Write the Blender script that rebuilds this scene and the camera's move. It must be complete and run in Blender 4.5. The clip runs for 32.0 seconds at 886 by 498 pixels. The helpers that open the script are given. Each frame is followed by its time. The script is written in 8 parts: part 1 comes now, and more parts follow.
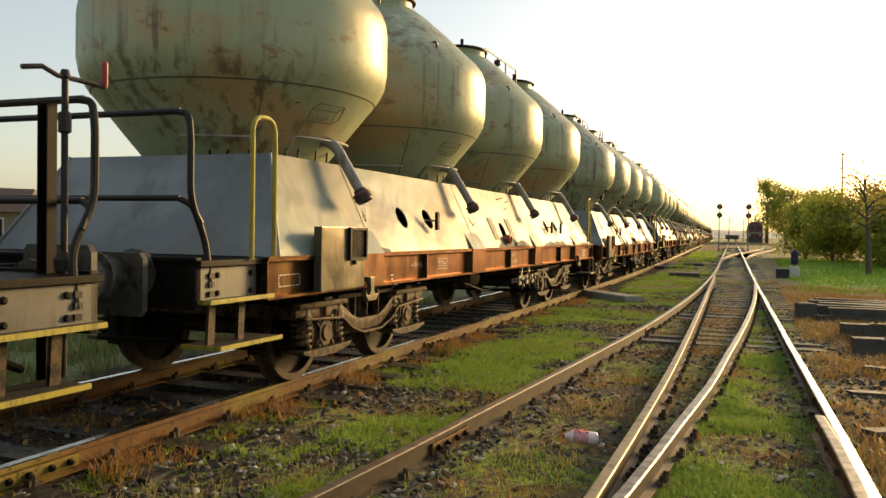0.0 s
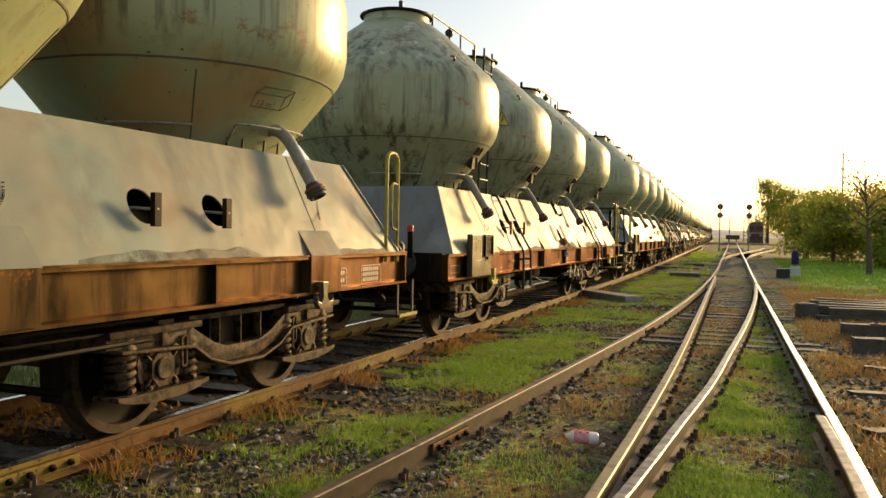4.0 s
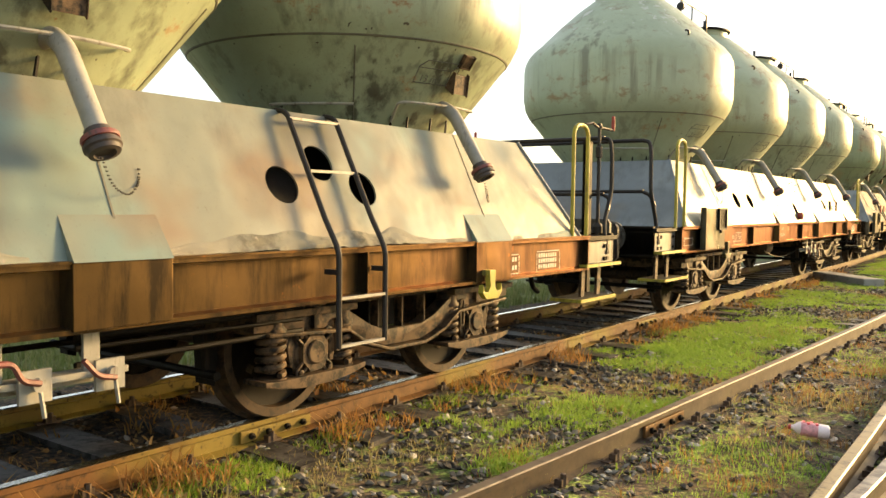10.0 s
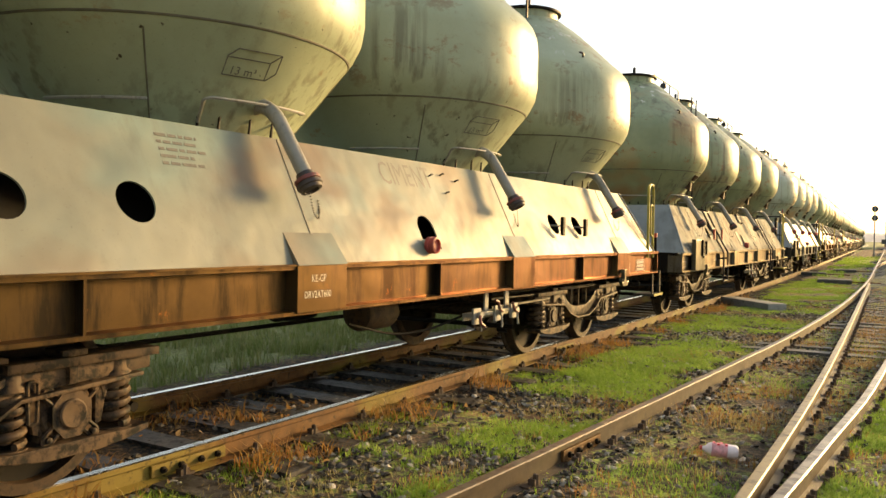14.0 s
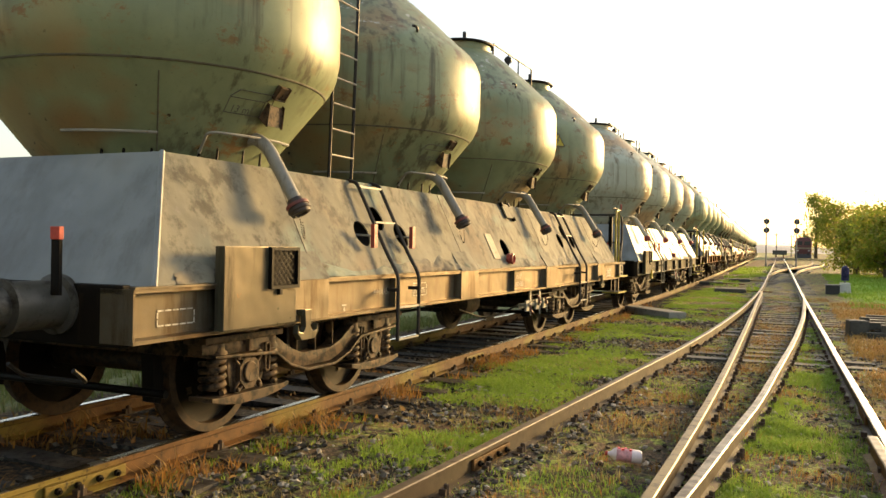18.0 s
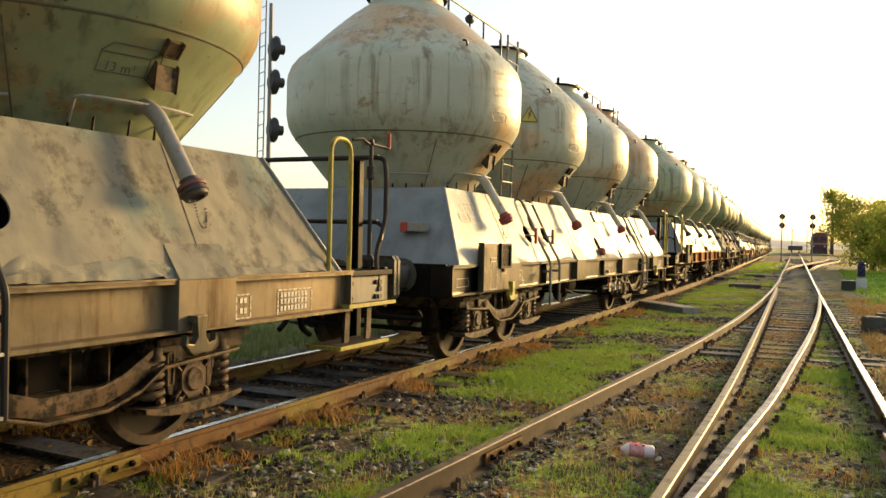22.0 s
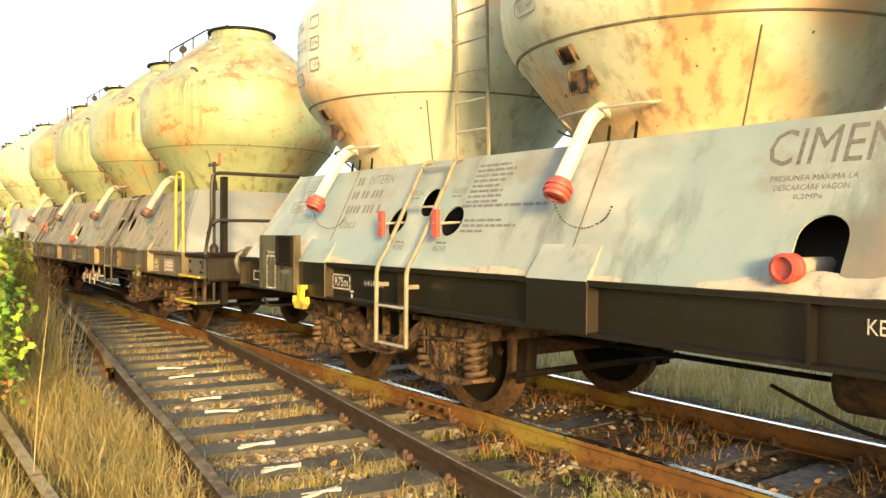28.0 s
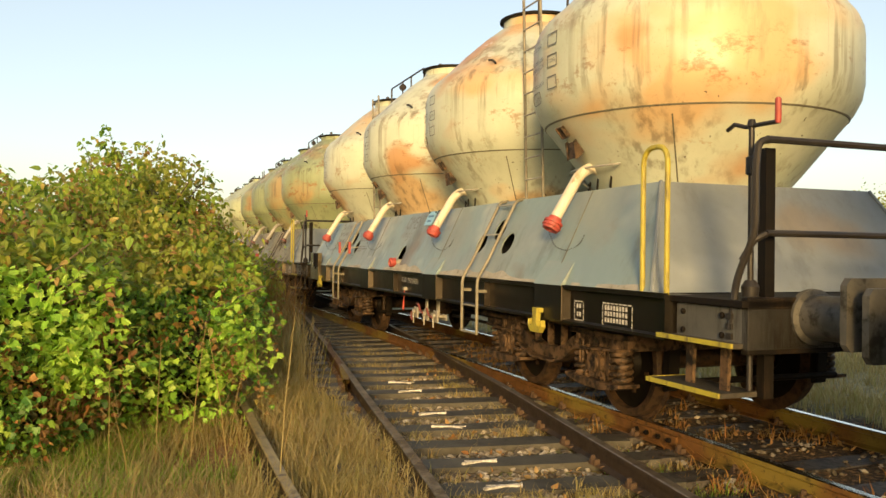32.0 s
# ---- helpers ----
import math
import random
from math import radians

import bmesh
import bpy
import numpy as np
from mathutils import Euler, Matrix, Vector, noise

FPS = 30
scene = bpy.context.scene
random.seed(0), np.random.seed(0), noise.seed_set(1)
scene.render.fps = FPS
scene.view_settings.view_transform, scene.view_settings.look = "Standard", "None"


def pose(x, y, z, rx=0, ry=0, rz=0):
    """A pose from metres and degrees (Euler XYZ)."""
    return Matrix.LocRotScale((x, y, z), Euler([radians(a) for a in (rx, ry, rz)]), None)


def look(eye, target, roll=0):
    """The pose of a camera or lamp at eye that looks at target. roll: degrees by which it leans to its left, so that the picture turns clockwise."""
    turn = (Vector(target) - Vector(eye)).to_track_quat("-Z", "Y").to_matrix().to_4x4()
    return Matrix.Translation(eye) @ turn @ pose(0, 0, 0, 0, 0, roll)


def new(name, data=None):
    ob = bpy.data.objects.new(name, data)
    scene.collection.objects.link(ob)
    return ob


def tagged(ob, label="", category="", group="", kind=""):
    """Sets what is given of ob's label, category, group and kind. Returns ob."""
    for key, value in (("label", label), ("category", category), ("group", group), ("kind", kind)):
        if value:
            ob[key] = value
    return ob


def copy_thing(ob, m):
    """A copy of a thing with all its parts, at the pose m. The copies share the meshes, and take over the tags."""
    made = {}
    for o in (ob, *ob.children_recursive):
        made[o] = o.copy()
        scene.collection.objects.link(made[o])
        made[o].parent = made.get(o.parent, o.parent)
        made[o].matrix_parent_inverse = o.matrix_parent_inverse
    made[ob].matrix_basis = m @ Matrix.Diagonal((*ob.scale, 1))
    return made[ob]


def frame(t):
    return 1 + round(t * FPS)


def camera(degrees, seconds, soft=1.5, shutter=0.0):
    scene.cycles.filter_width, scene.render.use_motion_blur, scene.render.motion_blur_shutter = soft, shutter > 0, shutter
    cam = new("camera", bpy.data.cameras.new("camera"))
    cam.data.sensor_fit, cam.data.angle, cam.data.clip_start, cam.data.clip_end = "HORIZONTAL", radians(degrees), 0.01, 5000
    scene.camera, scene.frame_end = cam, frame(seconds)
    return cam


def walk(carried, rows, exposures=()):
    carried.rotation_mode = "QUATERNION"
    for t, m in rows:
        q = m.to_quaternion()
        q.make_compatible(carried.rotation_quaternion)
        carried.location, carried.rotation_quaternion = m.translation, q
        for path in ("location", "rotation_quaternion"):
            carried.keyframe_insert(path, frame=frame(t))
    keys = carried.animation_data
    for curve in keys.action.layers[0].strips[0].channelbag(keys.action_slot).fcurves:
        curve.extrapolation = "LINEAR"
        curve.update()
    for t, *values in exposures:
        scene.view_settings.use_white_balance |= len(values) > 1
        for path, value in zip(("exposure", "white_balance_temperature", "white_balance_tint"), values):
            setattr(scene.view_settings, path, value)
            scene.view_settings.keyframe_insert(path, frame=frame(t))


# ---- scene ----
cam = camera(57.14, 32.0)
PATH = [
    (0, pose(0, 0, 1.360, 88.80, -0.93, 21.00)),
    (3.5, pose(0, 0, 1.360, 88.80, -0.93, 21.00)),
    (5.5, pose(0, 0, 1.360, 88.53, -1.25, 22.92)),
    (6, pose(0, 0, 1.360, 88.12, -1.24, 24.92)),
    (6.5, pose(0, 0, 1.360, 87.74, -1.10, 27.12)),
    (7, pose(0, 0, 1.360, 87.33, -1.13, 29.24)),
    (7.5, pose(0, 0, 1.360, 86.95, -1.08, 31.16)),
    (8, pose(0, 0, 1.360, 86.62, -1.05, 32.98)),
    (8.5, pose(0, 0, 1.360, 86.42, -0.93, 34.46)),
    (9, pose(0, 0, 1.360, 86.43, -0.74, 35.27)),
    (9.5, pose(0, 0, 1.360, 86.64, -0.75, 35.72)),
    (10, pose(0, 0, 1.360, 87.01, -0.71, 35.81)),
    (10.5, pose(0, 0, 1.360, 87.43, -0.68, 35.25)),
    (11, pose(0, 0, 1.360, 87.79, -0.74, 34.48)),
    (11.5, pose(0, 0, 1.360, 88.07, -0.80, 34.17)),
    (12, pose(0, 0, 1.360, 88.31, -0.83, 33.81)),
    (12.5, pose(0, 0, 1.360, 88.48, -0.90, 32.77)),
    (13, pose(0, 0, 1.360, 88.64, -0.87, 32.02)),
    (13.5, pose(0, 0, 1.360, 88.81, -0.90, 31.29)),
    (14, pose(0, 0, 1.360, 88.95, -0.92, 30.19)),
    (14.5, pose(0, 0, 1.360, 89.09, -0.92, 29.24)),
    (15, pose(0, 0, 1.360, 89.23, -0.98, 28.22)),
    (15.5, pose(0, 0, 1.360, 89.36, -0.96, 27.28)),
    (17.5, pose(0, 0, 1.360, 89.74, -1.05, 24.37)),
    (18, pose(0, 0, 1.360, 89.80, -1.00, 23.92)),
    (18.5, pose(0, 0, 1.360, 89.84, -1.05, 24.03)),
    (19, pose(0, 0, 1.360, 89.85, -1.09, 24.30)),
    (19.5, pose(0, 0, 1.360, 89.86, -1.08, 24.73)),
    (20, pose(0, 0, 1.360, 89.82, -1.12, 24.95)),
    (20.5, pose(0, 0, 1.360, 89.77, -1.13, 24.86)),
    (21, pose(0, 0, 1.360, 89.69, -1.06, 24.90)),
    (21.5, pose(0, 0, 1.360, 89.53, -1.14, 24.87)),
    (22, pose(0, 0, 1.360, 89.35, -1.26, 24.85)),
    (22.5, pose(0, 0, 1.360, 89.03, -1.46, 25.47)),
    (23, pose(0, 0, 1.360, 88.59, -1.44, 27.41)),
    (23.5, pose(0, 0, 1.360, 88.09, -1.52, 30.84)),
    (24, pose(0, 0, 1.360, 87.31, -1.66, 38.31)),
    (24.5, pose(0, 0, 1.360, 85.22, -1.25, 50.29)),
    (26.5, pose(0, 0, 1.360, 83.97, -0.73, 111.32)),
    (27, pose(0, 0, 1.360, 86.33, -0.30, 122.59)),
    (27.5, pose(0, 0, 1.360, 87.98, -0.22, 133.26)),
    (28, pose(0, 0, 1.360, 88.93, -0.42, 144.17)),
    (28.5, pose(0, 0, 1.360, 89.88, -0.68, 153.47)),
    (29, pose(0, 0, 1.360, 90.14, -0.78, 159.17)),
    (29.5, pose(0, 0, 1.360, 90.35, -0.74, 160.44)),
    (30, pose(0, 0, 1.360, 90.39, -0.70, 159.84)),
    (30.5, pose(0, 0, 1.360, 90.41, -0.61, 159.77)),
    (31, pose(0, 0, 1.360, 90.37, -0.55, 159.76)),
    (31.5, pose(0, 0, 1.360, 90.33, -0.60, 159.84)),
    (32, pose(0, 0, 1.360, 90.29, -0.67, 159.77)),
]
# way gone by the train, in metres at each whole second
RUN = [0.00, 2.53, 5.08, 7.56, 10.03, 12.51, 14.93, 17.29, 19.63, 21.97, 24.34, 26.76, 29.24, 31.73, 34.21, 36.67, 39.15, 41.63, 44.13, 46.68, 49.25, 51.86, 54.53, 57.21, 59.89, 62.53, 65.05, 67.49, 69.89, 72.22, 74.49, 76.69, 78.82]
EXPOSURES = [(0, 0.36), (4, 0.34), (6, 0.70), (9, 1.40), (11, 1.40), (12.5, 1.14), (15, 0.95), (18, 0.86), (22, 0.65), (23.5, 0.92), (24.5, 1.30), (25.5, 1.72), (26.5, 2.17), (28, 1.65), (29.2, 1.12), (30.2, 0.77), (32, 0.58)]
walk(cam, PATH, EXPOSURES)

# ---- world and sun ----
SUN_AZ, SUN_EL = 23.0, 11.0
world = bpy.data.worlds.new("evening_sky")
scene.world = world
world.use_nodes = True
wn = world.node_tree
sky = wn.nodes.new("ShaderNodeTexSky")
sky.sky_type = "NISHITA"
sky.sun_disc = False
sky.sun_elevation, sky.sun_rotation = radians(SUN_EL), radians(SUN_AZ)
sky.air_density, sky.dust_density, sky.ozone_density = 1.0, 2.0, 0.8
wn.nodes["Background"].inputs["Strength"].default_value = 0.12
# a thin even haze lies over the whole sky
haze = wn.nodes.new("ShaderNodeMix")
haze.data_type, haze.blend_type = "RGBA", "ADD"
haze.inputs[0].default_value = 1.0
haze.inputs[7].default_value = (1.80, 1.68, 1.50, 1)
wn.links.new(sky.outputs[0], haze.inputs[6])
wn.links.new(haze.outputs[2], wn.nodes["Background"].inputs["Color"])
sun = new("sun", bpy.data.lights.new("sun", "SUN"))
sun.data.energy, sun.data.angle, sun.data.color = 4.6, radians(12.0), (1.0, 0.63, 0.24)
sun_way = Vector((math.sin(radians(SUN_AZ)) * math.cos(radians(SUN_EL)), math.cos(radians(SUN_AZ)) * math.cos(radians(SUN_EL)), math.sin(radians(SUN_EL))))
sun.matrix_world = look(sun_way * 60, (0, 0, 0))

# ---- materials ----


def material(name, rough=0.6, metal=0.0):
    m = bpy.data.materials.new(name)
    m.use_nodes = True
    b = m.node_tree.nodes["Principled BSDF"]
    b.inputs["Roughness"].default_value, b.inputs["Metallic"].default_value = rough, metal
    return m, m.node_tree, b


def noise_node(nt, scale, detail=5, rough=0.6, stretch=None, seed=0.0):
    tc = nt.nodes.new("ShaderNodeTexCoord")
    mp = nt.nodes.new("ShaderNodeMapping")
    mp.inputs["Location"].default_value = (seed, seed * 1.7, seed * 0.6)
    if stretch:
        mp.inputs["Scale"].default_value = stretch
    tx = nt.nodes.new("ShaderNodeTexNoise")
    tx.inputs["Scale"].default_value, tx.inputs["Detail"].default_value, tx.inputs["Roughness"].default_value = scale, detail, rough
    nt.links.new(tc.outputs["Object"], mp.inputs["Vector"])
    info = nt.nodes.new("ShaderNodeObjectInfo")
    far = nt.nodes.new("ShaderNodeVectorMath")
    far.operation = "MULTIPLY_ADD"
    far.inputs[1].default_value = (31.0, 17.0, 3.0)
    nt.links.new(info.outputs["Random"], far.inputs[0])
    nt.links.new(mp.outputs[0], far.inputs[2])
    nt.links.new(far.outputs[0], tx.inputs["Vector"])
    return tx


def height_band(nt, lo, hi, soft):
    """1 between two heights of the object, fading out over soft."""
    tc = nt.nodes.new("ShaderNodeTexCoord")
    sep = nt.nodes.new("ShaderNodeSeparateXYZ")
    nt.links.new(tc.outputs["Object"], sep.inputs[0])
    out = []
    for a, b in ((lo - soft, lo), (hi + soft, hi)):
        r = nt.nodes.new("ShaderNodeMapRange")
        r.inputs["From Min"].default_value, r.inputs["From Max"].default_value = a, b
        nt.links.new(sep.outputs["Z"], r.inputs[0])
        out.append(r.outputs[0])
    return times(nt, *out)


def times(nt, a, b):
    m = nt.nodes.new("ShaderNodeMath")
    m.operation = "MULTIPLY"
    for sock, v in zip(m.inputs, (a, b)):
        if isinstance(v, (int, float)):
            sock.default_value = v
        else:
            nt.links.new(v, sock)
    return m.outputs[0]


def ramp(nt, src, stops):
    r = nt.nodes.new("ShaderNodeValToRGB")
    e = r.color_ramp.elements
    while len(e) < len(stops):
        e.new(0.5)
    for k, (p, c) in zip(e, stops):
        k.position, k.color = p, (*c, 1) if len(c) == 3 else c
    nt.links.new(src, r.inputs[0])
    return r.outputs[0]


def mix(nt, fac, a, b):
    n = nt.nodes.new("ShaderNodeMix")
    n.data_type = "RGBA"
    for sock, v in ((n.inputs[0], fac), (n.inputs[6], a), (n.inputs[7], b)):
        if isinstance(v, bpy.types.NodeSocket):
            nt.links.new(v, sock)
        elif isinstance(v, (int, float)):
            sock.default_value = v
        else:
            sock.default_value = (*v, 1)
    return n.outputs[2]


def grey(v):
    return (v, v, v)


def bump(nt, b, src, strength=0.3, dist=0.01):
    n = nt.nodes.new("ShaderNodeBump")
    n.inputs["Strength"].default_value, n.inputs["Distance"].default_value = strength, dist
    nt.links.new(src, n.inputs["Height"])
    nt.links.new(n.outputs[0], b.inputs["Normal"])


def worn(name, base, other, stain, rough=0.6, metal=0.0, scale=3.0, stain_at=(0.55, 0.68), streak=True, grain=60.0, bumps=0.15, seed=0.0, stain_mix=1.0, rust=None, bands=None, tank=False, specular=0.5, glint=None, dents=0.0, rim=None):
    """Paint or metal in two tones, with stains or streaks of a third, and a fine grain."""
    m, nt, b = material(name, rough, metal)
    big = noise_node(nt, scale, 6, 0.65, seed=seed)
    col = mix(nt, ramp(nt, big.outputs[0], [(0.35, grey(0)), (0.65, grey(1))]), base, other)
    for i, (tone, lo) in enumerate(bands or ()):
        patch = noise_node(nt, 1.0, 3, 0.5, (0.8, 0.75, 1.1), seed + 20 + 9 * i)
        col = mix(nt, ramp(nt, patch.outputs[0], [(lo, grey(0)), (lo + 0.10, grey(0.8))]), col, tone)
    run = noise_node(nt, scale * 2.2, 7, 0.7, (1, 1, 0.16) if streak else None, seed + 3.1)
    mask = ramp(nt, run.outputs[0], [(stain_at[0], grey(0)), (stain_at[1], grey(stain_mix))])
    col = mix(nt, mask, col, stain)
    if rust:
        spot = noise_node(nt, rust[1], 8, 0.75, seed=seed + 31)
        col = mix(nt, ramp(nt, spot.outputs[0], [(rust[2], grey(0)), (rust[2] + 0.05, grey(0.9))]), col, rust[0])
    if tank:
        # rust along the shoulder and the lower cone, thin dark drips, pale flaked paint near the top
        for lo, hi, tone, thr, sc in ((2.72, 2.98, (0.20, 0.085, 0.022), 0.55, 3.2), (2.0, 2.5, (0.26, 0.125, 0.04), 0.60, 1.5), (3.35, 3.9, (0.17, 0.085, 0.035), 0.54, 2.2)):
            spot = noise_node(nt, sc, 9, 0.78, (1, 1, 1.6), seed + lo)
            col = mix(nt, times(nt, height_band(nt, lo, hi, 0.18), ramp(nt, spot.outputs[0], [(thr, grey(0)), (thr + 0.06, grey(tank))])), col, tone)
        pit = noise_node(nt, 17.0, 2, 0.5, seed=seed + 91)
        pits = noise_node(nt, 1.4, 3, 0.5, seed=seed + 93)
        col = mix(nt, times(nt, times(nt, height_band(nt, 1.9, 2.6, 0.1), ramp(nt, pit.outputs[0], [(0.715, grey(0)), (0.735, grey(0.95))])), ramp(nt, pits.outputs[0], [(0.44, grey(0)), (0.52, grey(1))])), col, (0.030, 0.018, 0.010))
        drip = noise_node(nt, 9.0, 5, 0.6, (1, 1, 0.045), seed + 51)
        where = noise_node(nt, 0.9, 3, 0.5, seed=seed + 57)
        col = mix(nt, times(nt, ramp(nt, drip.outputs[0], [(0.50, grey(0)), (0.62, grey(tank))]), ramp(nt, where.outputs[0], [(0.42, grey(0)), (0.6, grey(1))])), col, stain)
        flake = noise_node(nt, 5.0, 6, 0.7, seed=seed + 63)
        col = mix(nt, times(nt, height_band(nt, 3.55, 4.1, 0.1), ramp(nt, flake.outputs[0], [(0.60, grey(0)), (0.62, grey(0.8))])), col, (0.50, 0.49, 0.42))
    if rim:
        # brown cement and rust spilled from the tanks over the top of the hood
        spill = noise_node(nt, 1.5, 6, 0.62, (1, 0.55, 0.8), seed + 81)
        col = mix(nt, times(nt, height_band(nt, 1.66, 2.1, 0.34), ramp(nt, spill.outputs[0], [(rim[1], grey(0)), (rim[1] + 0.12, grey(0.65))])), col, rim[0])
    b.inputs["Specular IOR Level"].default_value = specular
    if glint:
        # the reflection's tint holds the low sun's warm colour, streaks of dirt are dull
        b.inputs["Specular Tint"].default_value = (*glint, 1)
        dull = nt.nodes.new("ShaderNodeMapRange")
        dull.inputs["To Min"].default_value, dull.inputs["To Max"].default_value = specular, specular * 0.15
        nt.links.new(mask, dull.inputs[0])
        nt.links.new(dull.outputs[0], b.inputs["Specular IOR Level"])
    fine = noise_node(nt, grain, 3, 0.6, seed=seed + 7)
    col = mix(nt, ramp(nt, fine.outputs[0], [(0.62, grey(0)), (0.75, grey(0.35))]), col, stain)
    nt.links.new(col, b.inputs["Base Color"])
    rr = nt.nodes.new("ShaderNodeMapRange")
    rr.inputs["To Min"].default_value, rr.inputs["To Max"].default_value = max(0.05, rough - 0.15), min(1, rough + 0.2)
    nt.links.new(big.outputs[0], rr.inputs[0])
    nt.links.new(rr.outputs[0], b.inputs["Roughness"])
    if bumps:
        bump(nt, b, fine.outputs[0], bumps, 0.004)
    if dents:
        # shallow dents of the sheet metal under the fine grain
        wide = noise_node(nt, 1.3, 3, 0.5, seed=seed + 71)
        n = nt.nodes.new("ShaderNodeBump")
        n.inputs["Strength"].default_value, n.inputs["Distance"].default_value = 1.0, dents
        nt.links.new(wide.outputs[0], n.inputs["Height"])
        for link in list(nt.links):
            if link.to_socket == b.inputs["Normal"]:
                nt.links.new(n.outputs[0], link.from_node.inputs["Normal"])
    return m


def plain(name, colour, rough=0.5, metal=0.0, grain=40.0, vary=0.25, by_object=False):
    m, nt, b = material(name, rough, metal)
    fine = noise_node(nt, grain, 4)
    dark = tuple(c * (1 - vary) for c in colour)
    col = mix(nt, ramp(nt, fine.outputs[0], [(0.35, grey(0)), (0.65, grey(1))]), dark, colour)
    if by_object:
        info = nt.nodes.new("ShaderNodeObjectInfo")
        col = mix(nt, ramp(nt, info.outputs["Random"], [(0, grey(0)), (1, grey(0.7))]), col, tuple(c * 0.5 for c in colour))
    nt.links.new(col, b.inputs["Base Color"])
    bump(nt, b, fine.outputs[0], 0.12, 0.003)
    return m


def leafy(name, colours, rough=0.55, trans=0.35):
    m, nt, b = material(name, rough)
    geo = nt.nodes.new("ShaderNodeNewGeometry")
    n = len(colours)
    col = ramp(nt, geo.outputs["Random Per Island"], [(i / max(1, n - 1), c) for i, c in enumerate(colours)])
    patch = noise_node(nt, 0.8, 3)
    col = mix(nt, ramp(nt, patch.outputs[0], [(0.4, grey(0)), (0.7, grey(0.55))]), col, colours[-1])
    nt.links.new(col, b.inputs["Base Color"])
    t = nt.nodes.new("ShaderNodeBsdfTranslucent")
    nt.links.new(col, t.inputs[0])
    ms = nt.nodes.new("ShaderNodeMixShader")
    ms.inputs[0].default_value = trans
    nt.links.new(b.outputs[0], ms.inputs[1])
    nt.links.new(t.outputs[0], ms.inputs[2])
    nt.links.new(ms.outputs[0], nt.nodes["Material Output"].inputs[0])
    return m


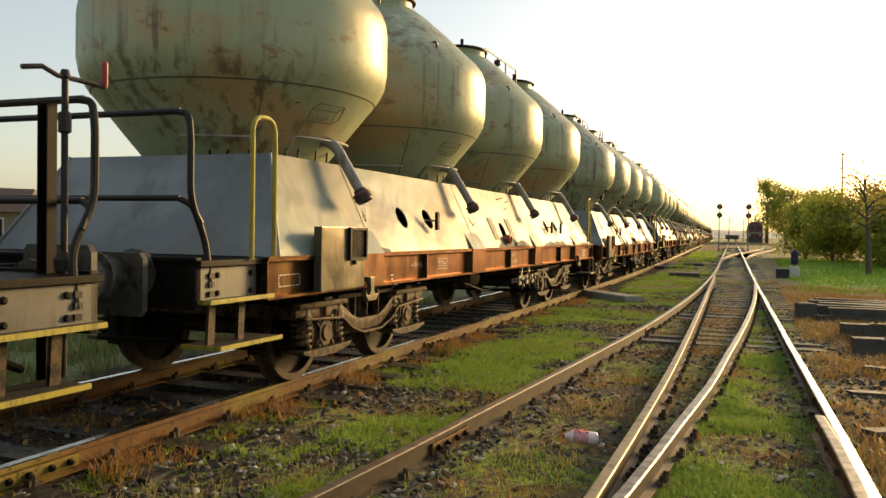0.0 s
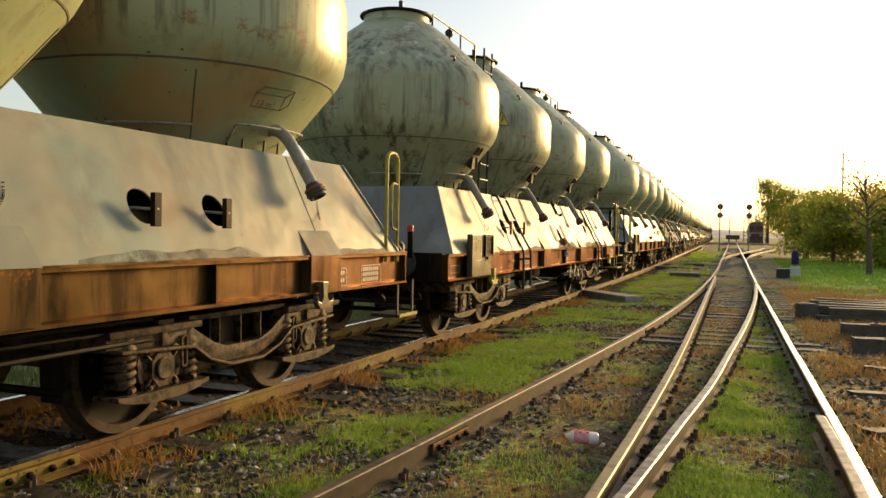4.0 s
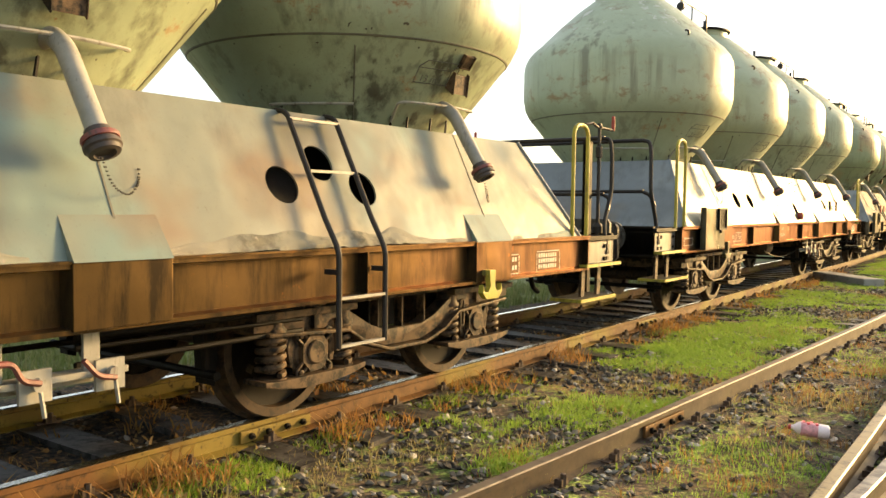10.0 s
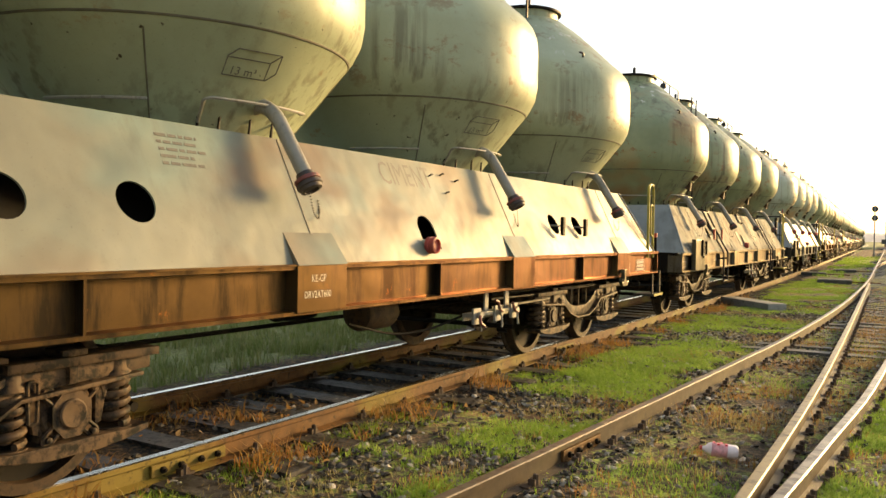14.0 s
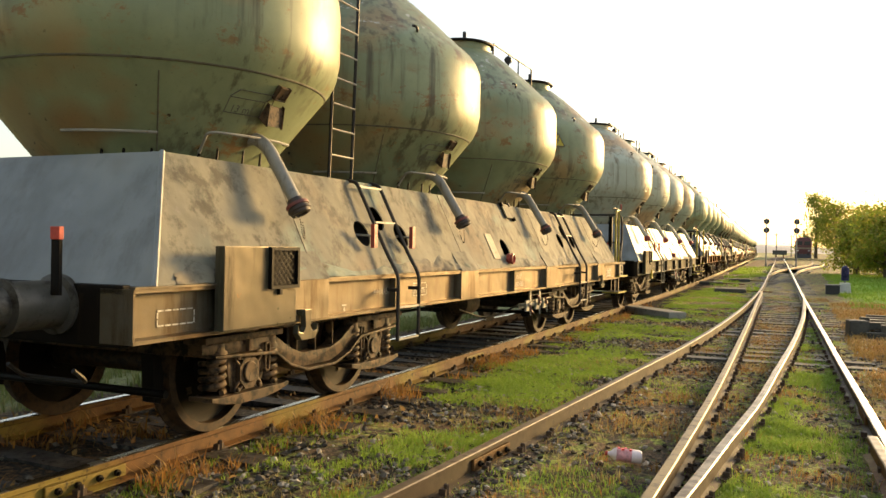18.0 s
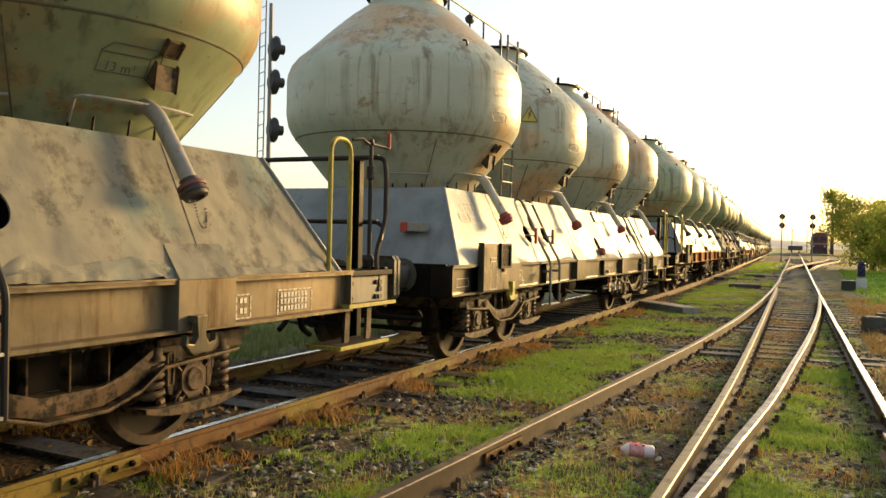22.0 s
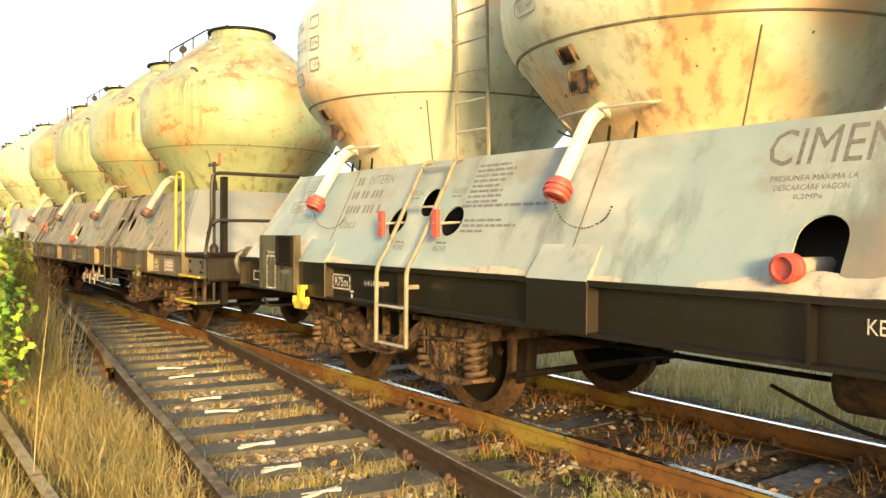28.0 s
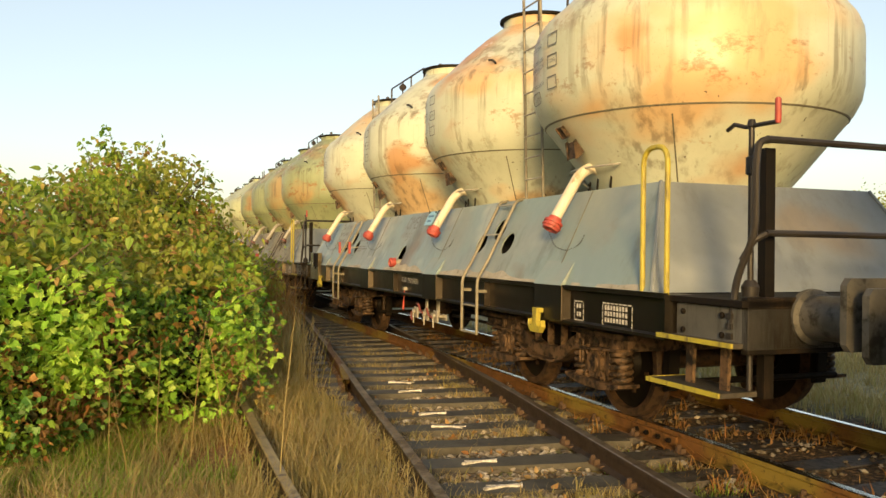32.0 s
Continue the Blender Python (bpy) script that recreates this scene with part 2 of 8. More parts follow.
MAT = {
    "tank_green": worn("tank_paint_green_grey", (0.345, 0.392, 0.265), (0.280, 0.322, 0.212), (0.085, 0.075, 0.045), 0.42, scale=1.1, stain_at=(0.62, 0.82), stain_mix=0.5, rust=((0.20, 0.10, 0.035), 4.0, 0.69), bumps=0.04, specular=0.4, tank=0.6, dents=0.03),
    "tank_olive": worn("tank_paint_olive_grey", (0.335, 0.385, 0.235), (0.27, 0.315, 0.185), (0.075, 0.062, 0.034), 0.40, scale=1.1, stain_at=(0.60, 0.78), stain_mix=0.55, seed=15, bands=[((0.40, 0.27, 0.12), 0.53)], rust=((0.20, 0.10, 0.035), 4.0, 0.68), bumps=0.04, specular=0.45, tank=0.7, dents=0.03),
    "tank_streaky": worn("tank_paint_streaked", (0.310, 0.355, 0.232), (0.248, 0.292, 0.190), (0.045, 0.040, 0.026), 0.42, scale=1.5, stain_at=(0.52, 0.66), stain_mix=0.7, rust=((0.20, 0.10, 0.035), 5.0, 0.67), bumps=0.04, seed=41, tank=0.85, dents=0.03),
    "tank_dark": worn("tank_paint_dark_green", (0.250, 0.295, 0.170), (0.180, 0.218, 0.125), (0.065, 0.058, 0.036), 0.42, scale=1.3, stain_at=(0.60, 0.80), stain_mix=0.6, seed=5, bands=[((0.30, 0.21, 0.095), 0.54), ((0.28, 0.15, 0.055), 0.62)], rust=((0.22, 0.11, 0.035), 3.5, 0.67), bumps=0.04, specular=0.4, tank=0.8, dents=0.03),
    "tank_light": worn("tank_paint_pale_grey", (0.45, 0.485, 0.385), (0.36, 0.398, 0.305), (0.11, 0.085, 0.05), 0.42, scale=1.0, stain_at=(0.60, 0.76), stain_mix=0.65, seed=9, bands=[((0.48, 0.31, 0.145), 0.54), ((0.38, 0.185, 0.065), 0.62)], rust=((0.16, 0.10, 0.05), 7.0, 0.70), bumps=0.04, specular=0.4, tank=0.6, dents=0.03),
    "hood_green": worn("hood_paint_grey", (0.183, 0.199, 0.156), (0.156, 0.156, 0.117), (0.0858, 0.0819, 0.0624), 0.46, scale=0.8, stain_at=(0.54, 0.70), stain_mix=0.6, seed=2, bands=[((0.14, 0.203, 0.179), 0.48), ((0.148, 0.0975, 0.0546), 0.52), ((0.234, 0.242, 0.195), 0.56), ((0.078, 0.0741, 0.0585), 0.60)], rust=((0.078, 0.0468, 0.0234), 5.0, 0.67), bumps=0.05, specular=0.35, dents=0.05, rim=((0.165, 0.125, 0.080), 0.54)),
    "hood_blue": worn("hood_paint_blue_grey", (0.165, 0.208, 0.205), (0.225, 0.262, 0.250), (0.095, 0.110, 0.100), 0.44, scale=0.9, stain_at=(0.54, 0.68), stain_mix=0.75, seed=12, bands=[((0.180, 0.250, 0.255), 0.48), ((0.15, 0.115, 0.078), 0.60), ((0.34, 0.365, 0.335), 0.54)], rust=((0.0792, 0.0528, 0.0308), 6.0, 0.68), bumps=0.05, specular=0.35, dents=0.05, rim=((0.16, 0.115, 0.072), 0.58)),
    # hood paint made bluer and darker: the end's shade is put into the colour
    "hood_end": worn("hood_end_shade_blue", (0.155, 0.180, 0.190), (0.125, 0.145, 0.150), (0.070, 0.072, 0.066), 0.40, scale=1.2, stain_at=(0.54, 0.70), stain_mix=0.6, seed=33, bands=[((0.22, 0.25, 0.255), 0.52), ((0.15, 0.13, 0.095), 0.58)], bumps=0.05, specular=0.6, dents=0.08),
    "rail_cream": worn("ladder_cream", (0.17, 0.16, 0.115), (0.13, 0.12, 0.085), (0.06, 0.04, 0.02), 0.5, scale=8),
    "hood_crust": worn("hood_cement_crust", (0.148, 0.145, 0.108), (0.20, 0.19, 0.145), (0.080, 0.076, 0.056), 0.8, scale=2.2, streak=False, stain_at=(0.5, 0.62), grain=9, bumps=1.0, seed=21, bands=[((0.165, 0.22, 0.185), 0.54), ((0.20, 0.15, 0.095), 0.60)], rust=((0.22, 0.20, 0.165), 9.0, 0.62), dents=0.12),
    # dark rusty sill; the low sun's orange glint is put into its tint
    "sill": worn("sill_rusty_warm_glint", (0.058, 0.040, 0.016), (0.030, 0.023, 0.012), (0.012, 0.012, 0.010), 0.33, 0.5, scale=2.2, stain_at=(0.47, 0.60), stain_mix=0.85, seed=4, bumps=0.02, grain=90, rust=((0.15, 0.060, 0.014), 5.0, 0.62), specular=0.75, glint=(1.0, 0.50, 0.14), dents=0.02),
    "sill_dusty": worn("sill_cement_dusted", (0.115, 0.108, 0.085), (0.075, 0.066, 0.046), (0.050, 0.028, 0.012), 0.40, 0.25, scale=2.2, stain_at=(0.50, 0.64), stain_mix=0.8, seed=44, bumps=0.1, grain=60, rust=((0.17, 0.075, 0.022), 3.0, 0.64), specular=0.6, glint=(1.0, 0.72, 0.40), dents=0.03),
    "sill_black": worn("sill_black", (0.007, 0.006, 0.005), (0.005, 0.005, 0.005), (0.034, 0.031, 0.025), 0.32, 0.0, scale=3.0, stain_at=(0.62, 0.76), stain_mix=0.5, seed=6, bumps=0.02, grain=90, rust=((0.09, 0.04, 0.016), 6.0, 0.67), specular=0.5, glint=(1.0, 0.86, 0.66)),
    "panel": worn("panel_grey_green", (0.070, 0.072, 0.052), (0.050, 0.052, 0.038), (0.016, 0.015, 0.011), 0.30, 0.0, scale=2.4, stain_at=(0.52, 0.66), stain_mix=0.8, seed=8, bumps=0.02, grain=90, rust=((0.13, 0.062, 0.022), 4.0, 0.66), specular=0.6, glint=(1.0, 0.72, 0.40), dents=0.03),
    "end_plate": worn("end_plate_grey", (0.050, 0.052, 0.050), (0.085, 0.085, 0.078), (0.018, 0.016, 0.012), 0.45, scale=3.0, seed=8, stain_at=(0.5, 0.64), bumps=0.05, specular=0.5),
    "cement": worn("cement_dust", (0.34, 0.32, 0.27), (0.25, 0.24, 0.20), (0.15, 0.14, 0.11), 0.95, scale=6, streak=False, grain=25, bumps=0.8),
    "weld": worn("weld_seam", (0.13, 0.125, 0.09), (0.09, 0.085, 0.06), (0.05, 0.04, 0.025), 0.6, scale=5),
    "frame": worn("underframe_dirty_black", (0.005, 0.0045, 0.004), (0.010, 0.008, 0.006), (0.022, 0.015, 0.009), 0.55, scale=4, seed=3, specular=0.1),
    "bogie": worn("bogie_brown_dust", (0.058, 0.038, 0.023), (0.12, 0.076, 0.042), (0.007, 0.006, 0.0045), 0.6, scale=5, streak=False, stain_at=(0.46, 0.58), seed=13, specular=0.2),
    "wheel": worn("wheel_rusty_steel", (0.060, 0.034, 0.016), (0.038, 0.023, 0.012), (0.014, 0.010, 0.007), 0.6, 0.0, scale=9, streak=False, stain_at=(0.48, 0.6), seed=14, specular=0.3),
    "black_pipe": worn("handrail_black", (0.014, 0.013, 0.013), (0.024, 0.022, 0.020), (0.06, 0.03, 0.014), 0.45, scale=8, stain_at=(0.6, 0.75), specular=0.25),
    "yellow": worn("handrail_yellow", (0.36, 0.31, 0.035), (0.28, 0.25, 0.045), (0.09, 0.075, 0.035), 0.5, scale=7, stain_at=(0.52, 0.68), specular=0.3),
    "hose": worn("outlet_pipe_grey", (0.22, 0.22, 0.19), (0.30, 0.29, 0.25), (0.12, 0.10, 0.08), 0.5, scale=8),
    "hose_white": worn("outlet_pipe_cream", (0.55, 0.52, 0.42), (0.48, 0.45, 0.36), (0.30, 0.20, 0.10), 0.5, scale=8),
    "buffer": worn("buffer_greasy_grey", (0.050, 0.050, 0.044), (0.085, 0.083, 0.074), (0.016, 0.014, 0.011), 0.42, scale=5, streak=False, stain_at=(0.50, 0.62), seed=61, specular=0.35),
    "cap_dark": worn("cap_dark_rubber", (0.035, 0.028, 0.026), (0.055, 0.040, 0.034), (0.02, 0.02, 0.02), 0.6, scale=12),
    "cap_ring": worn("cap_ring_faded_red", (0.20, 0.050, 0.042), (0.12, 0.045, 0.038), (0.05, 0.04, 0.035), 0.55, scale=12),
    "cap_red": worn("cap_red", (0.34, 0.052, 0.038), (0.26, 0.045, 0.036), (0.12, 0.04, 0.03), 0.5, scale=12),
    "red": plain("red_paint", (0.50, 0.06, 0.035), 0.45),
    "white_paint": plain("white_lettering", (0.60, 0.59, 0.53), 0.6, vary=0.55),
    "dark_paint": plain("dark_lettering", (0.12, 0.12, 0.105), 0.46, vary=0.4),
    "ciment_paint": plain("faded_stencil", (0.105, 0.098, 0.077), 0.5, vary=0.35),
    "notice_blue": worn("notice_plate_blue", (0.20, 0.42, 0.58), (0.26, 0.47, 0.60), (0.40, 0.44, 0.42), 0.4, scale=9, streak=False, stain_at=(0.6, 0.72)),
    "rag_blue": worn("rag_blue_white", (0.12, 0.30, 0.50), (0.45, 0.52, 0.56), (0.06, 0.12, 0.20), 0.9, scale=14, streak=False),
    "notice_ink": plain("notice_print", (0.06, 0.16, 0.30), 0.5),
    "grey_paint": plain("faded_lettering", (0.17, 0.16, 0.13), 0.44, vary=0.4),
    "warn_yellow": plain("warning_yellow", (0.55, 0.48, 0.06), 0.5),
    "tread_plate": worn("step_grating", (0.035, 0.033, 0.028), (0.06, 0.055, 0.045), (0.02, 0.018, 0.015), 0.65, scale=9, grain=90, bumps=0.5, specular=0.2),
    # near-black in place of the shade inside the wagon hoods
    "dark": plain("hood_shade_black", (0.012, 0.011, 0.010), 0.9),
    "rail": worn("rail_rusty_web", (0.150, 0.072, 0.021), (0.090, 0.044, 0.015), (0.022, 0.015, 0.008), 0.6, 0.0, scale=7, streak=False, seed=17, bands=[((0.190, 0.150, 0.028), 0.50)], specular=0.2),
    "rail_old": worn("rail_brown_web", (0.042, 0.026, 0.013), (0.026, 0.017, 0.010), (0.010, 0.008, 0.006), 0.6, 0.0, scale=7, streak=False, seed=37, bands=[((0.060, 0.045, 0.016), 0.57)], specular=0.3),
    "clip": worn("rail_clip_rust", (0.070, 0.040, 0.020), (0.050, 0.030, 0.016), (0.035, 0.024, 0.015), 0.7, scale=12, streak=False),
    "debris": plain("pale_debris", (0.55, 0.52, 0.44), 0.8, vary=0.4),
    "rail_top": worn("rail_head_worn", (0.21, 0.165, 0.11), (0.30, 0.25, 0.18), (0.06, 0.036, 0.018), 0.36, 0.8, scale=4, streak=False, stain_at=(0.42, 0.58), stain_mix=0.9, seed=18, bumps=0.0),
    "rail_ochre": worn("rail_head_ochre", (0.24, 0.175, 0.070), (0.32, 0.25, 0.12), (0.07, 0.045, 0.02), 0.45, 0.2, scale=5, streak=False, stain_at=(0.5, 0.64), seed=29, bumps=0.05),
    "rail_dull": worn("rail_head_dull", (0.13, 0.10, 0.065), (0.20, 0.165, 0.115), (0.05, 0.030, 0.016), 0.42, 0.5, scale=5, streak=False, stain_at=(0.5, 0.64), seed=28, bumps=0.03),
    "rail_shiny": worn("rail_head_polished", (0.70, 0.68, 0.64), (0.60, 0.58, 0.54), (0.40, 0.34, 0.26), 0.22, 1.0, scale=4, streak=False, stain_at=(0.62, 0.8), seed=19),
    "sleeper_main": worn("sleeper_tarred_wood", (0.036, 0.033, 0.029), (0.105, 0.096, 0.085), (0.009, 0.008, 0.007), 0.58, scale=6, streak=False, stain_at=(0.46, 0.58), grain=22, bumps=0.9, seed=24, specular=0.4),
    "sleeper": worn("sleeper_old_wood", (0.040, 0.038, 0.029), (0.082, 0.079, 0.062), (0.013, 0.012, 0.009), 0.6, scale=5, streak=False, grain=30, bumps=0.6, seed=23),
    "card": worn("weathered_card", (0.48, 0.43, 0.32), (0.40, 0.35, 0.25), (0.20, 0.17, 0.12), 0.8, scale=9, streak=False),
    "concrete": worn("old_concrete", (0.30, 0.29, 0.25), (0.24, 0.23, 0.20), (0.12, 0.12, 0.09), 0.9, scale=4, streak=False, bumps=0.4),
    "stone": plain("ballast_stone", (0.16, 0.145, 0.12), 0.85),
    "bottle_red": plain("bottle_label_red", (0.85, 0.08, 0.09), 0.35),
    "bottle_clear": plain("bottle_plastic", (0.93, 0.78, 0.76), 0.25, vary=0.1),
    "bottle_label": plain("bottle_label_pink", (0.90, 0.42, 0.42), 0.35, grain=18.0, vary=0.45),
    "bark": worn("bark", (0.085, 0.062, 0.042), (0.12, 0.09, 0.06), (0.04, 0.03, 0.02), 0.9, scale=8, bumps=0.6),
    "signal_blue": plain("signal_head_blue", (0.03, 0.03, 0.16), 0.4),
    "signal_black": plain("signal_head_black", (0.02, 0.02, 0.022), 0.45),
    "signal_white": plain("signal_base_white", (0.62, 0.62, 0.60), 0.6),
    "mast": worn("mast_grey", (0.18, 0.18, 0.17), (0.24, 0.23, 0.21), (0.10, 0.08, 0.06), 0.6),
    "loco_red": plain("locomotive_red", (0.11, 0.028, 0.026), 0.5),
    "loco_dark": plain("locomotive_dark", (0.05, 0.05, 0.06), 0.5),
    "roof": worn("roof_brown", (0.13, 0.075, 0.05), (0.10, 0.06, 0.04), (0.06, 0.05, 0.04), 0.85),
    "plaster": worn("plaster_dull", (0.26, 0.21, 0.14), (0.21, 0.17, 0.11), (0.12, 0.10, 0.07), 0.85),
    "glass": plain("window_dark", (0.02, 0.025, 0.03), 0.1),
    # pale grey: the haze before the hills is put into their colour
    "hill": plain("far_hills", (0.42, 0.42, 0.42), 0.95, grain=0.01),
    "grass_green": leafy("grass_green", [(0.134, 0.269, 0.024), (0.255, 0.420, 0.042), (0.390, 0.504, 0.109), (0.215, 0.336, 0.042)], 0.6, 0.62),
    "grass_dull": leafy("grass_dull", [(0.11, 0.155, 0.035), (0.20, 0.235, 0.07), (0.30, 0.275, 0.12), (0.15, 0.20, 0.05)], 0.6, 0.5),
    "grass_dry": leafy("grass_dry", [(0.46, 0.36, 0.15), (0.30, 0.22, 0.08), (0.56, 0.47, 0.23), (0.29, 0.28, 0.075)], 0.6, 0.5),
    "grass_orange": leafy("grass_orange", [(0.46, 0.25, 0.07), (0.38, 0.19, 0.05), (0.50, 0.34, 0.11), (0.26, 0.20, 0.05)]),
    "weed_rust": leafy("weed_rust", [(0.36, 0.155, 0.04), (0.22, 0.11, 0.035), (0.28, 0.20, 0.06), (0.42, 0.24, 0.07)], 0.6, 0.5),
    "leaf_bush": leafy("leaf_bush", [(0.065, 0.185, 0.023), (0.131, 0.308, 0.039), (0.038, 0.111, 0.018), (0.112, 0.272, 0.029), (0.225, 0.358, 0.052), (0.075, 0.198, 0.026), (0.356, 0.469, 0.065), (0.131, 0.283, 0.034), (0.390, 0.156, 0.046), (0.038, 0.099, 0.016), (0.103, 0.247, 0.033)], 0.5, 0.4),
    "leaf_vine": leafy("leaf_vine", [(0.237, 0.478, 0.039), (0.400, 0.600, 0.078), (0.164, 0.382, 0.033), (0.473, 0.600, 0.117), (0.291, 0.550, 0.052)], 0.45, 0.4),
    "leaf_dead": leafy("leaf_dead", [(0.26, 0.12, 0.04), (0.17, 0.085, 0.03), (0.33, 0.20, 0.07), (0.22, 0.20, 0.05)], 0.7, 0.3),
    "leaf_litter": leafy("leaf_litter", [(0.42, 0.19, 0.05), (0.30, 0.14, 0.04), (0.48, 0.30, 0.10), (0.24, 0.15, 0.06), (0.40, 0.32, 0.16)], 0.7, 0.4),
    "leaf_upper": leafy("leaf_upper", [(0.124, 0.255, 0.025), (0.237, 0.376, 0.040), (0.076, 0.170, 0.020), (0.343, 0.436, 0.056), (0.161, 0.315, 0.033), (0.375, 0.250, 0.056)], 0.5, 0.45),
    # hedge leaves once more, darkened: the shade inside is put into the colour
    "leaf_shaded": leafy("leaf_shaded", [(0.03, 0.05, 0.01), (0.05, 0.075, 0.014), (0.045, 0.045, 0.015)], 0.7, 0.2),
    "leaf_tree": leafy("leaf_tree", [(0.20, 0.29, 0.03), (0.36, 0.42, 0.05), (0.42, 0.34, 0.07), (0.16, 0.24, 0.03)], 0.55, 0.6),
    "leaf_gold": leafy("leaf_gold", [(0.40, 0.34, 0.07), (0.46, 0.30, 0.08), (0.24, 0.26, 0.05), (0.32, 0.20, 0.06)], 0.55, 0.55),
}

# ---- mesh helpers ----


class Geo:
    """Collects vertices and faces for one mesh."""

    def __init__(self):
        self.v, self.f, self.m = [], [], []

    def add(self, vs, fs, mi=0):
        o = len(self.v)
        self.v += [tuple(p) for p in vs]
        self.f += [tuple(i + o for i in q) for q in fs]
        self.m += [mi] * len(fs)
        return self

    def box(self, a, b, mi=0):
        (x0, y0, z0), (x1, y1, z1) = a, b
        return self.add([(x0, y0, z0), (x1, y0, z0), (x1, y1, z0), (x0, y1, z0), (x0, y0, z1), (x1, y0, z1), (x1, y1, z1), (x0, y1, z1)],
                        [(3, 2, 1, 0), (4, 5, 6, 7), (0, 1, 5, 4), (1, 2, 6, 5), (2, 3, 7, 6), (3, 0, 4, 7)], mi)

    def cbox(self, c, s, mi=0):
        return self.box([c[i] - s[i] / 2 for i in range(3)], [c[i] + s[i] / 2 for i in range(3)], mi)

    def tube(self, pts, r, n=8, mi=0, closed=False):
        pts = [Vector(p) for p in pts]
        rings, up = [], None
        for i, p in enumerate(pts):
            d = (pts[min(i + 1, len(pts) - 1)] - pts[max(i - 1, 0)]).normalized()
            if up is None:
                up = d.orthogonal().normalized()
            up = (up - d * up.dot(d)).normalized()
            side = d.cross(up)
            rr = r[i] if isinstance(r, (list, tuple)) else r
            rings.append([p + (up * math.cos(2 * math.pi * k / n) + side * math.sin(2 * math.pi * k / n)) * rr for k in range(n)])
        vs = [q for ring in rings for q in ring]
        fs = [(i * n + k, i * n + (k + 1) % n, (i + 1) * n + (k + 1) % n, (i + 1) * n + k) for i in range(len(pts) - 1) for k in range(n)]
        fs += [tuple(range(n))[::-1], tuple((len(pts) - 1) * n + k for k in range(n))]
        return self.add(vs, fs, mi)

    def lathe(self, prof, n=32, mi=0, axis="z", at=(0, 0, 0), cap=True):
        """prof: (radius, height) pairs, turned round the axis."""
        vs, fs = [], []
        for r, hgt in prof:
            for k in range(n):
                a = 2 * math.pi * k / n
                c, s = r * math.cos(a), r * math.sin(a)
                p = {"z": (c, s, hgt), "x": (hgt, c, s), "y": (s, hgt, c)}[axis]
                vs.append((p[0] + at[0], p[1] + at[1], p[2] + at[2]))
        for i in range(len(prof) - 1):
            for k in range(n):
                fs.append((i * n + k, i * n + (k + 1) % n, (i + 1) * n + (k + 1) % n, (i + 1) * n + k))
        if cap:
            fs += [tuple(range(n))[::-1], tuple((len(prof) - 1) * n + k for k in range(n))]
        return self.add(vs, fs, mi)

    def prism(self, poly, lo, hi, axis="x", mi=0):
        """A flat outline drawn out along an axis. poly in (y, z) for x, (x, z) for y, (x, y) for z."""
        n = len(poly)

        def at(p, w):
            return {"x": (w, p[0], p[1]), "y": (p[0], w, p[1]), "z": (p[0], p[1], w)}[axis]
        vs = [at(p, lo) for p in poly] + [at(p, hi) for p in poly]
        fs = [tuple(range(n)), tuple(range(2 * n - 1, n - 1, -1))] + [(i, i + n, (i + 1) % n + n, (i + 1) % n) for i in range(n)]
        return self.add(vs, fs, mi)

    def mesh(self, name, mats, smooth=35, bevel=0.0):
        me = bpy.data.meshes.new(name)
        me.from_pydata(self.v, [], self.f)
        for m in mats if isinstance(mats, (list, tuple)) else [mats]:
            me.materials.append(MAT[m] if isinstance(m, str) else m)
        if any(self.m):
            me.polygons.foreach_set("material_index", self.m)
        bm = bmesh.new()
        bm.from_mesh(me)
        bmesh.ops.recalc_face_normals(bm, faces=bm.faces)
        if bevel:
            es = [e for e in bm.edges if len(e.link_faces) == 2 and e.calc_face_angle(0) > 0.6]
            bmesh.ops.bevel(bm, geom=es, offset=bevel, segments=2, profile=0.6, affect="EDGES", clamp_overlap=True)
        bm.to_mesh(me)
        bm.free()
        if smooth:
            me.polygons.foreach_set("use_smooth", [True] * len(me.polygons))
            me.set_sharp_from_angle(angle=radians(smooth))
        return me


CACHE = {}


def cached(key, make):
    if key not in CACHE:
        CACHE[key] = make()
    return CACHE[key]


def part(name, me, parent, label="", at=None):
    ob = new(name, me)
    ob.parent = parent
    if at is not None:
        ob.matrix_basis = at if isinstance(at, Matrix) else Matrix.Translation(at)
    if label:
        tagged(ob, label)
    return ob


def thing(name, label, category, group="", at=None, kind="", me=None):
    ob = new(name, me)
    if at is not None:
        ob.matrix_basis = at if isinstance(at, Matrix) else Matrix.Translation(at)
    return tagged(ob, label, category, group, kind)


def arc(c, r, a0, a1, n, plane="yz", fixed=0.0):
    out = []
    for i in range(n + 1):
        a = radians(a0 + (a1 - a0) * i / n)
        p, q = c[0] + r * math.cos(a), c[1] + r * math.sin(a)
        out.append({"yz": (fixed, p, q), "xz": (p, fixed, q), "xy": (p, q, fixed)}[plane])
    return out


def rounded(pts, r=0.08, n=5):
    """A line of points with its corners rounded."""
    pts = [Vector(p) for p in pts]
    out = [pts[0]]
    for a, b, c in zip(pts, pts[1:], pts[2:]):
        u, w = (a - b), (c - b)
        k = min(r, u.length * 0.45, w.length * 0.45)
        p0, p1 = b + u.normalized() * k, b + w.normalized() * k
        out += [(1 - t) ** 2 * p0 + 2 * t * (1 - t) * b + t * t * p1 for t in [i / n for i in range(n + 1)]]
    return out + [pts[-1]]


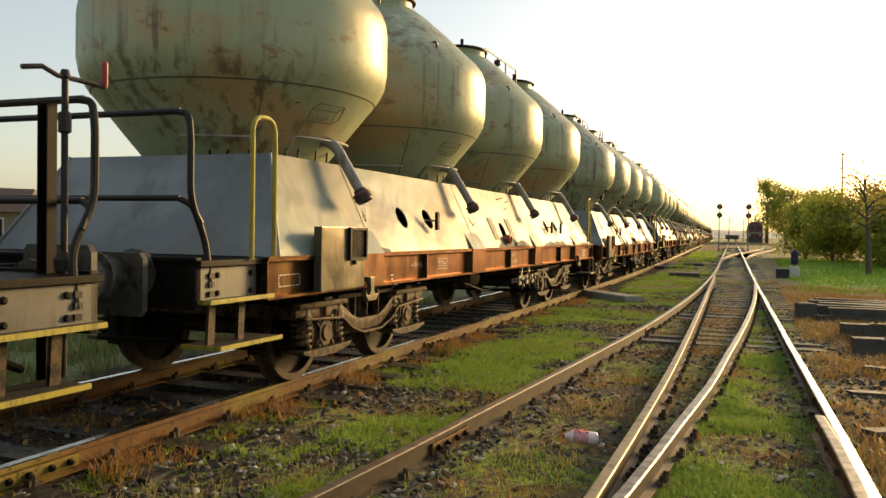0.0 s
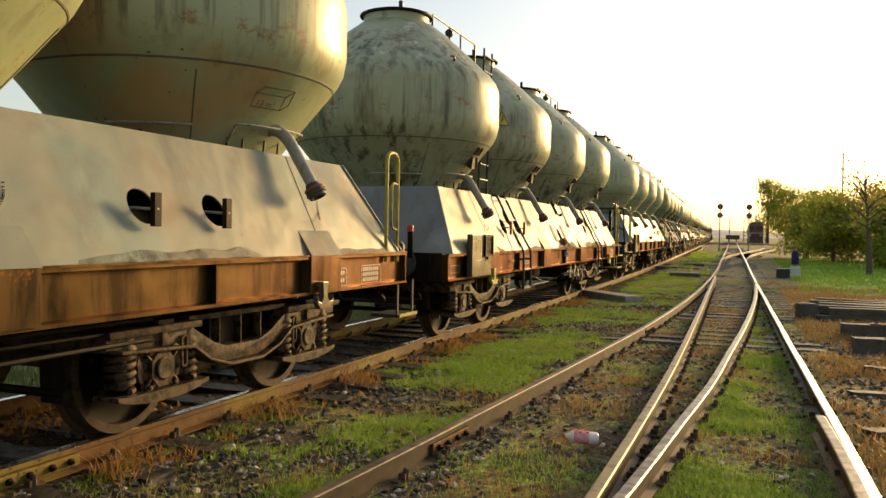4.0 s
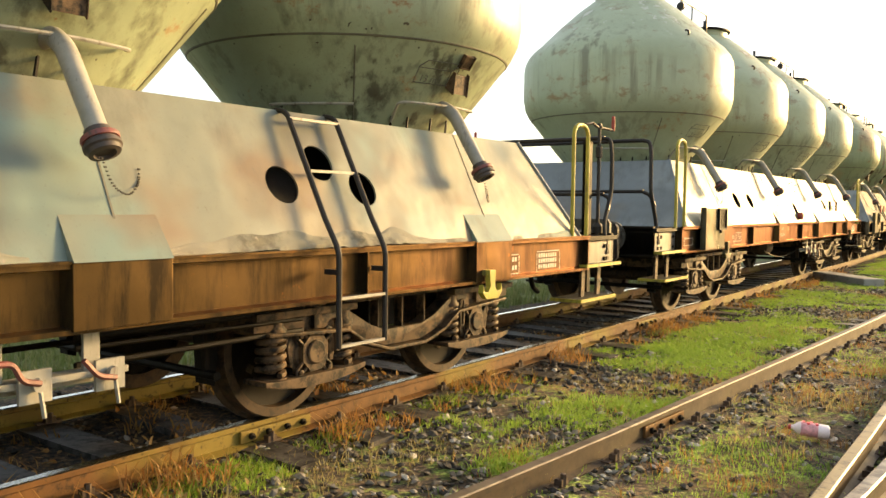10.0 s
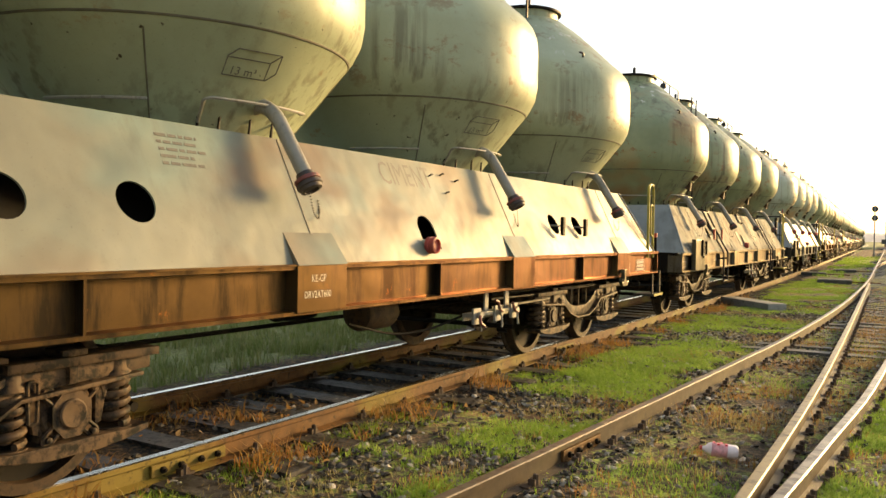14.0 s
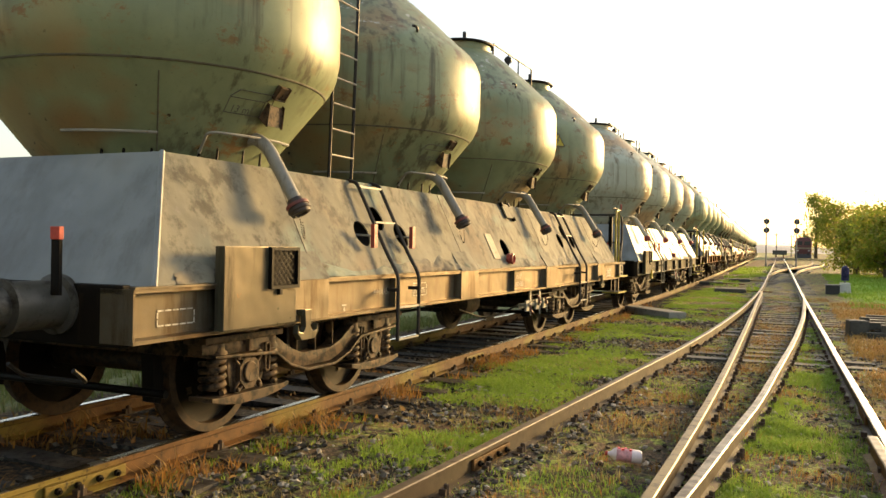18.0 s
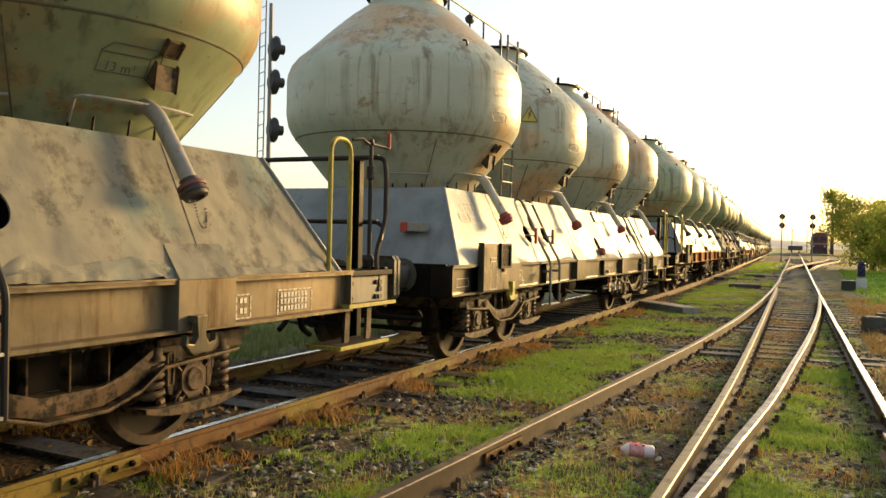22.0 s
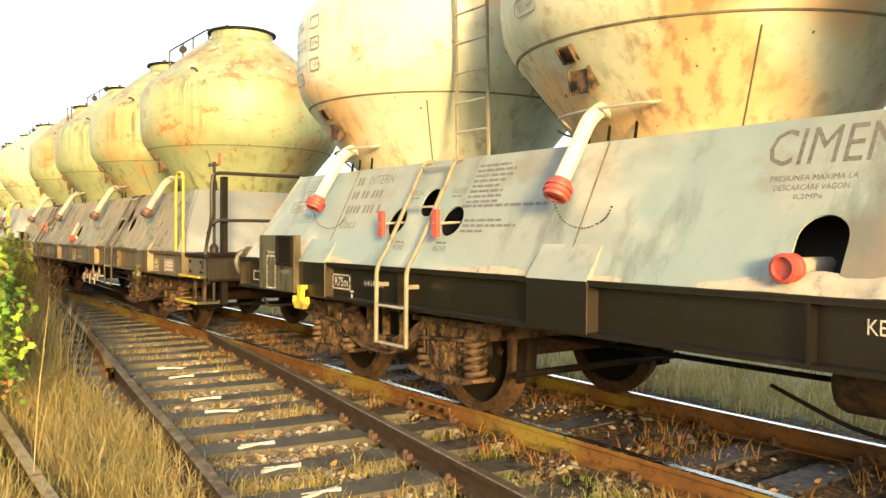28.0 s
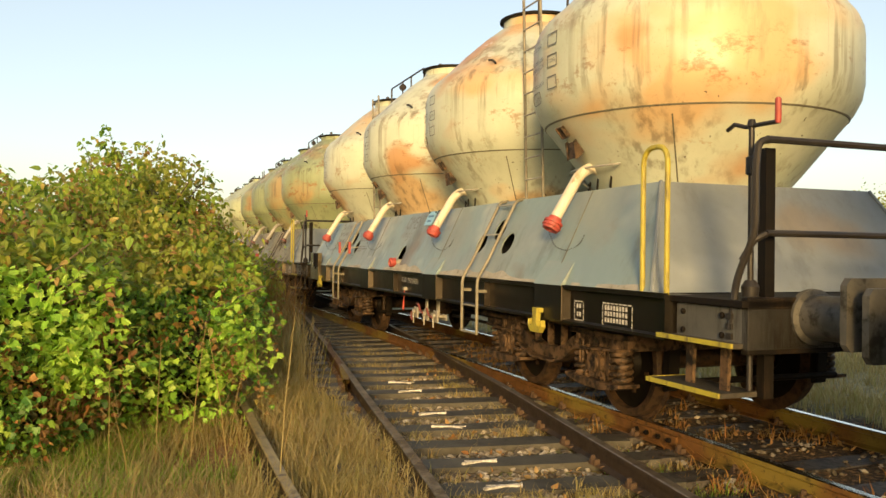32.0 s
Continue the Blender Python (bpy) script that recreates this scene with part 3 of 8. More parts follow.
def smooth_line(pts, step=0.5):
    """A smooth curve through plan points (x, y), by even steps."""
    p = [Vector((*q, 0)) for q in pts]
    p = [p[0] * 2 - p[1]] + p + [p[-1] * 2 - p[-2]]
    out = []
    for a, b, c, d in zip(p, p[1:], p[2:], p[3:]):
        n = max(1, round((c - b).length / step))
        t0 = 0.0
        ta = (b - a).length ** 0.5
        tb = ta + (c - b).length ** 0.5
        tc = tb + (d - c).length ** 0.5
        for i in range(n):
            t = ta + (tb - ta) * i / n
            a1 = a * ((ta - t) / (ta - t0)) + b * ((t - t0) / (ta - t0))
            a2 = b * ((tb - t) / (tb - ta)) + c * ((t - ta) / (tb - ta))
            a3 = c * ((tc - t) / (tc - tb)) + d * ((t - tb) / (tc - tb))
            b1 = a1 * ((tb - t) / (tb - t0)) + a2 * ((t - t0) / (tb - t0))
            b2 = a2 * ((tc - t) / (tc - ta)) + a3 * ((t - ta) / (tc - ta))
            out.append(b1 * ((tb - t) / (tb - ta)) + b2 * ((t - ta) / (tb - ta)))
    return out + [p[-2]]


def lettering(text, size, mat, spacing=1.0):
    def make():
        cu = bpy.data.curves.new("lettering", "FONT")
        cu.body, cu.size, cu.space_character, cu.resolution_u = text, size, spacing, 2
        ob = new("lettering", cu)
        bpy.context.view_layer.update()
        me = bpy.data.meshes.new_from_object(ob.evaluated_get(bpy.context.evaluated_depsgraph_get()))
        bpy.data.objects.remove(ob)
        bpy.data.curves.remove(cu)
        me.materials.clear()
        me.materials.append(MAT[mat])
        return me
    return cached(("text", text, size, mat, spacing), make)

def fitted(text, mat, w, h):
    """Lettering stretched to a width and a height, as stencils are; it starts at the lower left."""
    def make():
        me = lettering(text, 1.0, mat).copy()
        co = np.zeros(len(me.vertices) * 3)
        me.vertices.foreach_get("co", co)
        co = co.reshape(-1, 3)
        lo, hi = co.min(0), co.max(0)
        co[:, 0] = (co[:, 0] - lo[0]) / (hi[0] - lo[0]) * w
        co[:, 1] = (co[:, 1] - lo[1]) / (hi[1] - lo[1]) * h
        me.vertices.foreach_set("co", co.ravel())
        return me
    return cached(("fitted", text, mat, w, h), make)


# ---- plan: tracks ----
GROUND = -0.16
TRACK_X = -4.684


def bend(y):
    """How far the line swings to the left beyond the yard."""
    k = 0.036 / 28
    if y < 12:
        return 0.0
    return -0.5 * k * (y - 12) ** 2 if y < 40 else -0.5 * k * 28 ** 2 - 0.036 * (y - 40)


def track_x(y):
    return TRACK_X + bend(y)


LINE = [(TRACK_X, y) for y in (-120, -60, -30, 0, 8, 12)] + [(track_x(y), y) for y in (16, 20, 25, 30, 35, 40, 60, 100, 180, 300)]
RAIL_C = [(-5.40, -34), (-5.20, -26), (-4.72, -18), (-4.11, -12.4), (-3.80, -9.93), (-3.50, -7.52), (-3.24, -5.8), (-2.94, -3.8), (-2.68, -1.9), (-2.42, 0.3), (-2.17, 2.8), (-2.08, 3.9), (-1.97, 5.4), (-1.78, 8.1),
          (-1.61, 10.8), (-1.50, 13.2), (-1.39, 16.6), (-1.32, 22.4), (-1.42, 32.6), (-1.86, 50.4), (-3.08, 99.5), (-4.4, 150), (-6.6, 235)]
RAIL_E = [(-3.93, -24.5), (-3.21, -17.06), (-2.67, -12.75), (-2.36, -10.2), (-2.04, -7.83), (-1.74, -5.4), (-1.58, -4.2), (-1.27, -1.6), (-0.98, 0.9), (-0.73, 3.3), (-0.62, 4.4), (-0.49, 6.1), (-0.37, 7.7),
          (-0.26, 10.2), (-0.16, 12.5), (-0.07, 15.2), (0.01, 19.0), (0.04, 24.0), (0.0, 29.0), (-0.06, 31.0)]
RAIL_D = [(-0.87, -8), (-0.81, -5), (-0.79, 0), (-0.77, 4.2), (-0.76, 6.6), (-0.79, 9.6), (-0.86, 12.6), (-0.94, 16.2), (-1.04, 20.0), (-1.17, 25.4), (-1.30, 30.0)]
RAIL_F = [(0.635, 0), (0.64, 2), (0.62, 4.8), (0.59, 6.2), (0.54, 8.0), (0.45, 11.0), (0.34, 15.2), (0.20, 20.1), (-0.08, 31.2), (-0.50, 49.4), (-1.55, 93), (-2.93, 150), (-5.1, 235)]
BRANCH_L = [(-1.86, 49.0), (-1.72, 64), (-0.95, 78), (0.30, 96), (1.05, 115), (1.25, 140), (0.75, 185), (0.3, 215)]
BRANCH_R = [(-0.52, 52.0), (-0.30, 65), (0.42, 79), (1.72, 96), (2.48, 115), (2.68, 140), (2.18, 185), (1.73, 215)]

PROFILE = [(-0.062, -0.155), (0.062, -0.155), (0.062, -0.146), (0.012, -0.128), (0.010, -0.048), (0.036, -0.036), (0.036, -0.006), (0.029, 0.0), (-0.029, 0.0), (-0.036, -0.006), (-0.036, -0.036), (-0.010, -0.048), (-0.012, -0.128), (-0.062, -0.146)]


def rail_mesh(name, pts, head, wobble=0.0, web="rail"):
    line = smooth_line(pts, 1.0)
    n, g = len(PROFILE), Geo()
    vs = []
    for i, p in enumerate(line):
        d = (line[min(i + 1, len(line) - 1)] - line[max(i - 1, 0)]).normalized()
        side = Vector((d.y, -d.x, 0))
        dz = wobble * noise.noise((p.x * 0.3, p.y * 0.35, 4.2))
        dx = wobble * 0.6 * noise.noise((p.y * 0.28, 9.1, p.x))
        vs += [(p.x + side.x * (a + dx), p.y + side.y * (a + dx), z + dz) for a, z in PROFILE]
    g.add(vs, [], 0)
    for i in range(len(line) - 1):
        for k in range(n):
            g.f.append((i * n + k, i * n + (k + 1) % n, (i + 1) * n + (k + 1) % n, (i + 1) * n + k))
            g.m.append(1 if k in (6, 7, 8) else 0)
    return g.mesh(name, [web, head], 30)


def offset_line(pts, d):
    out = []
    for i, p in enumerate(pts):
        a, b = Vector(pts[max(i - 1, 0)]), Vector(pts[min(i + 1, len(pts) - 1)])
        t = (b - a).normalized()
        out.append((p[0] + t.y * d, p[1] - t.x * d))
    return out


main_track = thing("main_track", "rusty steel rails on old wooden sleepers under the moving train", "track", kind="structure")
turnout = thing("turnout_track", "worn rails of a turnout in weedy ballast", "track", kind="structure")
far_turnout = thing("siding_track", "rusty rails that swing off to a siding", "track", kind="structure")
part("rail", rail_mesh("rail", offset_line(LINE, 0.7525), "rail_shiny", 0.008), main_track, "near rail with a bright worn head")
part("rail", rail_mesh("rail", offset_line(LINE, -0.7525), "rail_shiny", 0.008), main_track, "far rail with a bright worn head")
for pts, label, head in ((RAIL_C, "curved stock rail with a dull brown head", "rail_dull"), (RAIL_E, "curved closure rail", "rail_top"), (RAIL_D, "closure rail with its blade", "rail_ochre"), (RAIL_F, "straight stock rail with a bright head", "rail_shiny")):
    part("rail", rail_mesh("rail", pts, head, 0.012, "rail_old"), turnout, label)
for pts in (BRANCH_L, BRANCH_R):
    part("rail", rail_mesh("rail", pts, "rail_top", 0.01), far_turnout)
part("guard_rail", rail_mesh("guard_rail", [(-2.72, -12.6), (-2.47, -11.2), (-2.24, -9.5), (-2.05, -8.5)], "rail", 0.0), turnout, "short guard rail beside the running rail")
part("guard_rail", rail_mesh("guard_rail", [(0.49, 6.85), (0.53, 6.0), (0.555, 5.2), (0.57, 4.2), (0.56, 2.5)], "rail_top", 0.0), turnout, "short check rail with a worn flat head")

# ---- ground ----


def line_x(pts, y):
    for (x0, y0), (x1, y1) in zip(pts, pts[1:]):
        if y0 <= y <= y1:
            return x0 + (x1 - x0) * (y - y0) / (y1 - y0)
    return pts[0][0] if y < pts[0][1] else pts[-1][0]


def axis_steps(lo, hi, near_lo, near_hi, fine, grow=1.25):
    mid = list(np.arange(near_lo, near_hi, fine)) + [near_hi]
    a, b, d = [], [], fine
    x = near_hi
    while x < hi:
        d *= grow
        x = min(hi, x + d)
        b.append(x)
    x, d = near_lo, fine
    while x > lo:
        d *= grow
        x = max(lo, x - d)
        a.append(x)
    return a[::-1] + mid + b


def ground_z(x, y):
    z = GROUND + 0.035 * noise.noise((x * 0.9, y * 0.9, 0.3)) + 0.02 * noise.noise((x * 2.7, y * 2.7, 5.0))
    far = max(0.0, max(abs(x + 2) - 9, y - 70, -y - 40))
    z += min(0.6, far * 0.012) * noise.noise((x * 0.05, y * 0.05, 2.0))
    if x < -6.4:
        z -= 0.10 * min(1, (-6.4 - x) / 1.0)
    in_bed = abs(x - track_x(y)) < 1.3
    if y < -1.0 and line_x(RAIL_C, y) - 0.6 < x < line_x(RAIL_E, y) + 0.55:
        z -= 0.040 * min(1.0, -1.0 - y)
    return z - (0.02 if in_bed else 0.0)


xs = axis_steps(-900, 900, -9.0, 6.0, 0.13)
ys = axis_steps(-700, 2200, -13.0, 24.0, 0.16)
ground_mesh = bpy.data.meshes.new("ground")
gv = [(x, y, ground_z(x, y)) for y in ys for x in xs]
W = len(xs)
ground_mesh.from_pydata(gv, [], [(j * W + i, j * W + i + 1, (j + 1) * W + i + 1, (j + 1) * W + i) for j in range(len(ys) - 1) for i in range(W - 1)])
ground_mesh.polygons.foreach_set("use_smooth", [True] * len(ground_mesh.polygons))
gm, nt, gb = material("yard_soil", 0.95)


def both(a, b):
    m = nt.nodes.new("ShaderNodeMath")
    m.operation = "MULTIPLY"
    nt.links.new(a, m.inputs[0])
    nt.links.new(b, m.inputs[1])
    return m.outputs[0]


tc = nt.nodes.new("ShaderNodeTexCoord")
sep = nt.nodes.new("ShaderNodeSeparateXYZ")
nt.links.new(tc.outputs["Object"], sep.inputs[0])
soil_n = noise_node(nt, 22, 6, 0.75)
soil = ramp(nt, soil_n.outputs[0], [(0.36, (0.008, 0.006, 0.004)), (0.49, (0.056, 0.038, 0.021)), (0.58, (0.155, 0.100, 0.050)), (0.70, (0.30, 0.23, 0.15))])
moss_n = noise_node(nt, 1.1, 6, 0.72)
moss_c = noise_node(nt, 30, 4, 0.7)
tuft_n = noise_node(nt, 7.5, 5, 0.75, seed=17)
moss = ramp(nt, moss_c.outputs[0], [(0.36, (0.030, 0.045, 0.008)), (0.48, (0.155, 0.220, 0.026)), (0.62, (0.39, 0.50, 0.09))])
dry_n = noise_node(nt, 0.8, 6, 0.7, seed=11)
dry = ramp(nt, moss_c.outputs[0], [(0.35, (0.12, 0.06, 0.02)), (0.55, (0.31, 0.165, 0.05)), (0.7, (0.45, 0.30, 0.11))])
lawn = ramp(nt, moss_c.outputs[0], [(0.35, (0.162, 0.280, 0.025)), (0.65, (0.289, 0.460, 0.050))])
col = mix(nt, both(ramp(nt, moss_n.outputs[0], [(0.41, grey(0)), (0.52, grey(1))]), ramp(nt, tuft_n.outputs[0], [(0.47, grey(0.0)), (0.57, grey(0.9))])), soil, moss)
col = mix(nt, ramp(nt, dry_n.outputs[0], [(0.55, grey(0)), (0.68, grey(0.7))]), col, dry)


def band(axis, lo, hi, soft):
    """1 between lo and hi along an axis of the plan."""
    a = nt.nodes.new("ShaderNodeMapRange")
    a.inputs["From Min"].default_value, a.inputs["From Max"].default_value = lo - soft, lo + soft
    b = nt.nodes.new("ShaderNodeMapRange")
    b.inputs["From Min"].default_value, b.inputs["From Max"].default_value = hi + soft, hi - soft
    nt.links.new(sep.outputs[axis], a.inputs[0])
    nt.links.new(sep.outputs[axis], b.inputs[0])
    m = nt.nodes.new("ShaderNodeMath")
    m.operation = "MULTIPLY"
    nt.links.new(a.outputs[0], m.inputs[0])
    nt.links.new(b.outputs[0], m.inputs[1])
    return m.outputs[0]


col = mix(nt, both(band("X", 1.0, 300, 0.35), band("Y", 3, 26, 3)), col, dry)
col = mix(nt, both(band("X", 1.6, 300, 0.5), band("Y", 27, 62, 4)), col, lawn)
verge = ramp(nt, moss_c.outputs[0], [(0.36, (0.05, 0.06, 0.018)), (0.50, (0.15, 0.175, 0.05)), (0.62, (0.28, 0.28, 0.11))])
col = mix(nt, band("X", -900, -6.6, 0.4), col, verge)
pale = ramp(nt, moss_c.outputs[0], [(0.36, (0.10, 0.085, 0.04)), (0.52, (0.24, 0.20, 0.10)), (0.64, (0.40, 0.36, 0.20))])
col = mix(nt, both(both(band("X", -60, -6.6, 0.4), band("Y", -60, 0.5, 1.5)), ramp(nt, tuft_n.outputs[0], [(0.36, grey(0.35)), (0.56, grey(1))])), col, pale)
col = mix(nt, both(band("X", -1.0, 300, 0.3), band("Y", -700, 0, 1.5)), col, dry)
straw = ramp(nt, moss_c.outputs[0], [(0.33, (0.07, 0.055, 0.022)), (0.5, (0.22, 0.175, 0.075)), (0.66, (0.42, 0.35, 0.18))])
col = mix(nt, both(both(band("X", -3.5, -0.9, 0.2), band("Y", -700, 1.2, 1.2)), ramp(nt, tuft_n.outputs[0], [(0.48, grey(0.0)), (0.60, grey(0.7))])), col, straw)
cinder = ramp(nt, soil_n.outputs[0], [(0.38, (0.006, 0.005, 0.0035)), (0.50, (0.050, 0.034, 0.019)), (0.60, (0.20, 0.115, 0.045)), (0.70, (0.36, 0.23, 0.11))])
col = mix(nt, band("X", -6.3, -3.55, 0.12), col, cinder)
nt.links.new(col, gb.inputs["Base Color"])
bump(nt, gb, soil_n.outputs[0], 0.7, 0.03)
ground_mesh.materials.append(gm)
tagged(new("ground", ground_mesh), "weedy railway yard soil with moss, dry grass and cinders", "ground", kind="structure")

from mathutils.geometry import tessellate_polygon as tessellate
# ---- cement wagon ----
TANKS = (-4.59, -1.53, 1.53, 4.59)
SILL_Z0, SILL_Z1, SILL_X = 0.80, 1.10, 1.44
HOOD_X0, HOOD_Z0, HOOD_X1, HOOD_Z1 = 1.42, 1.105, 1.03, 1.92
BODY, REACH = 6.25, 0.70


def slope_at(u, z, lift=0.0, turn=0.0):
    """A pose on the hood's near slope: x along the wagon (towards +y), y up the slope."""
    k = (z - HOOD_Z0) / (HOOD_Z1 - HOOD_Z0)
    x = HOOD_X0 + (HOOD_X1 - HOOD_X0) * k
    up = Vector((HOOD_X1 - HOOD_X0, 0, HOOD_Z1 - HOOD_Z0)).normalized()
    along = Vector((0, 1, 0))
    n = along.cross(up).normalized()
    m = Matrix((along, up, n)).transposed().to_4x4()
    m.translation = Vector((x, u, z)) + n * lift
    return m @ pose(0, 0, 0, 0, 0, turn)


def hood_plate(key, holes, arch):
    """The sloping side plate, with its openings cut through."""
    def make():
        from_z = lambda z: (z - HOOD_Z0) / (HOOD_Z1 - HOOD_Z0)
        length = math.hypot(HOOD_X1 - HOOD_X0, HOOD_Z1 - HOOD_Z0)
        outer = [(-6.08, 0), (-3, 0), (0, 0), (3, 0), (6.08, 0), (5.62, length), (3, length), (0, length), (-3, length), (-5.62, length)]
        loops = [outer]
        for u, z, r in holes:
            loops.append([(u + r * math.cos(2 * math.pi * k / 24), from_z(z) * length + r * math.sin(2 * math.pi * k / 24)) for k in range(24)][::-1])
        for u in arch:
            c = 0.27
            loops.append(([(u - 0.12, 0.09), (u + 0.12, 0.09)] + [(u + 0.12 * math.cos(math.pi * k / 12), c + 0.12 * math.sin(math.pi * k / 12)) for k in range(13)])[::-1])
        flat = [p for l in loops for p in l]
        tris = tessellate([[Vector((a, b, 0)) for a, b in l] for l in loops])
        g = Geo()
        n = len(flat)
        vs = [(a, b, 0.0) for a, b in flat] + [(a, b, -0.012) for a, b in flat]
        fs = [tuple(t) for t in tris] + [tuple(i + n for i in t[::-1]) for t in tris]
        o = 0
        for l in loops:
            fs += [(o + i, o + (i + 1) % len(l), o + (i + 1) % len(l) + n, o + i + n) for i in range(len(l))]
            o += len(l)
        m = slope_at(0, HOOD_Z0)
        g.add([m @ Vector(v) for v in vs], fs)
        return g
    return cached(key, make)


TANK_PROFILE = [(0.70, 1.78), (0.84, 1.94), (0.965, 2.09), (1.125, 2.29), (1.26, 2.46), (1.282, 2.485), (1.355, 2.58), (1.405, 2.68), (1.43, 2.82), (1.43, 3.20), (1.42, 3.28), (1.385, 3.37),
                (1.32, 3.455), (1.22, 3.54), (0.95, 3.80), (0.70, 4.02), (0.50, 4.17), (0.45, 4.19), (0.45, 4.29)]


def tank_radius(z):
    for (r0, z0), (r1, z1) in zip(TANK_PROFILE, TANK_PROFILE[1:]):
        if z0 <= z <= z1:
            return r0 + (r1 - r0) * (z - z0) / (z1 - z0)
    return 0.4


def on_tank(az, z, lift=0.0):
    """A pose on a tank's wall: az 0 faces the near side, positive towards +y. x runs along the wall towards +y, y up, z out."""
    r = tank_radius(z)
    dr = (tank_radius(z + 0.03) - tank_radius(z - 0.03)) / 0.06
    a = radians(az)
    out = Vector((math.cos(a), math.sin(a), 0))
    up = (out * dr + Vector((0, 0, 1))).normalized()
    along = Vector((-math.sin(a), math.cos(a), 0))
    n = along.cross(up)
    m = Matrix((along, up, n)).transposed().to_4x4()
    m.translation = out * r + Vector((0, 0, z)) + n * lift
    return m


def make_tank(wagon, u, v, k):
    tank = part("tank", cached(("tank", v["tank"]), lambda: Geo().lathe(TANK_PROFILE, 56).mesh("tank", v["tank"], 40)), wagon, at=(0, u, 0))
    part("weld_band", cached("band", lambda: Geo().lathe([(1.300, 2.516), (1.313, 2.517), (1.320, 2.524), (1.321, 2.529), (1.31, 2.530)], 56, cap=False).mesh("weld_band", "weld")), tank, "dark weld seam round the cone")
    part("lid", cached("lid", lambda: Geo().lathe([(0.43, 4.28), (0.50, 4.285), (0.50, 4.31), (0.46, 4.325), (0.2, 4.35), (0.0, 4.355)], 28).mesh("lid", "frame")), tank, "dark round manhole lid")
    eye = cached("eye", lambda: Geo().tube(arc((0, 0.06), 0.055, -20, 200, 10, "yz"), 0.014, 6).mesh("lifting_eye", "black_pipe"))
    for a in (-35, 35):
        part("lifting_eye", eye, tank, at=on_tank(a, 3.52) @ pose(0, 0, 0, 90, 0, 90))
    # curved bar above the outlet, with short pins under it
    bar = cached("bar", lambda: Geo().tube(rounded([on_tank(-28, 1.98, 0.02) @ Vector((0, 0, 0)), on_tank(-28, 2.14, 0.05) @ Vector((0, 0, 0))] + [on_tank(a, 2.16, 0.07) @ Vector((0, 0, 0)) for a in range(-26, 20, 4)] + [on_tank(20, 2.14, 0.02) @ Vector((0, 0, 0))], 0.05), 0.011, 6).mesh("hose_bar", "hose"))
    part("hose_bar", bar, tank)
    pin = cached("pin", lambda: Geo().tube([(0, 0, -0.06), (0.0, 0.03, 0.14)], [0.011, 0.007], 5).mesh("pin", "frame"))
    for a in (-30, -21, -6, 8):
        part("pin", pin, tank, at=(tank_radius(1.97) * math.cos(radians(a)) + 0.05, tank_radius(1.97) * math.sin(radians(a)), 2.0))
    for a in (-72, -62, -50):
        part("pin", pin, tank, at=(tank_radius(1.97) * math.cos(radians(a)) + 0.03, tank_radius(1.97) * math.sin(radians(a)), 2.0))
    rail2 = cached("bar2", lambda: Geo().tube([on_tank(a, 2.12, 0.05) @ Vector((0, 0, 0)) for a in range(-82, -44, 4)], 0.010, 6).mesh("hose_bar", "hose"))
    part("hose_bar", rail2, tank)
    if v["plates"]:
        def holder():
            # an upright sheet that stands off the cone, between two wedge-shaped cheeks
            g = Geo().prism([(0.060, 0.012), (0.060, 0.004), (-0.060, 0.078), (-0.060, 0.088)], -0.085, 0.085, "x")
            for x in (-0.085, 0.079):
                g.prism([(0.075, -0.005), (-0.065, -0.005), (-0.068, 0.098), (-0.055, 0.098), (0.075, 0.022)], x, x + 0.006, "x")
            return g.mesh("plate_holder", "bogie", 0, 0.002)
        part("plate_holder", cached("wedge_holder", holder), tank, "brown wedge-shaped plate holder", on_tank(-3.5, 2.305, 0.01))
        frame_plate = cached("frameplate", lambda: Geo().box((-0.052, -0.048, -0.004), (0.052, 0.048, 0.026)).box((-0.058, -0.055, 0.0), (-0.048, 0.055, 0.036)).box((0.048, -0.055, 0.0), (0.058, 0.055, 0.036)).box((-0.048, -0.055, 0.0), (0.048, -0.046, 0.036)).mesh("rating_plate", "bogie", 0, 0.002))
        part("rating_plate", frame_plate, tank, "small dark plate in a thin frame", on_tank(-4.5, 2.440, 0.004))
    for a in (-46, 47):
        part("cone_seam", cached(("seam", a), lambda: Geo().tube([on_tank(a, 1.96 + 0.05 * k, 0.0) @ Vector((0, 0, 0)) for k in range(11)], 0.006, 5).mesh("cone_seam", "weld")), tank, "thin weld seam down the cone")
    # outlet pipe with its cap
    hose = part("outlet_pipe", cached(("hose", v["hose"]), lambda: Geo().tube(rounded([(0.80, -0.06, 2.06), (0.99, -0.06, 2.135), (1.11, -0.055, 2.06), (1.375, -0.045, 1.63)], 0.11, 8), 0.049, 14).mesh("outlet_pipe", v["hose"])), tank)
    way = Vector((0.24, 0.01, -0.43)).normalized()
    turn = way.to_track_quat("Z", "Y").to_matrix().to_4x4()
    turn.translation = Vector((1.362, -0.045, 1.645))
    ring = "cap_red" if v["cap"] == "cap_red" else "cap_ring"
    cap = part("cap", cached(("cap", v["cap"]), lambda: Geo().lathe([(0.050, -0.04), (0.058, -0.035), (0.060, -0.002), (0.074, 0.0), (0.074, 0.036), (0.085, 0.040), (0.085, 0.056), (0.076, 0.063), (0.071, 0.082), (0.050, 0.086), (0.044, 0.070), (0.0, 0.070)], 22).mesh("cap", v["cap"])), hose, "cast screw cap", turn)
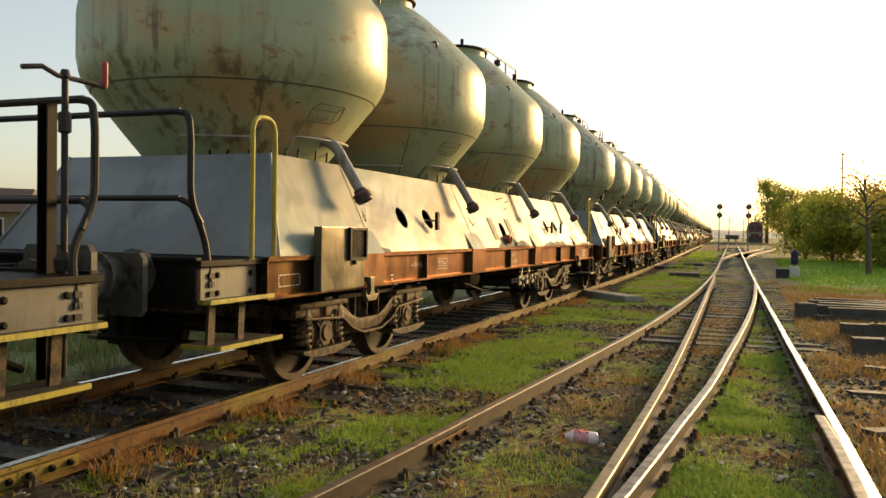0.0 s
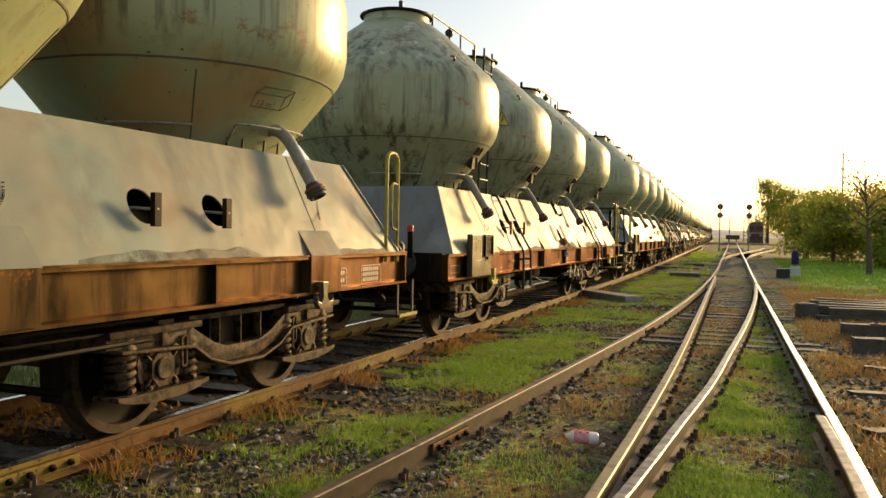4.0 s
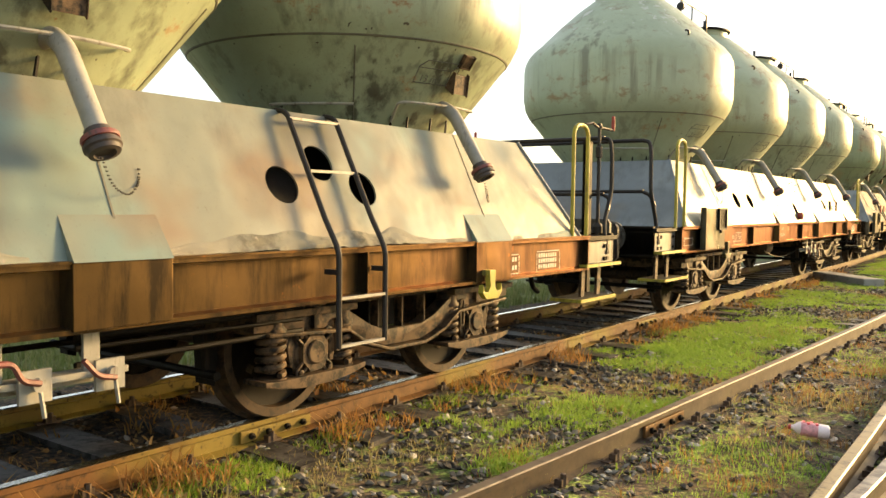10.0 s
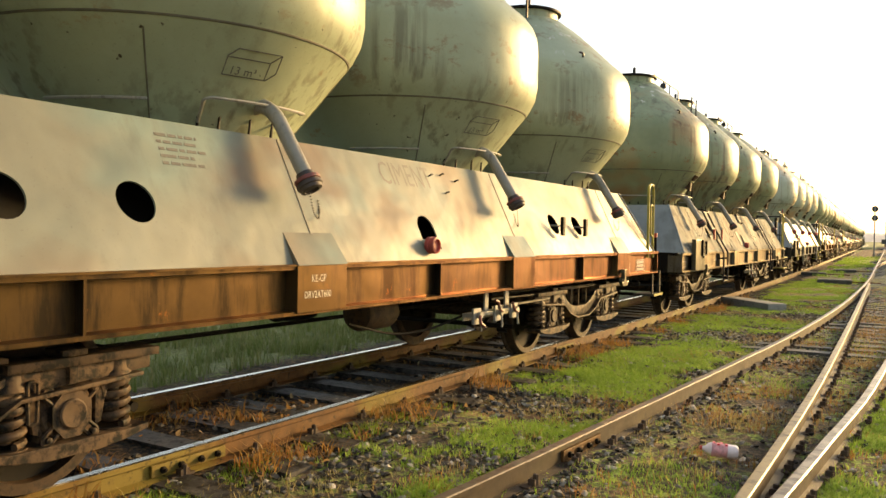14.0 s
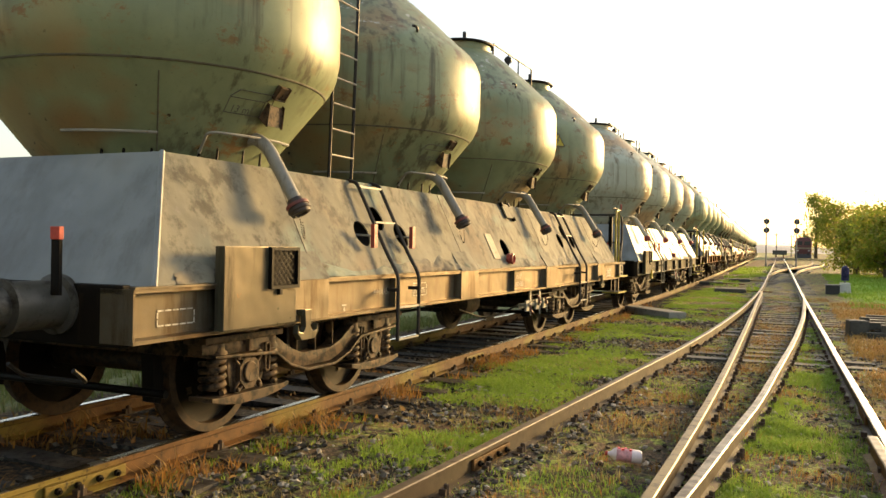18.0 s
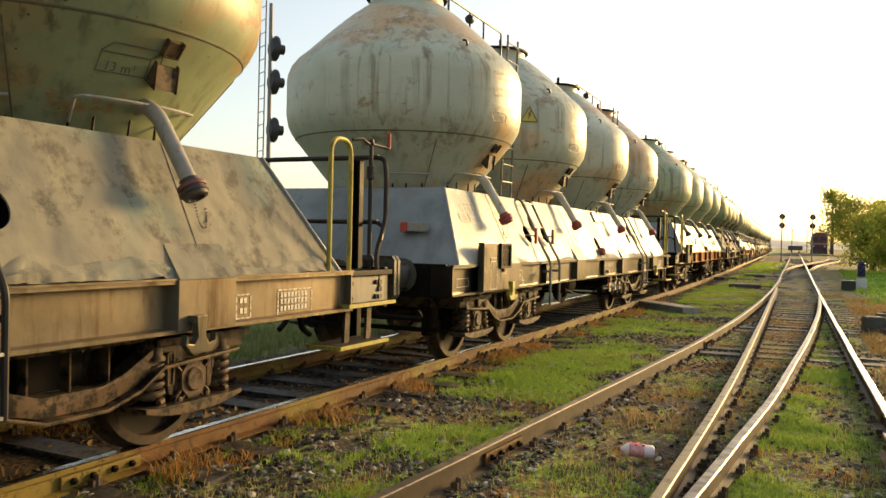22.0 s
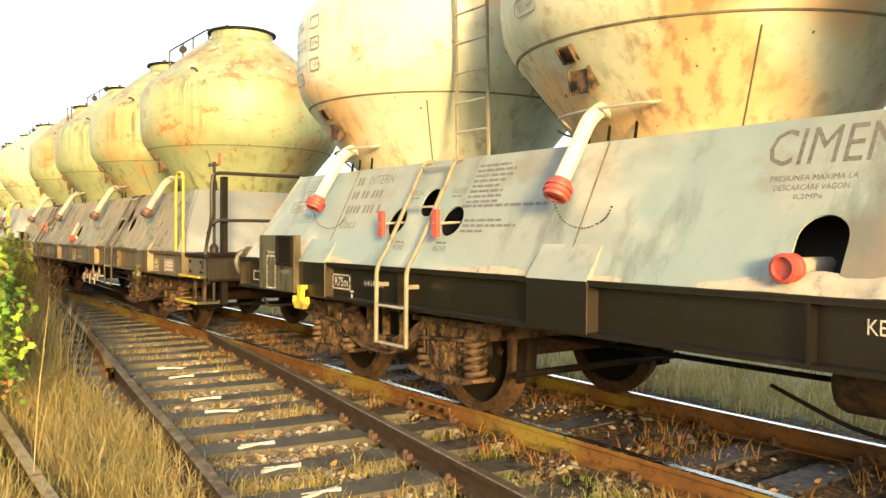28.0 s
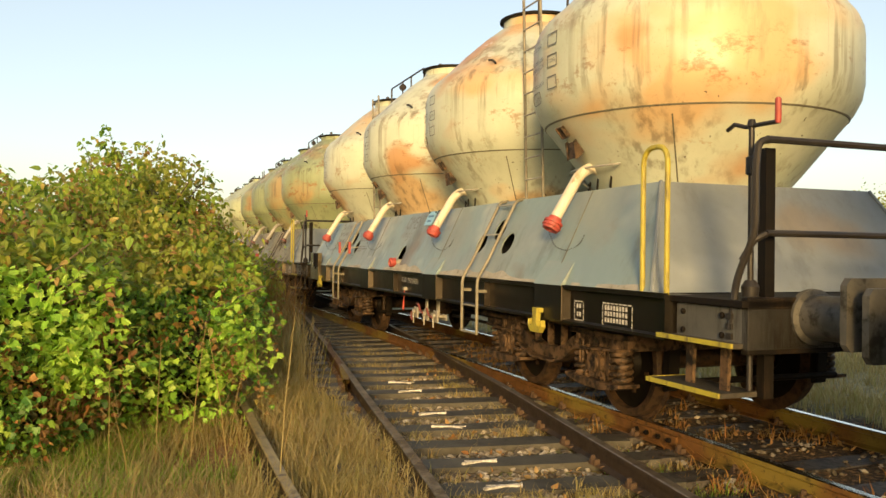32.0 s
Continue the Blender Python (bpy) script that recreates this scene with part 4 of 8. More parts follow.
    part("cap_ring", cached(("capring", ring), lambda: Geo().lathe([(0.068, -0.004), (0.083, 0.0), (0.086, 0.010), (0.083, 0.024), (0.068, 0.026)], 22).mesh("cap_ring", ring)), cap, "red coupling ring")
    chain = cached("chain", lambda: chain_mesh([(1.40, -0.06, 1.56), (1.385, 0.0, 1.43), (1.33, 0.12, 1.385), (1.255, 0.22, 1.45), (1.225, 0.24, 1.53)]))
    part("chain", chain, hose)
    # lettering on the tank
    if v["marks"]:
        part("volume_mark", lettering("13 m³", 0.08, "dark_paint"), tank, at=on_tank(-16, 2.27, 0.004) @ pose(-0.11, 0.0, 0))
        part("volume_box", cached("vbox", lambda: box_mark(0.30, 0.13, 0.007, "dark_paint", True)), tank, at=on_tank(-16, 2.31, 0.004))
    if v["table"] and k in v["table"]:
        for text, w, z in (("PRESIUNEA", 0.22, 3.225), ("DE FUNCTIONARE", 0.30, 3.165), ("PRESIUNEA MAXIMA", 0.34, 3.045), ("ADMISIBILA DE LUCRU", 0.36, 2.985), ("SCADENTA LA VERIFICARE", 0.37, 2.830)):
            part("lettering", fitted(text, "dark_paint", w, 0.038), tank, at=on_tank(-11.5 - (0.37 - w) * 20.5, z, 0.006) @ pose(-w / 2, 0, 0))
        part("lettering", fitted("0.2 MPa", "dark_paint", 0.11, 0.032), tank, at=on_tank(1, 3.0, 0.008) @ pose(-0.055, 0, 0))
        for i in range(3):
            part("blank_box", cached("blank", lambda: box_mark(0.16, 0.11, 0.008, "dark_paint")), tank, at=on_tank(1, 3.20 - i * 0.185, 0.006))
        part("volume_mark", lettering("13.0m³", 0.06, "dark_paint"), tank, at=on_tank(-14, 2.725, 0.006) @ pose(-0.085, 0, 0))
        part("volume_box", cached("vbox2", lambda: rounded_mark(0.26, 0.10, 0.008, "dark_paint")), tank, at=on_tank(-14, 2.748, 0.008))
    if k in v["warning"]:
        sign = part("warning_sign", cached("warn", lambda: Geo().prism([(-0.17, -0.10), (0.17, -0.10), (0.0, 0.19)], 0.0, 0.004, "z").mesh("warning_sign", "warn_yellow", 0)), tank, "yellow high-voltage triangle", on_tank(v["warn_az"], v["warn_z"], 0.006) @ Matrix.Diagonal((0.72, 0.72, 1, 1)))
        part("bolt_mark", cached("bolt", lambda: Geo().prism([(0.02, 0.12), (-0.035, 0.02), (-0.005, 0.02), (-0.03, -0.07), (0.04, 0.04), (0.008, 0.04), (0.045, 0.12)], 0.004, 0.008, "z").mesh("bolt_mark", "dark_paint", 0)), sign)
        edge = Geo()
        for a, b in (((-0.17, -0.10), (0.17, -0.10)), ((0.17, -0.10), (0, 0.19)), ((0, 0.19), (-0.17, -0.10))):
            edge.tube([(*a, 0.006), (*b, 0.006)], 0.009, 4)
        part("sign_border", cached("wedge_border", lambda: edge.mesh("sign_border", "dark_paint", 0)), sign)
    return tank


def chain_mesh(pts):
    line = rounded(pts, 0.1, 6)
    g = Geo()
    for i, (a, b) in enumerate(zip(line, line[1:])):
        n = max(1, int((b - a).length / 0.02))
        for j in range(n):
            p = a.lerp(b, (j + 0.5) / n)
            s = (0.012, 0.006, 0.006) if (i + j) % 2 else (0.006, 0.012, 0.008)
            g.cbox(p, s)
    return g.mesh("chain", "black_pipe", 0)


def box_mark(w, h, t, mat, solid=False):
    """A thin painted rectangle outline; with solid, drawn as a small slanted block."""
    g = Geo()
    for a, b in (((-w / 2, -h / 2), (w / 2, -h / 2 + t)), ((-w / 2, h / 2 - t), (w / 2, h / 2)), ((-w / 2, -h / 2), (-w / 2 + t, h / 2)), ((w / 2 - t, -h / 2), (w / 2, h / 2))):
        g.box((*a, 0), (*b, 0.0012))
    if solid:
        d = 0.06
        for a, b in (((-w / 2, h / 2), (-w / 2 + d, h / 2 + d)), ((w / 2, h / 2), (w / 2 + d, h / 2 + d)), ((-w / 2 + d, h / 2 + d), (w / 2 + d, h / 2 + d)), ((w / 2, -h / 2), (w / 2 + d, -h / 2 + d)), ((w / 2 + d, -h / 2 + d), (w / 2 + d, h / 2 + d))):
            g.tube([(*a, 0.001), (*b, 0.001)], t * 0.5, 4)
    return g.mesh("box_mark", mat, 0)


def table_mark(w, h, t, mat, cuts):
    """A painted row of cells: a dashed frame with thin upright dividers."""
    me = dashed_mark(w, h, t, mat)
    g = Geo()
    for c in cuts:
        g.box((c - t / 2, -h / 2 + t, 0), (c + t / 2, h / 2 - t, 0.0012))
    bm = bmesh.new()
    bm.from_mesh(me)
    bm.from_mesh(g.mesh("divider", mat, 0))
    bm.to_mesh(me)
    bm.free()
    return me


def dashed_mark(w, h, t, mat):
    g = Geo()
    nw, nh = max(2, round(w / 0.055)), max(2, round(h / 0.055))
    for side in (-1, 1):
        for k in range(nw):
            a = -w / 2 + w * k / nw
            g.box((a, side * h / 2 - t / 2, 0), (a + w / nw * 0.80, side * h / 2 + t / 2, 0.0012))
        for k in range(nh):
            a = -h / 2 + h * k / nh
            g.box((side * w / 2 - t / 2, a, 0), (side * w / 2 + t / 2, a + h / nh * 0.80, 0.0012))
    return g.mesh("dashed_mark", mat, 0)


def sill_mesh(mat):
    g = Geo()
    for s in (1,):
        sec = [(1.20, SILL_Z0), (SILL_X, SILL_Z0), (SILL_X, SILL_Z0 + 0.022), (1.375, SILL_Z0 + 0.03), (1.375, SILL_Z1 - 0.03), (SILL_X, SILL_Z1 - 0.022), (SILL_X, SILL_Z1), (1.20, SILL_Z1)]
        g.prism(sec, -BODY, BODY, "y")
        for u in (-6.24, -5.15, -3.2, 0.0, 3.2, 6.24):
            g.box((1.37, u - 0.008, SILL_Z0 + 0.01), (SILL_X - 0.006, u + 0.008, SILL_Z1 - 0.01))
    return g.mesh("side_sill", mat, 0)


def make_bogie(wagon, u):
    def frame_geo():
        g = Geo()
        for s in (-1, 1):
            x0, x1 = (1.00, 1.12) if s > 0 else (-1.12, -1.00)
            belly = [(-1.38, 0.70), (-1.38, 0.62), (-0.62, 0.58), (-0.44, 0.47), (-0.20, 0.40), (0.20, 0.40), (0.44, 0.47), (0.62, 0.58), (1.38, 0.62), (1.38, 0.70), (0.60, 0.69), (0.36, 0.56), (0.2, 0.51), (-0.2, 0.51), (-0.36, 0.56), (-0.60, 0.69)]
            g.prism(belly, x0, x1, "x")
            low = [(-1.30, 0.612), (-0.62, 0.572), (-0.44, 0.462), (-0.20, 0.392), (0.20, 0.392), (0.44, 0.462), (0.62, 0.572), (1.30, 0.612)]
            g.prism(low + [(y, z - 0.022) for y, z in low[::-1]], x0 - 0.03, x1 + 0.05, "x")
            g.box((x0 - 0.02, -1.40, 0.69), (x1 + 0.05, -0.55, 0.735))
            g.box((x0 - 0.02, 0.55, 0.69), (x1 + 0.05, 1.40, 0.735))
            g.box((x0 - 0.02, -0.60, 0.72), (x1 - 0.02, 0.60, 0.76))
            for e in (-0.26, 0, 0.26):
                g.box((x0 + 0.03, e - 0.008, 0.50), (x1 - 0.02, e + 0.008, 0.73))
            for e in (-0.9, 0.9):
                # pedestal legs that guide the axle box, and the stop above it
                for k in (-1, 1):
                    leg = [(e + k * y, z) for y, z in ((0.150, 0.70), (0.270, 0.70), (0.250, 0.62), (0.205, 0.48), (0.185, 0.38), (0.150, 0.37))]
                    g.prism(leg if k < 0 else leg[::-1], x0 + 0.01, x1 - 0.01, "x")
                g.box((x1 - 0.10 if s > 0 else x0 - 0.03, e - 0.024, 0.60), (x1 + 0.03 if s > 0 else x0 + 0.10, e + 0.024, 0.745))
                g.box((x1 - 0.10 if s > 0 else x0 - 0.04, e - 0.070, 0.740), (x1 + 0.04 if s > 0 else x0 + 0.10, e + 0.070, 0.770))
        for e in (-1.36, 1.30):
            g.box((-1.05, e, 0.60), (1.05, e + 0.07, 0.71))
        return g
    bogie = part("bogie", cached("bogie", lambda: frame_geo().mesh("bogie", "bogie", 30, 0.006)), wagon, "dusty brown two-axle bogie with coil springs", (0, u, 0))
    part("bolster", cached("bolster", lambda: Geo().box((-0.96, -0.20, 0.50), (0.96, 0.20, 0.74)).box((-0.9, -0.28, 0.72), (0.9, 0.28, 0.80)).mesh("bolster", "frame", 0, 0.01)), bogie)
    def axle_box_geo():
        g = Geo().lathe([(0.150, 0.93), (0.150, 1.085), (0.135, 1.100), (0.0, 1.100)], 20, 0, "x", (0, 0, 0.46))
        g.box((0.95, -0.145, 0.33), (1.085, 0.145, 0.46))
        cover = [(0.115 * math.cos(radians(22.5 + 45 * k)), 0.455 + 0.125 * math.sin(radians(22.5 + 45 * k))) for k in range(8)]
        g.prism(cover, 1.10, 1.140, "x")
        g.lathe([(0.075, 1.138), (0.075, 1.150), (0.066, 1.156), (0.0, 1.152)], 16, 0, "x", (0, 0, 0.455))
        for a in (42, 138, 222, 318):
            # slotted lug with its bolt
            c, d = math.cos(radians(a)), math.sin(radians(a))
            ring = [(1.125, c * r - d * w, 0.455 + d * r + c * w) for r, w in ((0.095, 0.024), (0.175, 0.026), (0.198, 0.0), (0.175, -0.026), (0.095, -0.024))]
            g.tube(rounded(ring, 0.012, 3), 0.011, 6)
            g.lathe([(0.017, 1.115), (0.017, 1.145), (0.0, 1.150)], 6, 0, "x", (0, c * 0.165, 0.455 + d * 0.165))
        # saddle over the box
        g.tube([(1.10, -0.205 * math.cos(radians(k * 15)), 0.50 + 0.165 * math.sin(radians(k * 15))) for k in range(13)], 0.016, 6)
        return g
    axle_box = cached("axle_box", lambda: axle_box_geo().mesh("axle_box", "bogie", 30))
    link = cached("link", lambda: Geo().tube(rounded([(1.135, -0.022, 0.44), (1.135, -0.028, 0.64), (1.135, 0.028, 0.64), (1.135, 0.022, 0.44), (1.135, -0.022, 0.44)], 0.02, 4), 0.010, 6).mesh("damper_link", "bogie"))
    helix = [(0.078 * math.cos(k * math.pi / 6), 0.078 * math.sin(k * math.pi / 6), 0.352 + 0.0045 * k) for k in range(56)]
    spring = cached("spring", lambda: Geo().tube(helix, 0.021, 6).lathe([(0.095, 0.318), (0.100, 0.325), (0.100, 0.336), (0.0, 0.336)], 16).lathe([(0.070, 0.36), (0.040, 0.36), (0.040, 0.60), (0.098, 0.604), (0.098, 0.622), (0.082, 0.640), (0.078, 0.71)], 16).mesh("spring", "bogie", 60))
    tie = cached("tie", lambda: Geo().prism([(-0.43, 0.335), (-0.34, 0.325), (0.34, 0.325), (0.43, 0.335), (0.43, 0.305), (0.30, 0.275), (0.14, 0.255), (-0.14, 0.255), (-0.30, 0.275), (-0.43, 0.305)][::-1], 0.97, 1.17, "x").mesh("spring_plank", "bogie", 0, 0.005))
    for e in (-0.9, 0.9):
        for s in (1, -1):
            m = pose(0, e, 0, 0, 0, 0 if s > 0 else 180)
            part("axle_box", axle_box, bogie, at=m)
            part("spring_plank", tie, bogie, at=m)
            part("damper_link", link, bogie, at=m @ pose(0, 0.205 * (1 if e * s < 0 else -1), 0))
            for w in (-0.29, 0.29):
                part("spring", spring, bogie, at=pose(1.05 * s, e + w, -0.005))
        shoe = cached("shoe", lambda: Geo().prism([(0.50, 0.28), (0.56, 0.30), (0.58, 0.62), (0.51, 0.60), (0.475, 0.46)], 0.70, 0.80, "x").prism([(0.50, 0.28), (0.56, 0.30), (0.58, 0.62), (0.51, 0.60), (0.475, 0.46)], -0.80, -0.70, "x").tube([(-0.9, 0.56, 0.36), (0.9, 0.56, 0.36)], 0.028, 8).mesh("brake_beam", "frame", 30))
        part("brake_beam", shoe, bogie, at=pose(0, e, 0, 0, 0, 0 if e > 0 else 180))

    def wheelset_geo():
        g = Geo()
        for s in (-1, 1):
            tyre = [(0.385, 0.69), (0.488, 0.692), (0.488, 0.708), (0.463, 0.724), (0.458, 0.80), (0.452, 0.825), (0.395, 0.825), (0.385, 0.69)]
            disc = [(0.08, 0.70), (0.12, 0.70), (0.12, 0.725), (0.39, 0.735), (0.39, 0.765), (0.30, 0.750), (0.16, 0.775), (0.13, 0.83), (0.08, 0.83)]
            g.lathe([(r, s * x) for r, x in tyre], 40, 0, "x", cap=False)
            g.lathe([(r, s * x) for r, x in disc], 32, 1, "x")
        g.lathe([(0.08, -1.05), (0.08, 1.05)], 14, 0, "x")
        for s in (-1, 1):
            for k in range(6):
                a = k * math.pi / 3
                g.cbox((s * 0.765, 0.24 * math.cos(a), 0.24 * math.sin(a)), (0.012, 0.05, 0.05))
        return g
    for e in (-0.9, 0.9):
        w = part("wheelset", cached("wheelset", lambda: wheelset_geo().mesh("wheelset", ["wheel", "frame"], 35)), bogie, "rusty steel wheelset", (0, e, 0.46))
        WHEELS.append((w, e))
    return bogie


WHEELS = []


def steps(wagon, u, flip):
    """Two yellow-edged steps at a corner of the platform end."""
    for s in (1, -1):
        g = lambda: Geo().box((1.14, -0.36, 0.0), (1.44, 0.36, 0.03)).mesh("step", "tread_plate", 0)
        top = part("step", cached("step", g), wagon, "grated metal step", pose(0, u, 0.815, 0, 0, 0 if s > 0 else 180))
        edge = cached("step_edge", lambda: Geo().box((1.44, -0.37, 0.004), (1.456, 0.37, 0.034)).box((1.14, -0.378, 0.004), (1.45, -0.362, 0.033)).mesh("step_edge", "yellow", 0))
        part("step_edge", edge, top, "yellow painted step edge")
        low = part("step", cached("step", g), wagon, "grated metal step", pose(0, u + (0.11 if flip else -0.11), 0.505, 0, 0, 0 if s > 0 else 180))
        part("step_edge", edge, low, "yellow painted step edge")
        for w in (-0.22, 0.2):
            part("step_hanger", cached("hanger", lambda: Geo().prism([(-0.035, 0.0), (0.035, 0.0), (0.02, -0.30), (-0.05, -0.30)], 1.30, 1.325, "x").mesh("step_hanger", "bogie", 0)), wagon, at=pose(0, u + w * 0.8, 0.825, 0, 0, 0 if s > 0 else 180))


def hand_loop(wagon, u, x, z0, z1, mat="yellow", width=0.26, inner=False):
    key = ("loop", z0, z1, mat, width, inner)

    def make():
        g = Geo().tube(rounded([(0, -width / 2, z0), (0, -width / 2, z1), (0, width / 2, z1), (0, width / 2, z0)], width * 0.48, 8), 0.019, 10)
        if inner:
            g.tube(rounded([(0, width / 2, z1 - 0.30), (0.0, width / 2 - 0.13, z1 - 0.28), (0.0, width / 2 - 0.13, z0 + 0.32), (0, width / 2, z0 + 0.30)], 0.07, 5), 0.014, 8)
        return g.mesh("hand_loop", mat)
    part("hand_loop", cached(key, make), wagon, "bent tube hand loop", (x, u, 0))


def platform_end(wagon, e, v):
    """The brakeman's platform at the end e (+1 or -1): deck, rails, brake column, steps, loops."""
    f = BODY * e
    m = pose(0, 0, 0, 0, 0, 0 if e > 0 else 180)
    part("platform_deck", cached("deck", lambda: Geo().box((-1.40, BODY, 1.06), (1.40, BODY + REACH, 1.10)).mesh("platform_deck", "frame", 0, 0.004)), wagon, at=m)
    part("end_plate", cached("endplate", lambda: Geo().box((1.10, BODY + 0.02, 0.82), (1.36, BODY + REACH - 0.02, 1.055)).box((-1.36, BODY + 0.02, 0.82), (-1.10, BODY + REACH - 0.02, 1.055)).box((-1.36, BODY + REACH - 0.06, 0.80), (1.36, BODY + REACH, 1.06)).mesh("end_plate", "end_plate", 0, 0.01)), wagon, "bolted grey end plate", m)
    bolt = cached("bolts", lambda: Geo().lathe([(0.020, 0), (0.020, 0.012), (0.012, 0.018), (0.0, 0.018)], 8, 0, "x").mesh("bolt", "frame", 0))
    for yy, zz in ((0.10, 0.88), (0.10, 1.0), (0.48, 0.88), (0.48, 1.0)):
        part("bolt", bolt, wagon, at=pose(1.36, f + e * yy, zz))
    y0 = BODY + REACH + 0.01

    def rails():
        g = Geo()
        for z, r in ((2.055, 0.022), (1.50, 0.020)):
            g.tube(rounded([(-1.24, y0, z), (1.24, y0, z)], 0.1), r, 8)
        for s in (-1, 1):
            g.tube(rounded([(s * 1.20, y0, 2.055), (s * 1.30, y0, 2.04), (s * 1.32, y0, 1.90), (s * 1.32, y0, 1.50), (s * 1.32, y0 - 0.16, 1.22), (s * 1.36, y0 - 0.16, 0.92)], 0.10, 6), 0.022, 8)
            g.tube(rounded([(s * 1.24, y0, 1.495), (s * 1.31, y0 - 0.02, 1.46), (s * 1.33, y0 - 0.1, 1.34)], 0.06), 0.020, 8)
            for zz in (0.88, 0.94, 1.0):
                g.cbox((s * 1.365, y0 - 0.16, zz), (0.02, 0.05, 0.035))
        return g
    part("railing", cached("railing", lambda: rails().mesh("railing", "black_pipe")), wagon, "bent dark tube railing", m)
    for s in ((1, -1) if e > 0 else (-1,)):
        part("brake_post", cached("bpost", lambda: Geo().prism([(-0.036, -0.035), (-0.026, -0.035), (-0.026, 0.02), (0.026, 0.02), (0.026, -0.035), (0.036, -0.035), (0.036, 0.03), (-0.036, 0.03)], 0.50, 2.02, "z").mesh("brake_post", "frame", 0)), wagon, at=(s * 1.12, f + e * 0.58, 0))
        spin = part("brake_spindle", cached("spindle", lambda: Geo().lathe([(0.018, 0.55), (0.018, 1.85), (0.034, 1.86), (0.034, 1.96), (0.018, 1.97), (0.018, 2.14), (0.03, 2.15), (0.02, 2.19)], 10).lathe([(0.05, 1.12), (0.055, 1.18), (0.03, 1.22)], 12).mesh("brake_spindle", "black_pipe")), wagon, at=(s * 1.24, f + e * 0.58, 0))
        part("brake_crank", cached("crank", lambda: Geo().tube(rounded([(-0.05, -0.24, 2.15), (0.0, -0.12, 2.19), (0, 0, 2.15), (0, 0.12, 2.15), (0.03, 0.26, 2.13)], 0.08), [0.014] * 26, 8).mesh("brake_crank", "black_pipe") if False else Geo().tube([(-0.03, -0.25, 2.16), (0.0, -0.15, 2.18), (0.0, -0.05, 2.15), (0.0, 0.08, 2.15), (0.03, 0.25, 2.14)], 0.014, 8).mesh("brake_crank", "black_pipe")), spin, "bent crank arm")
        part("crank_handle", cached("chandle", lambda: Geo().lathe([(0.014, 2.13), (0.019, 2.15), (0.018, 2.27), (0.010, 2.28)], 10, 0, "z", (0.03, 0.25, 0)).mesh("crank_handle", "cap_red")), spin, "dark red wooden handle")
    for s in (1, -1):
        hand_loop(wagon, f + (-0.16 if e > 0 else -0.02), s * 1.41, 1.10, 2.10, "yellow", 0.28)
    steps(wagon, f + e * 0.30, e < 0)


def plain_end(wagon, e, v):
    f = BODY * e
    if v["loops"] and e > 0:
        for s in (1, -1):
            hand_loop(wagon, f - 0.28, s * 1.40, 1.02, 2.06, "yellow", 0.25, True)
        for s in (1, -1):
            q = pose(0, f + 0.08, 0.46, 0, 0, 0 if s > 0 else 180)
            low = part("step", cached("lowstep", lambda: Geo().box((1.12, -0.22, 0.0), (1.42, 0.22, 0.03)).box((1.38, -0.20, 0.03), (1.40, -0.17, 0.36)).box((1.38, 0.17, 0.03), (1.40, 0.20, 0.36)).mesh("step", "tread_plate", 0)), wagon, "small hanging foot step", q)
            part("step_edge", cached("lowedge", lambda: Geo().box((1.42, -0.22, 0.002), (1.436, 0.22, 0.034)).mesh("step_edge", "yellow", 0)), low, "yellow painted step edge")
    stake = cached("stake", lambda: Geo().box((-0.03, -0.012, 1.06), (0.03, 0.012, 1.36)).mesh("lamp_stake", "frame", 0, 0.003))
    grab = cached("grab", lambda: Geo().tube(rounded([(0.62, 0.0, 0.66), (0.62, 0.10, 0.58), (1.12, 0.10, 0.58), (1.12, 0.0, 0.66)], 0.05), 0.014, 6).mesh("shunter_grab", "black_pipe"))
    for s in (0, 1):
        part("shunter_grab", grab, wagon, "dark hanging grab bar", pose(0, f + e * 0.1, 0, 0, 0, 180 * (1 - s) if e < 0 else 180 * s))
    if not v["loops"] and e < 0:
        # a small tail lamp bracket on the sloping end instead of the stakes
        lamp = part("lamp_bracket", cached("lampb", lambda: Geo().box((0.78, -5.97, 1.44), (1.00, -5.90, 1.53)).mesh("lamp_bracket", "hose", 0, 0.006)), wagon, "grey lamp bracket with a red end")
        part("red_reflector", cached("lampr", lambda: Geo().box((0.70, -5.975, 1.435), (0.778, -5.895, 1.535)).mesh("red_reflector", "red", 0, 0.006)), lamp, "red reflector")
        return
    for s in (1, -1):
        st = part("lamp_stake", stake, wagon, "lamp bracket with an orange top", (s * 1.02, f + e * 0.13, 0))
        part("stake_top", cached("staketop", lambda: Geo().box((-0.034, -0.016, 1.36), (0.034, 0.016, 1.43)).mesh("stake_top", "red", 0, 0.004)), st, "red painted tip")


def holder_frame():
    """A flat backing with a raised rim."""
    y0, y1, z0, z1, w = -5.15, -4.83, 1.06, 1.335, 0.022
    ring = [[(y0, z0), (y1, z0), (y1, z1), (y0, z1)], [(y0 + w, z0 + w), (y1 - w, z0 + w), (y1 - w, z1 - w), (y0 + w, z1 - w)]]
    vs = [(1.501, *p) for p in ring[0]] + [(1.53, *p) for p in ring[0]] + [(1.53, *p) for p in ring[1]] + [(1.506, *p) for p in ring[1]]
    fs = [(o + i, o + (i + 1) % 4, o + 4 + (i + 1) % 4, o + 4 + i) for o in (0, 4, 8) for i in range(4)] + [(12, 13, 14, 15), (3, 2, 1, 0)]
    return Geo().add(vs, fs)


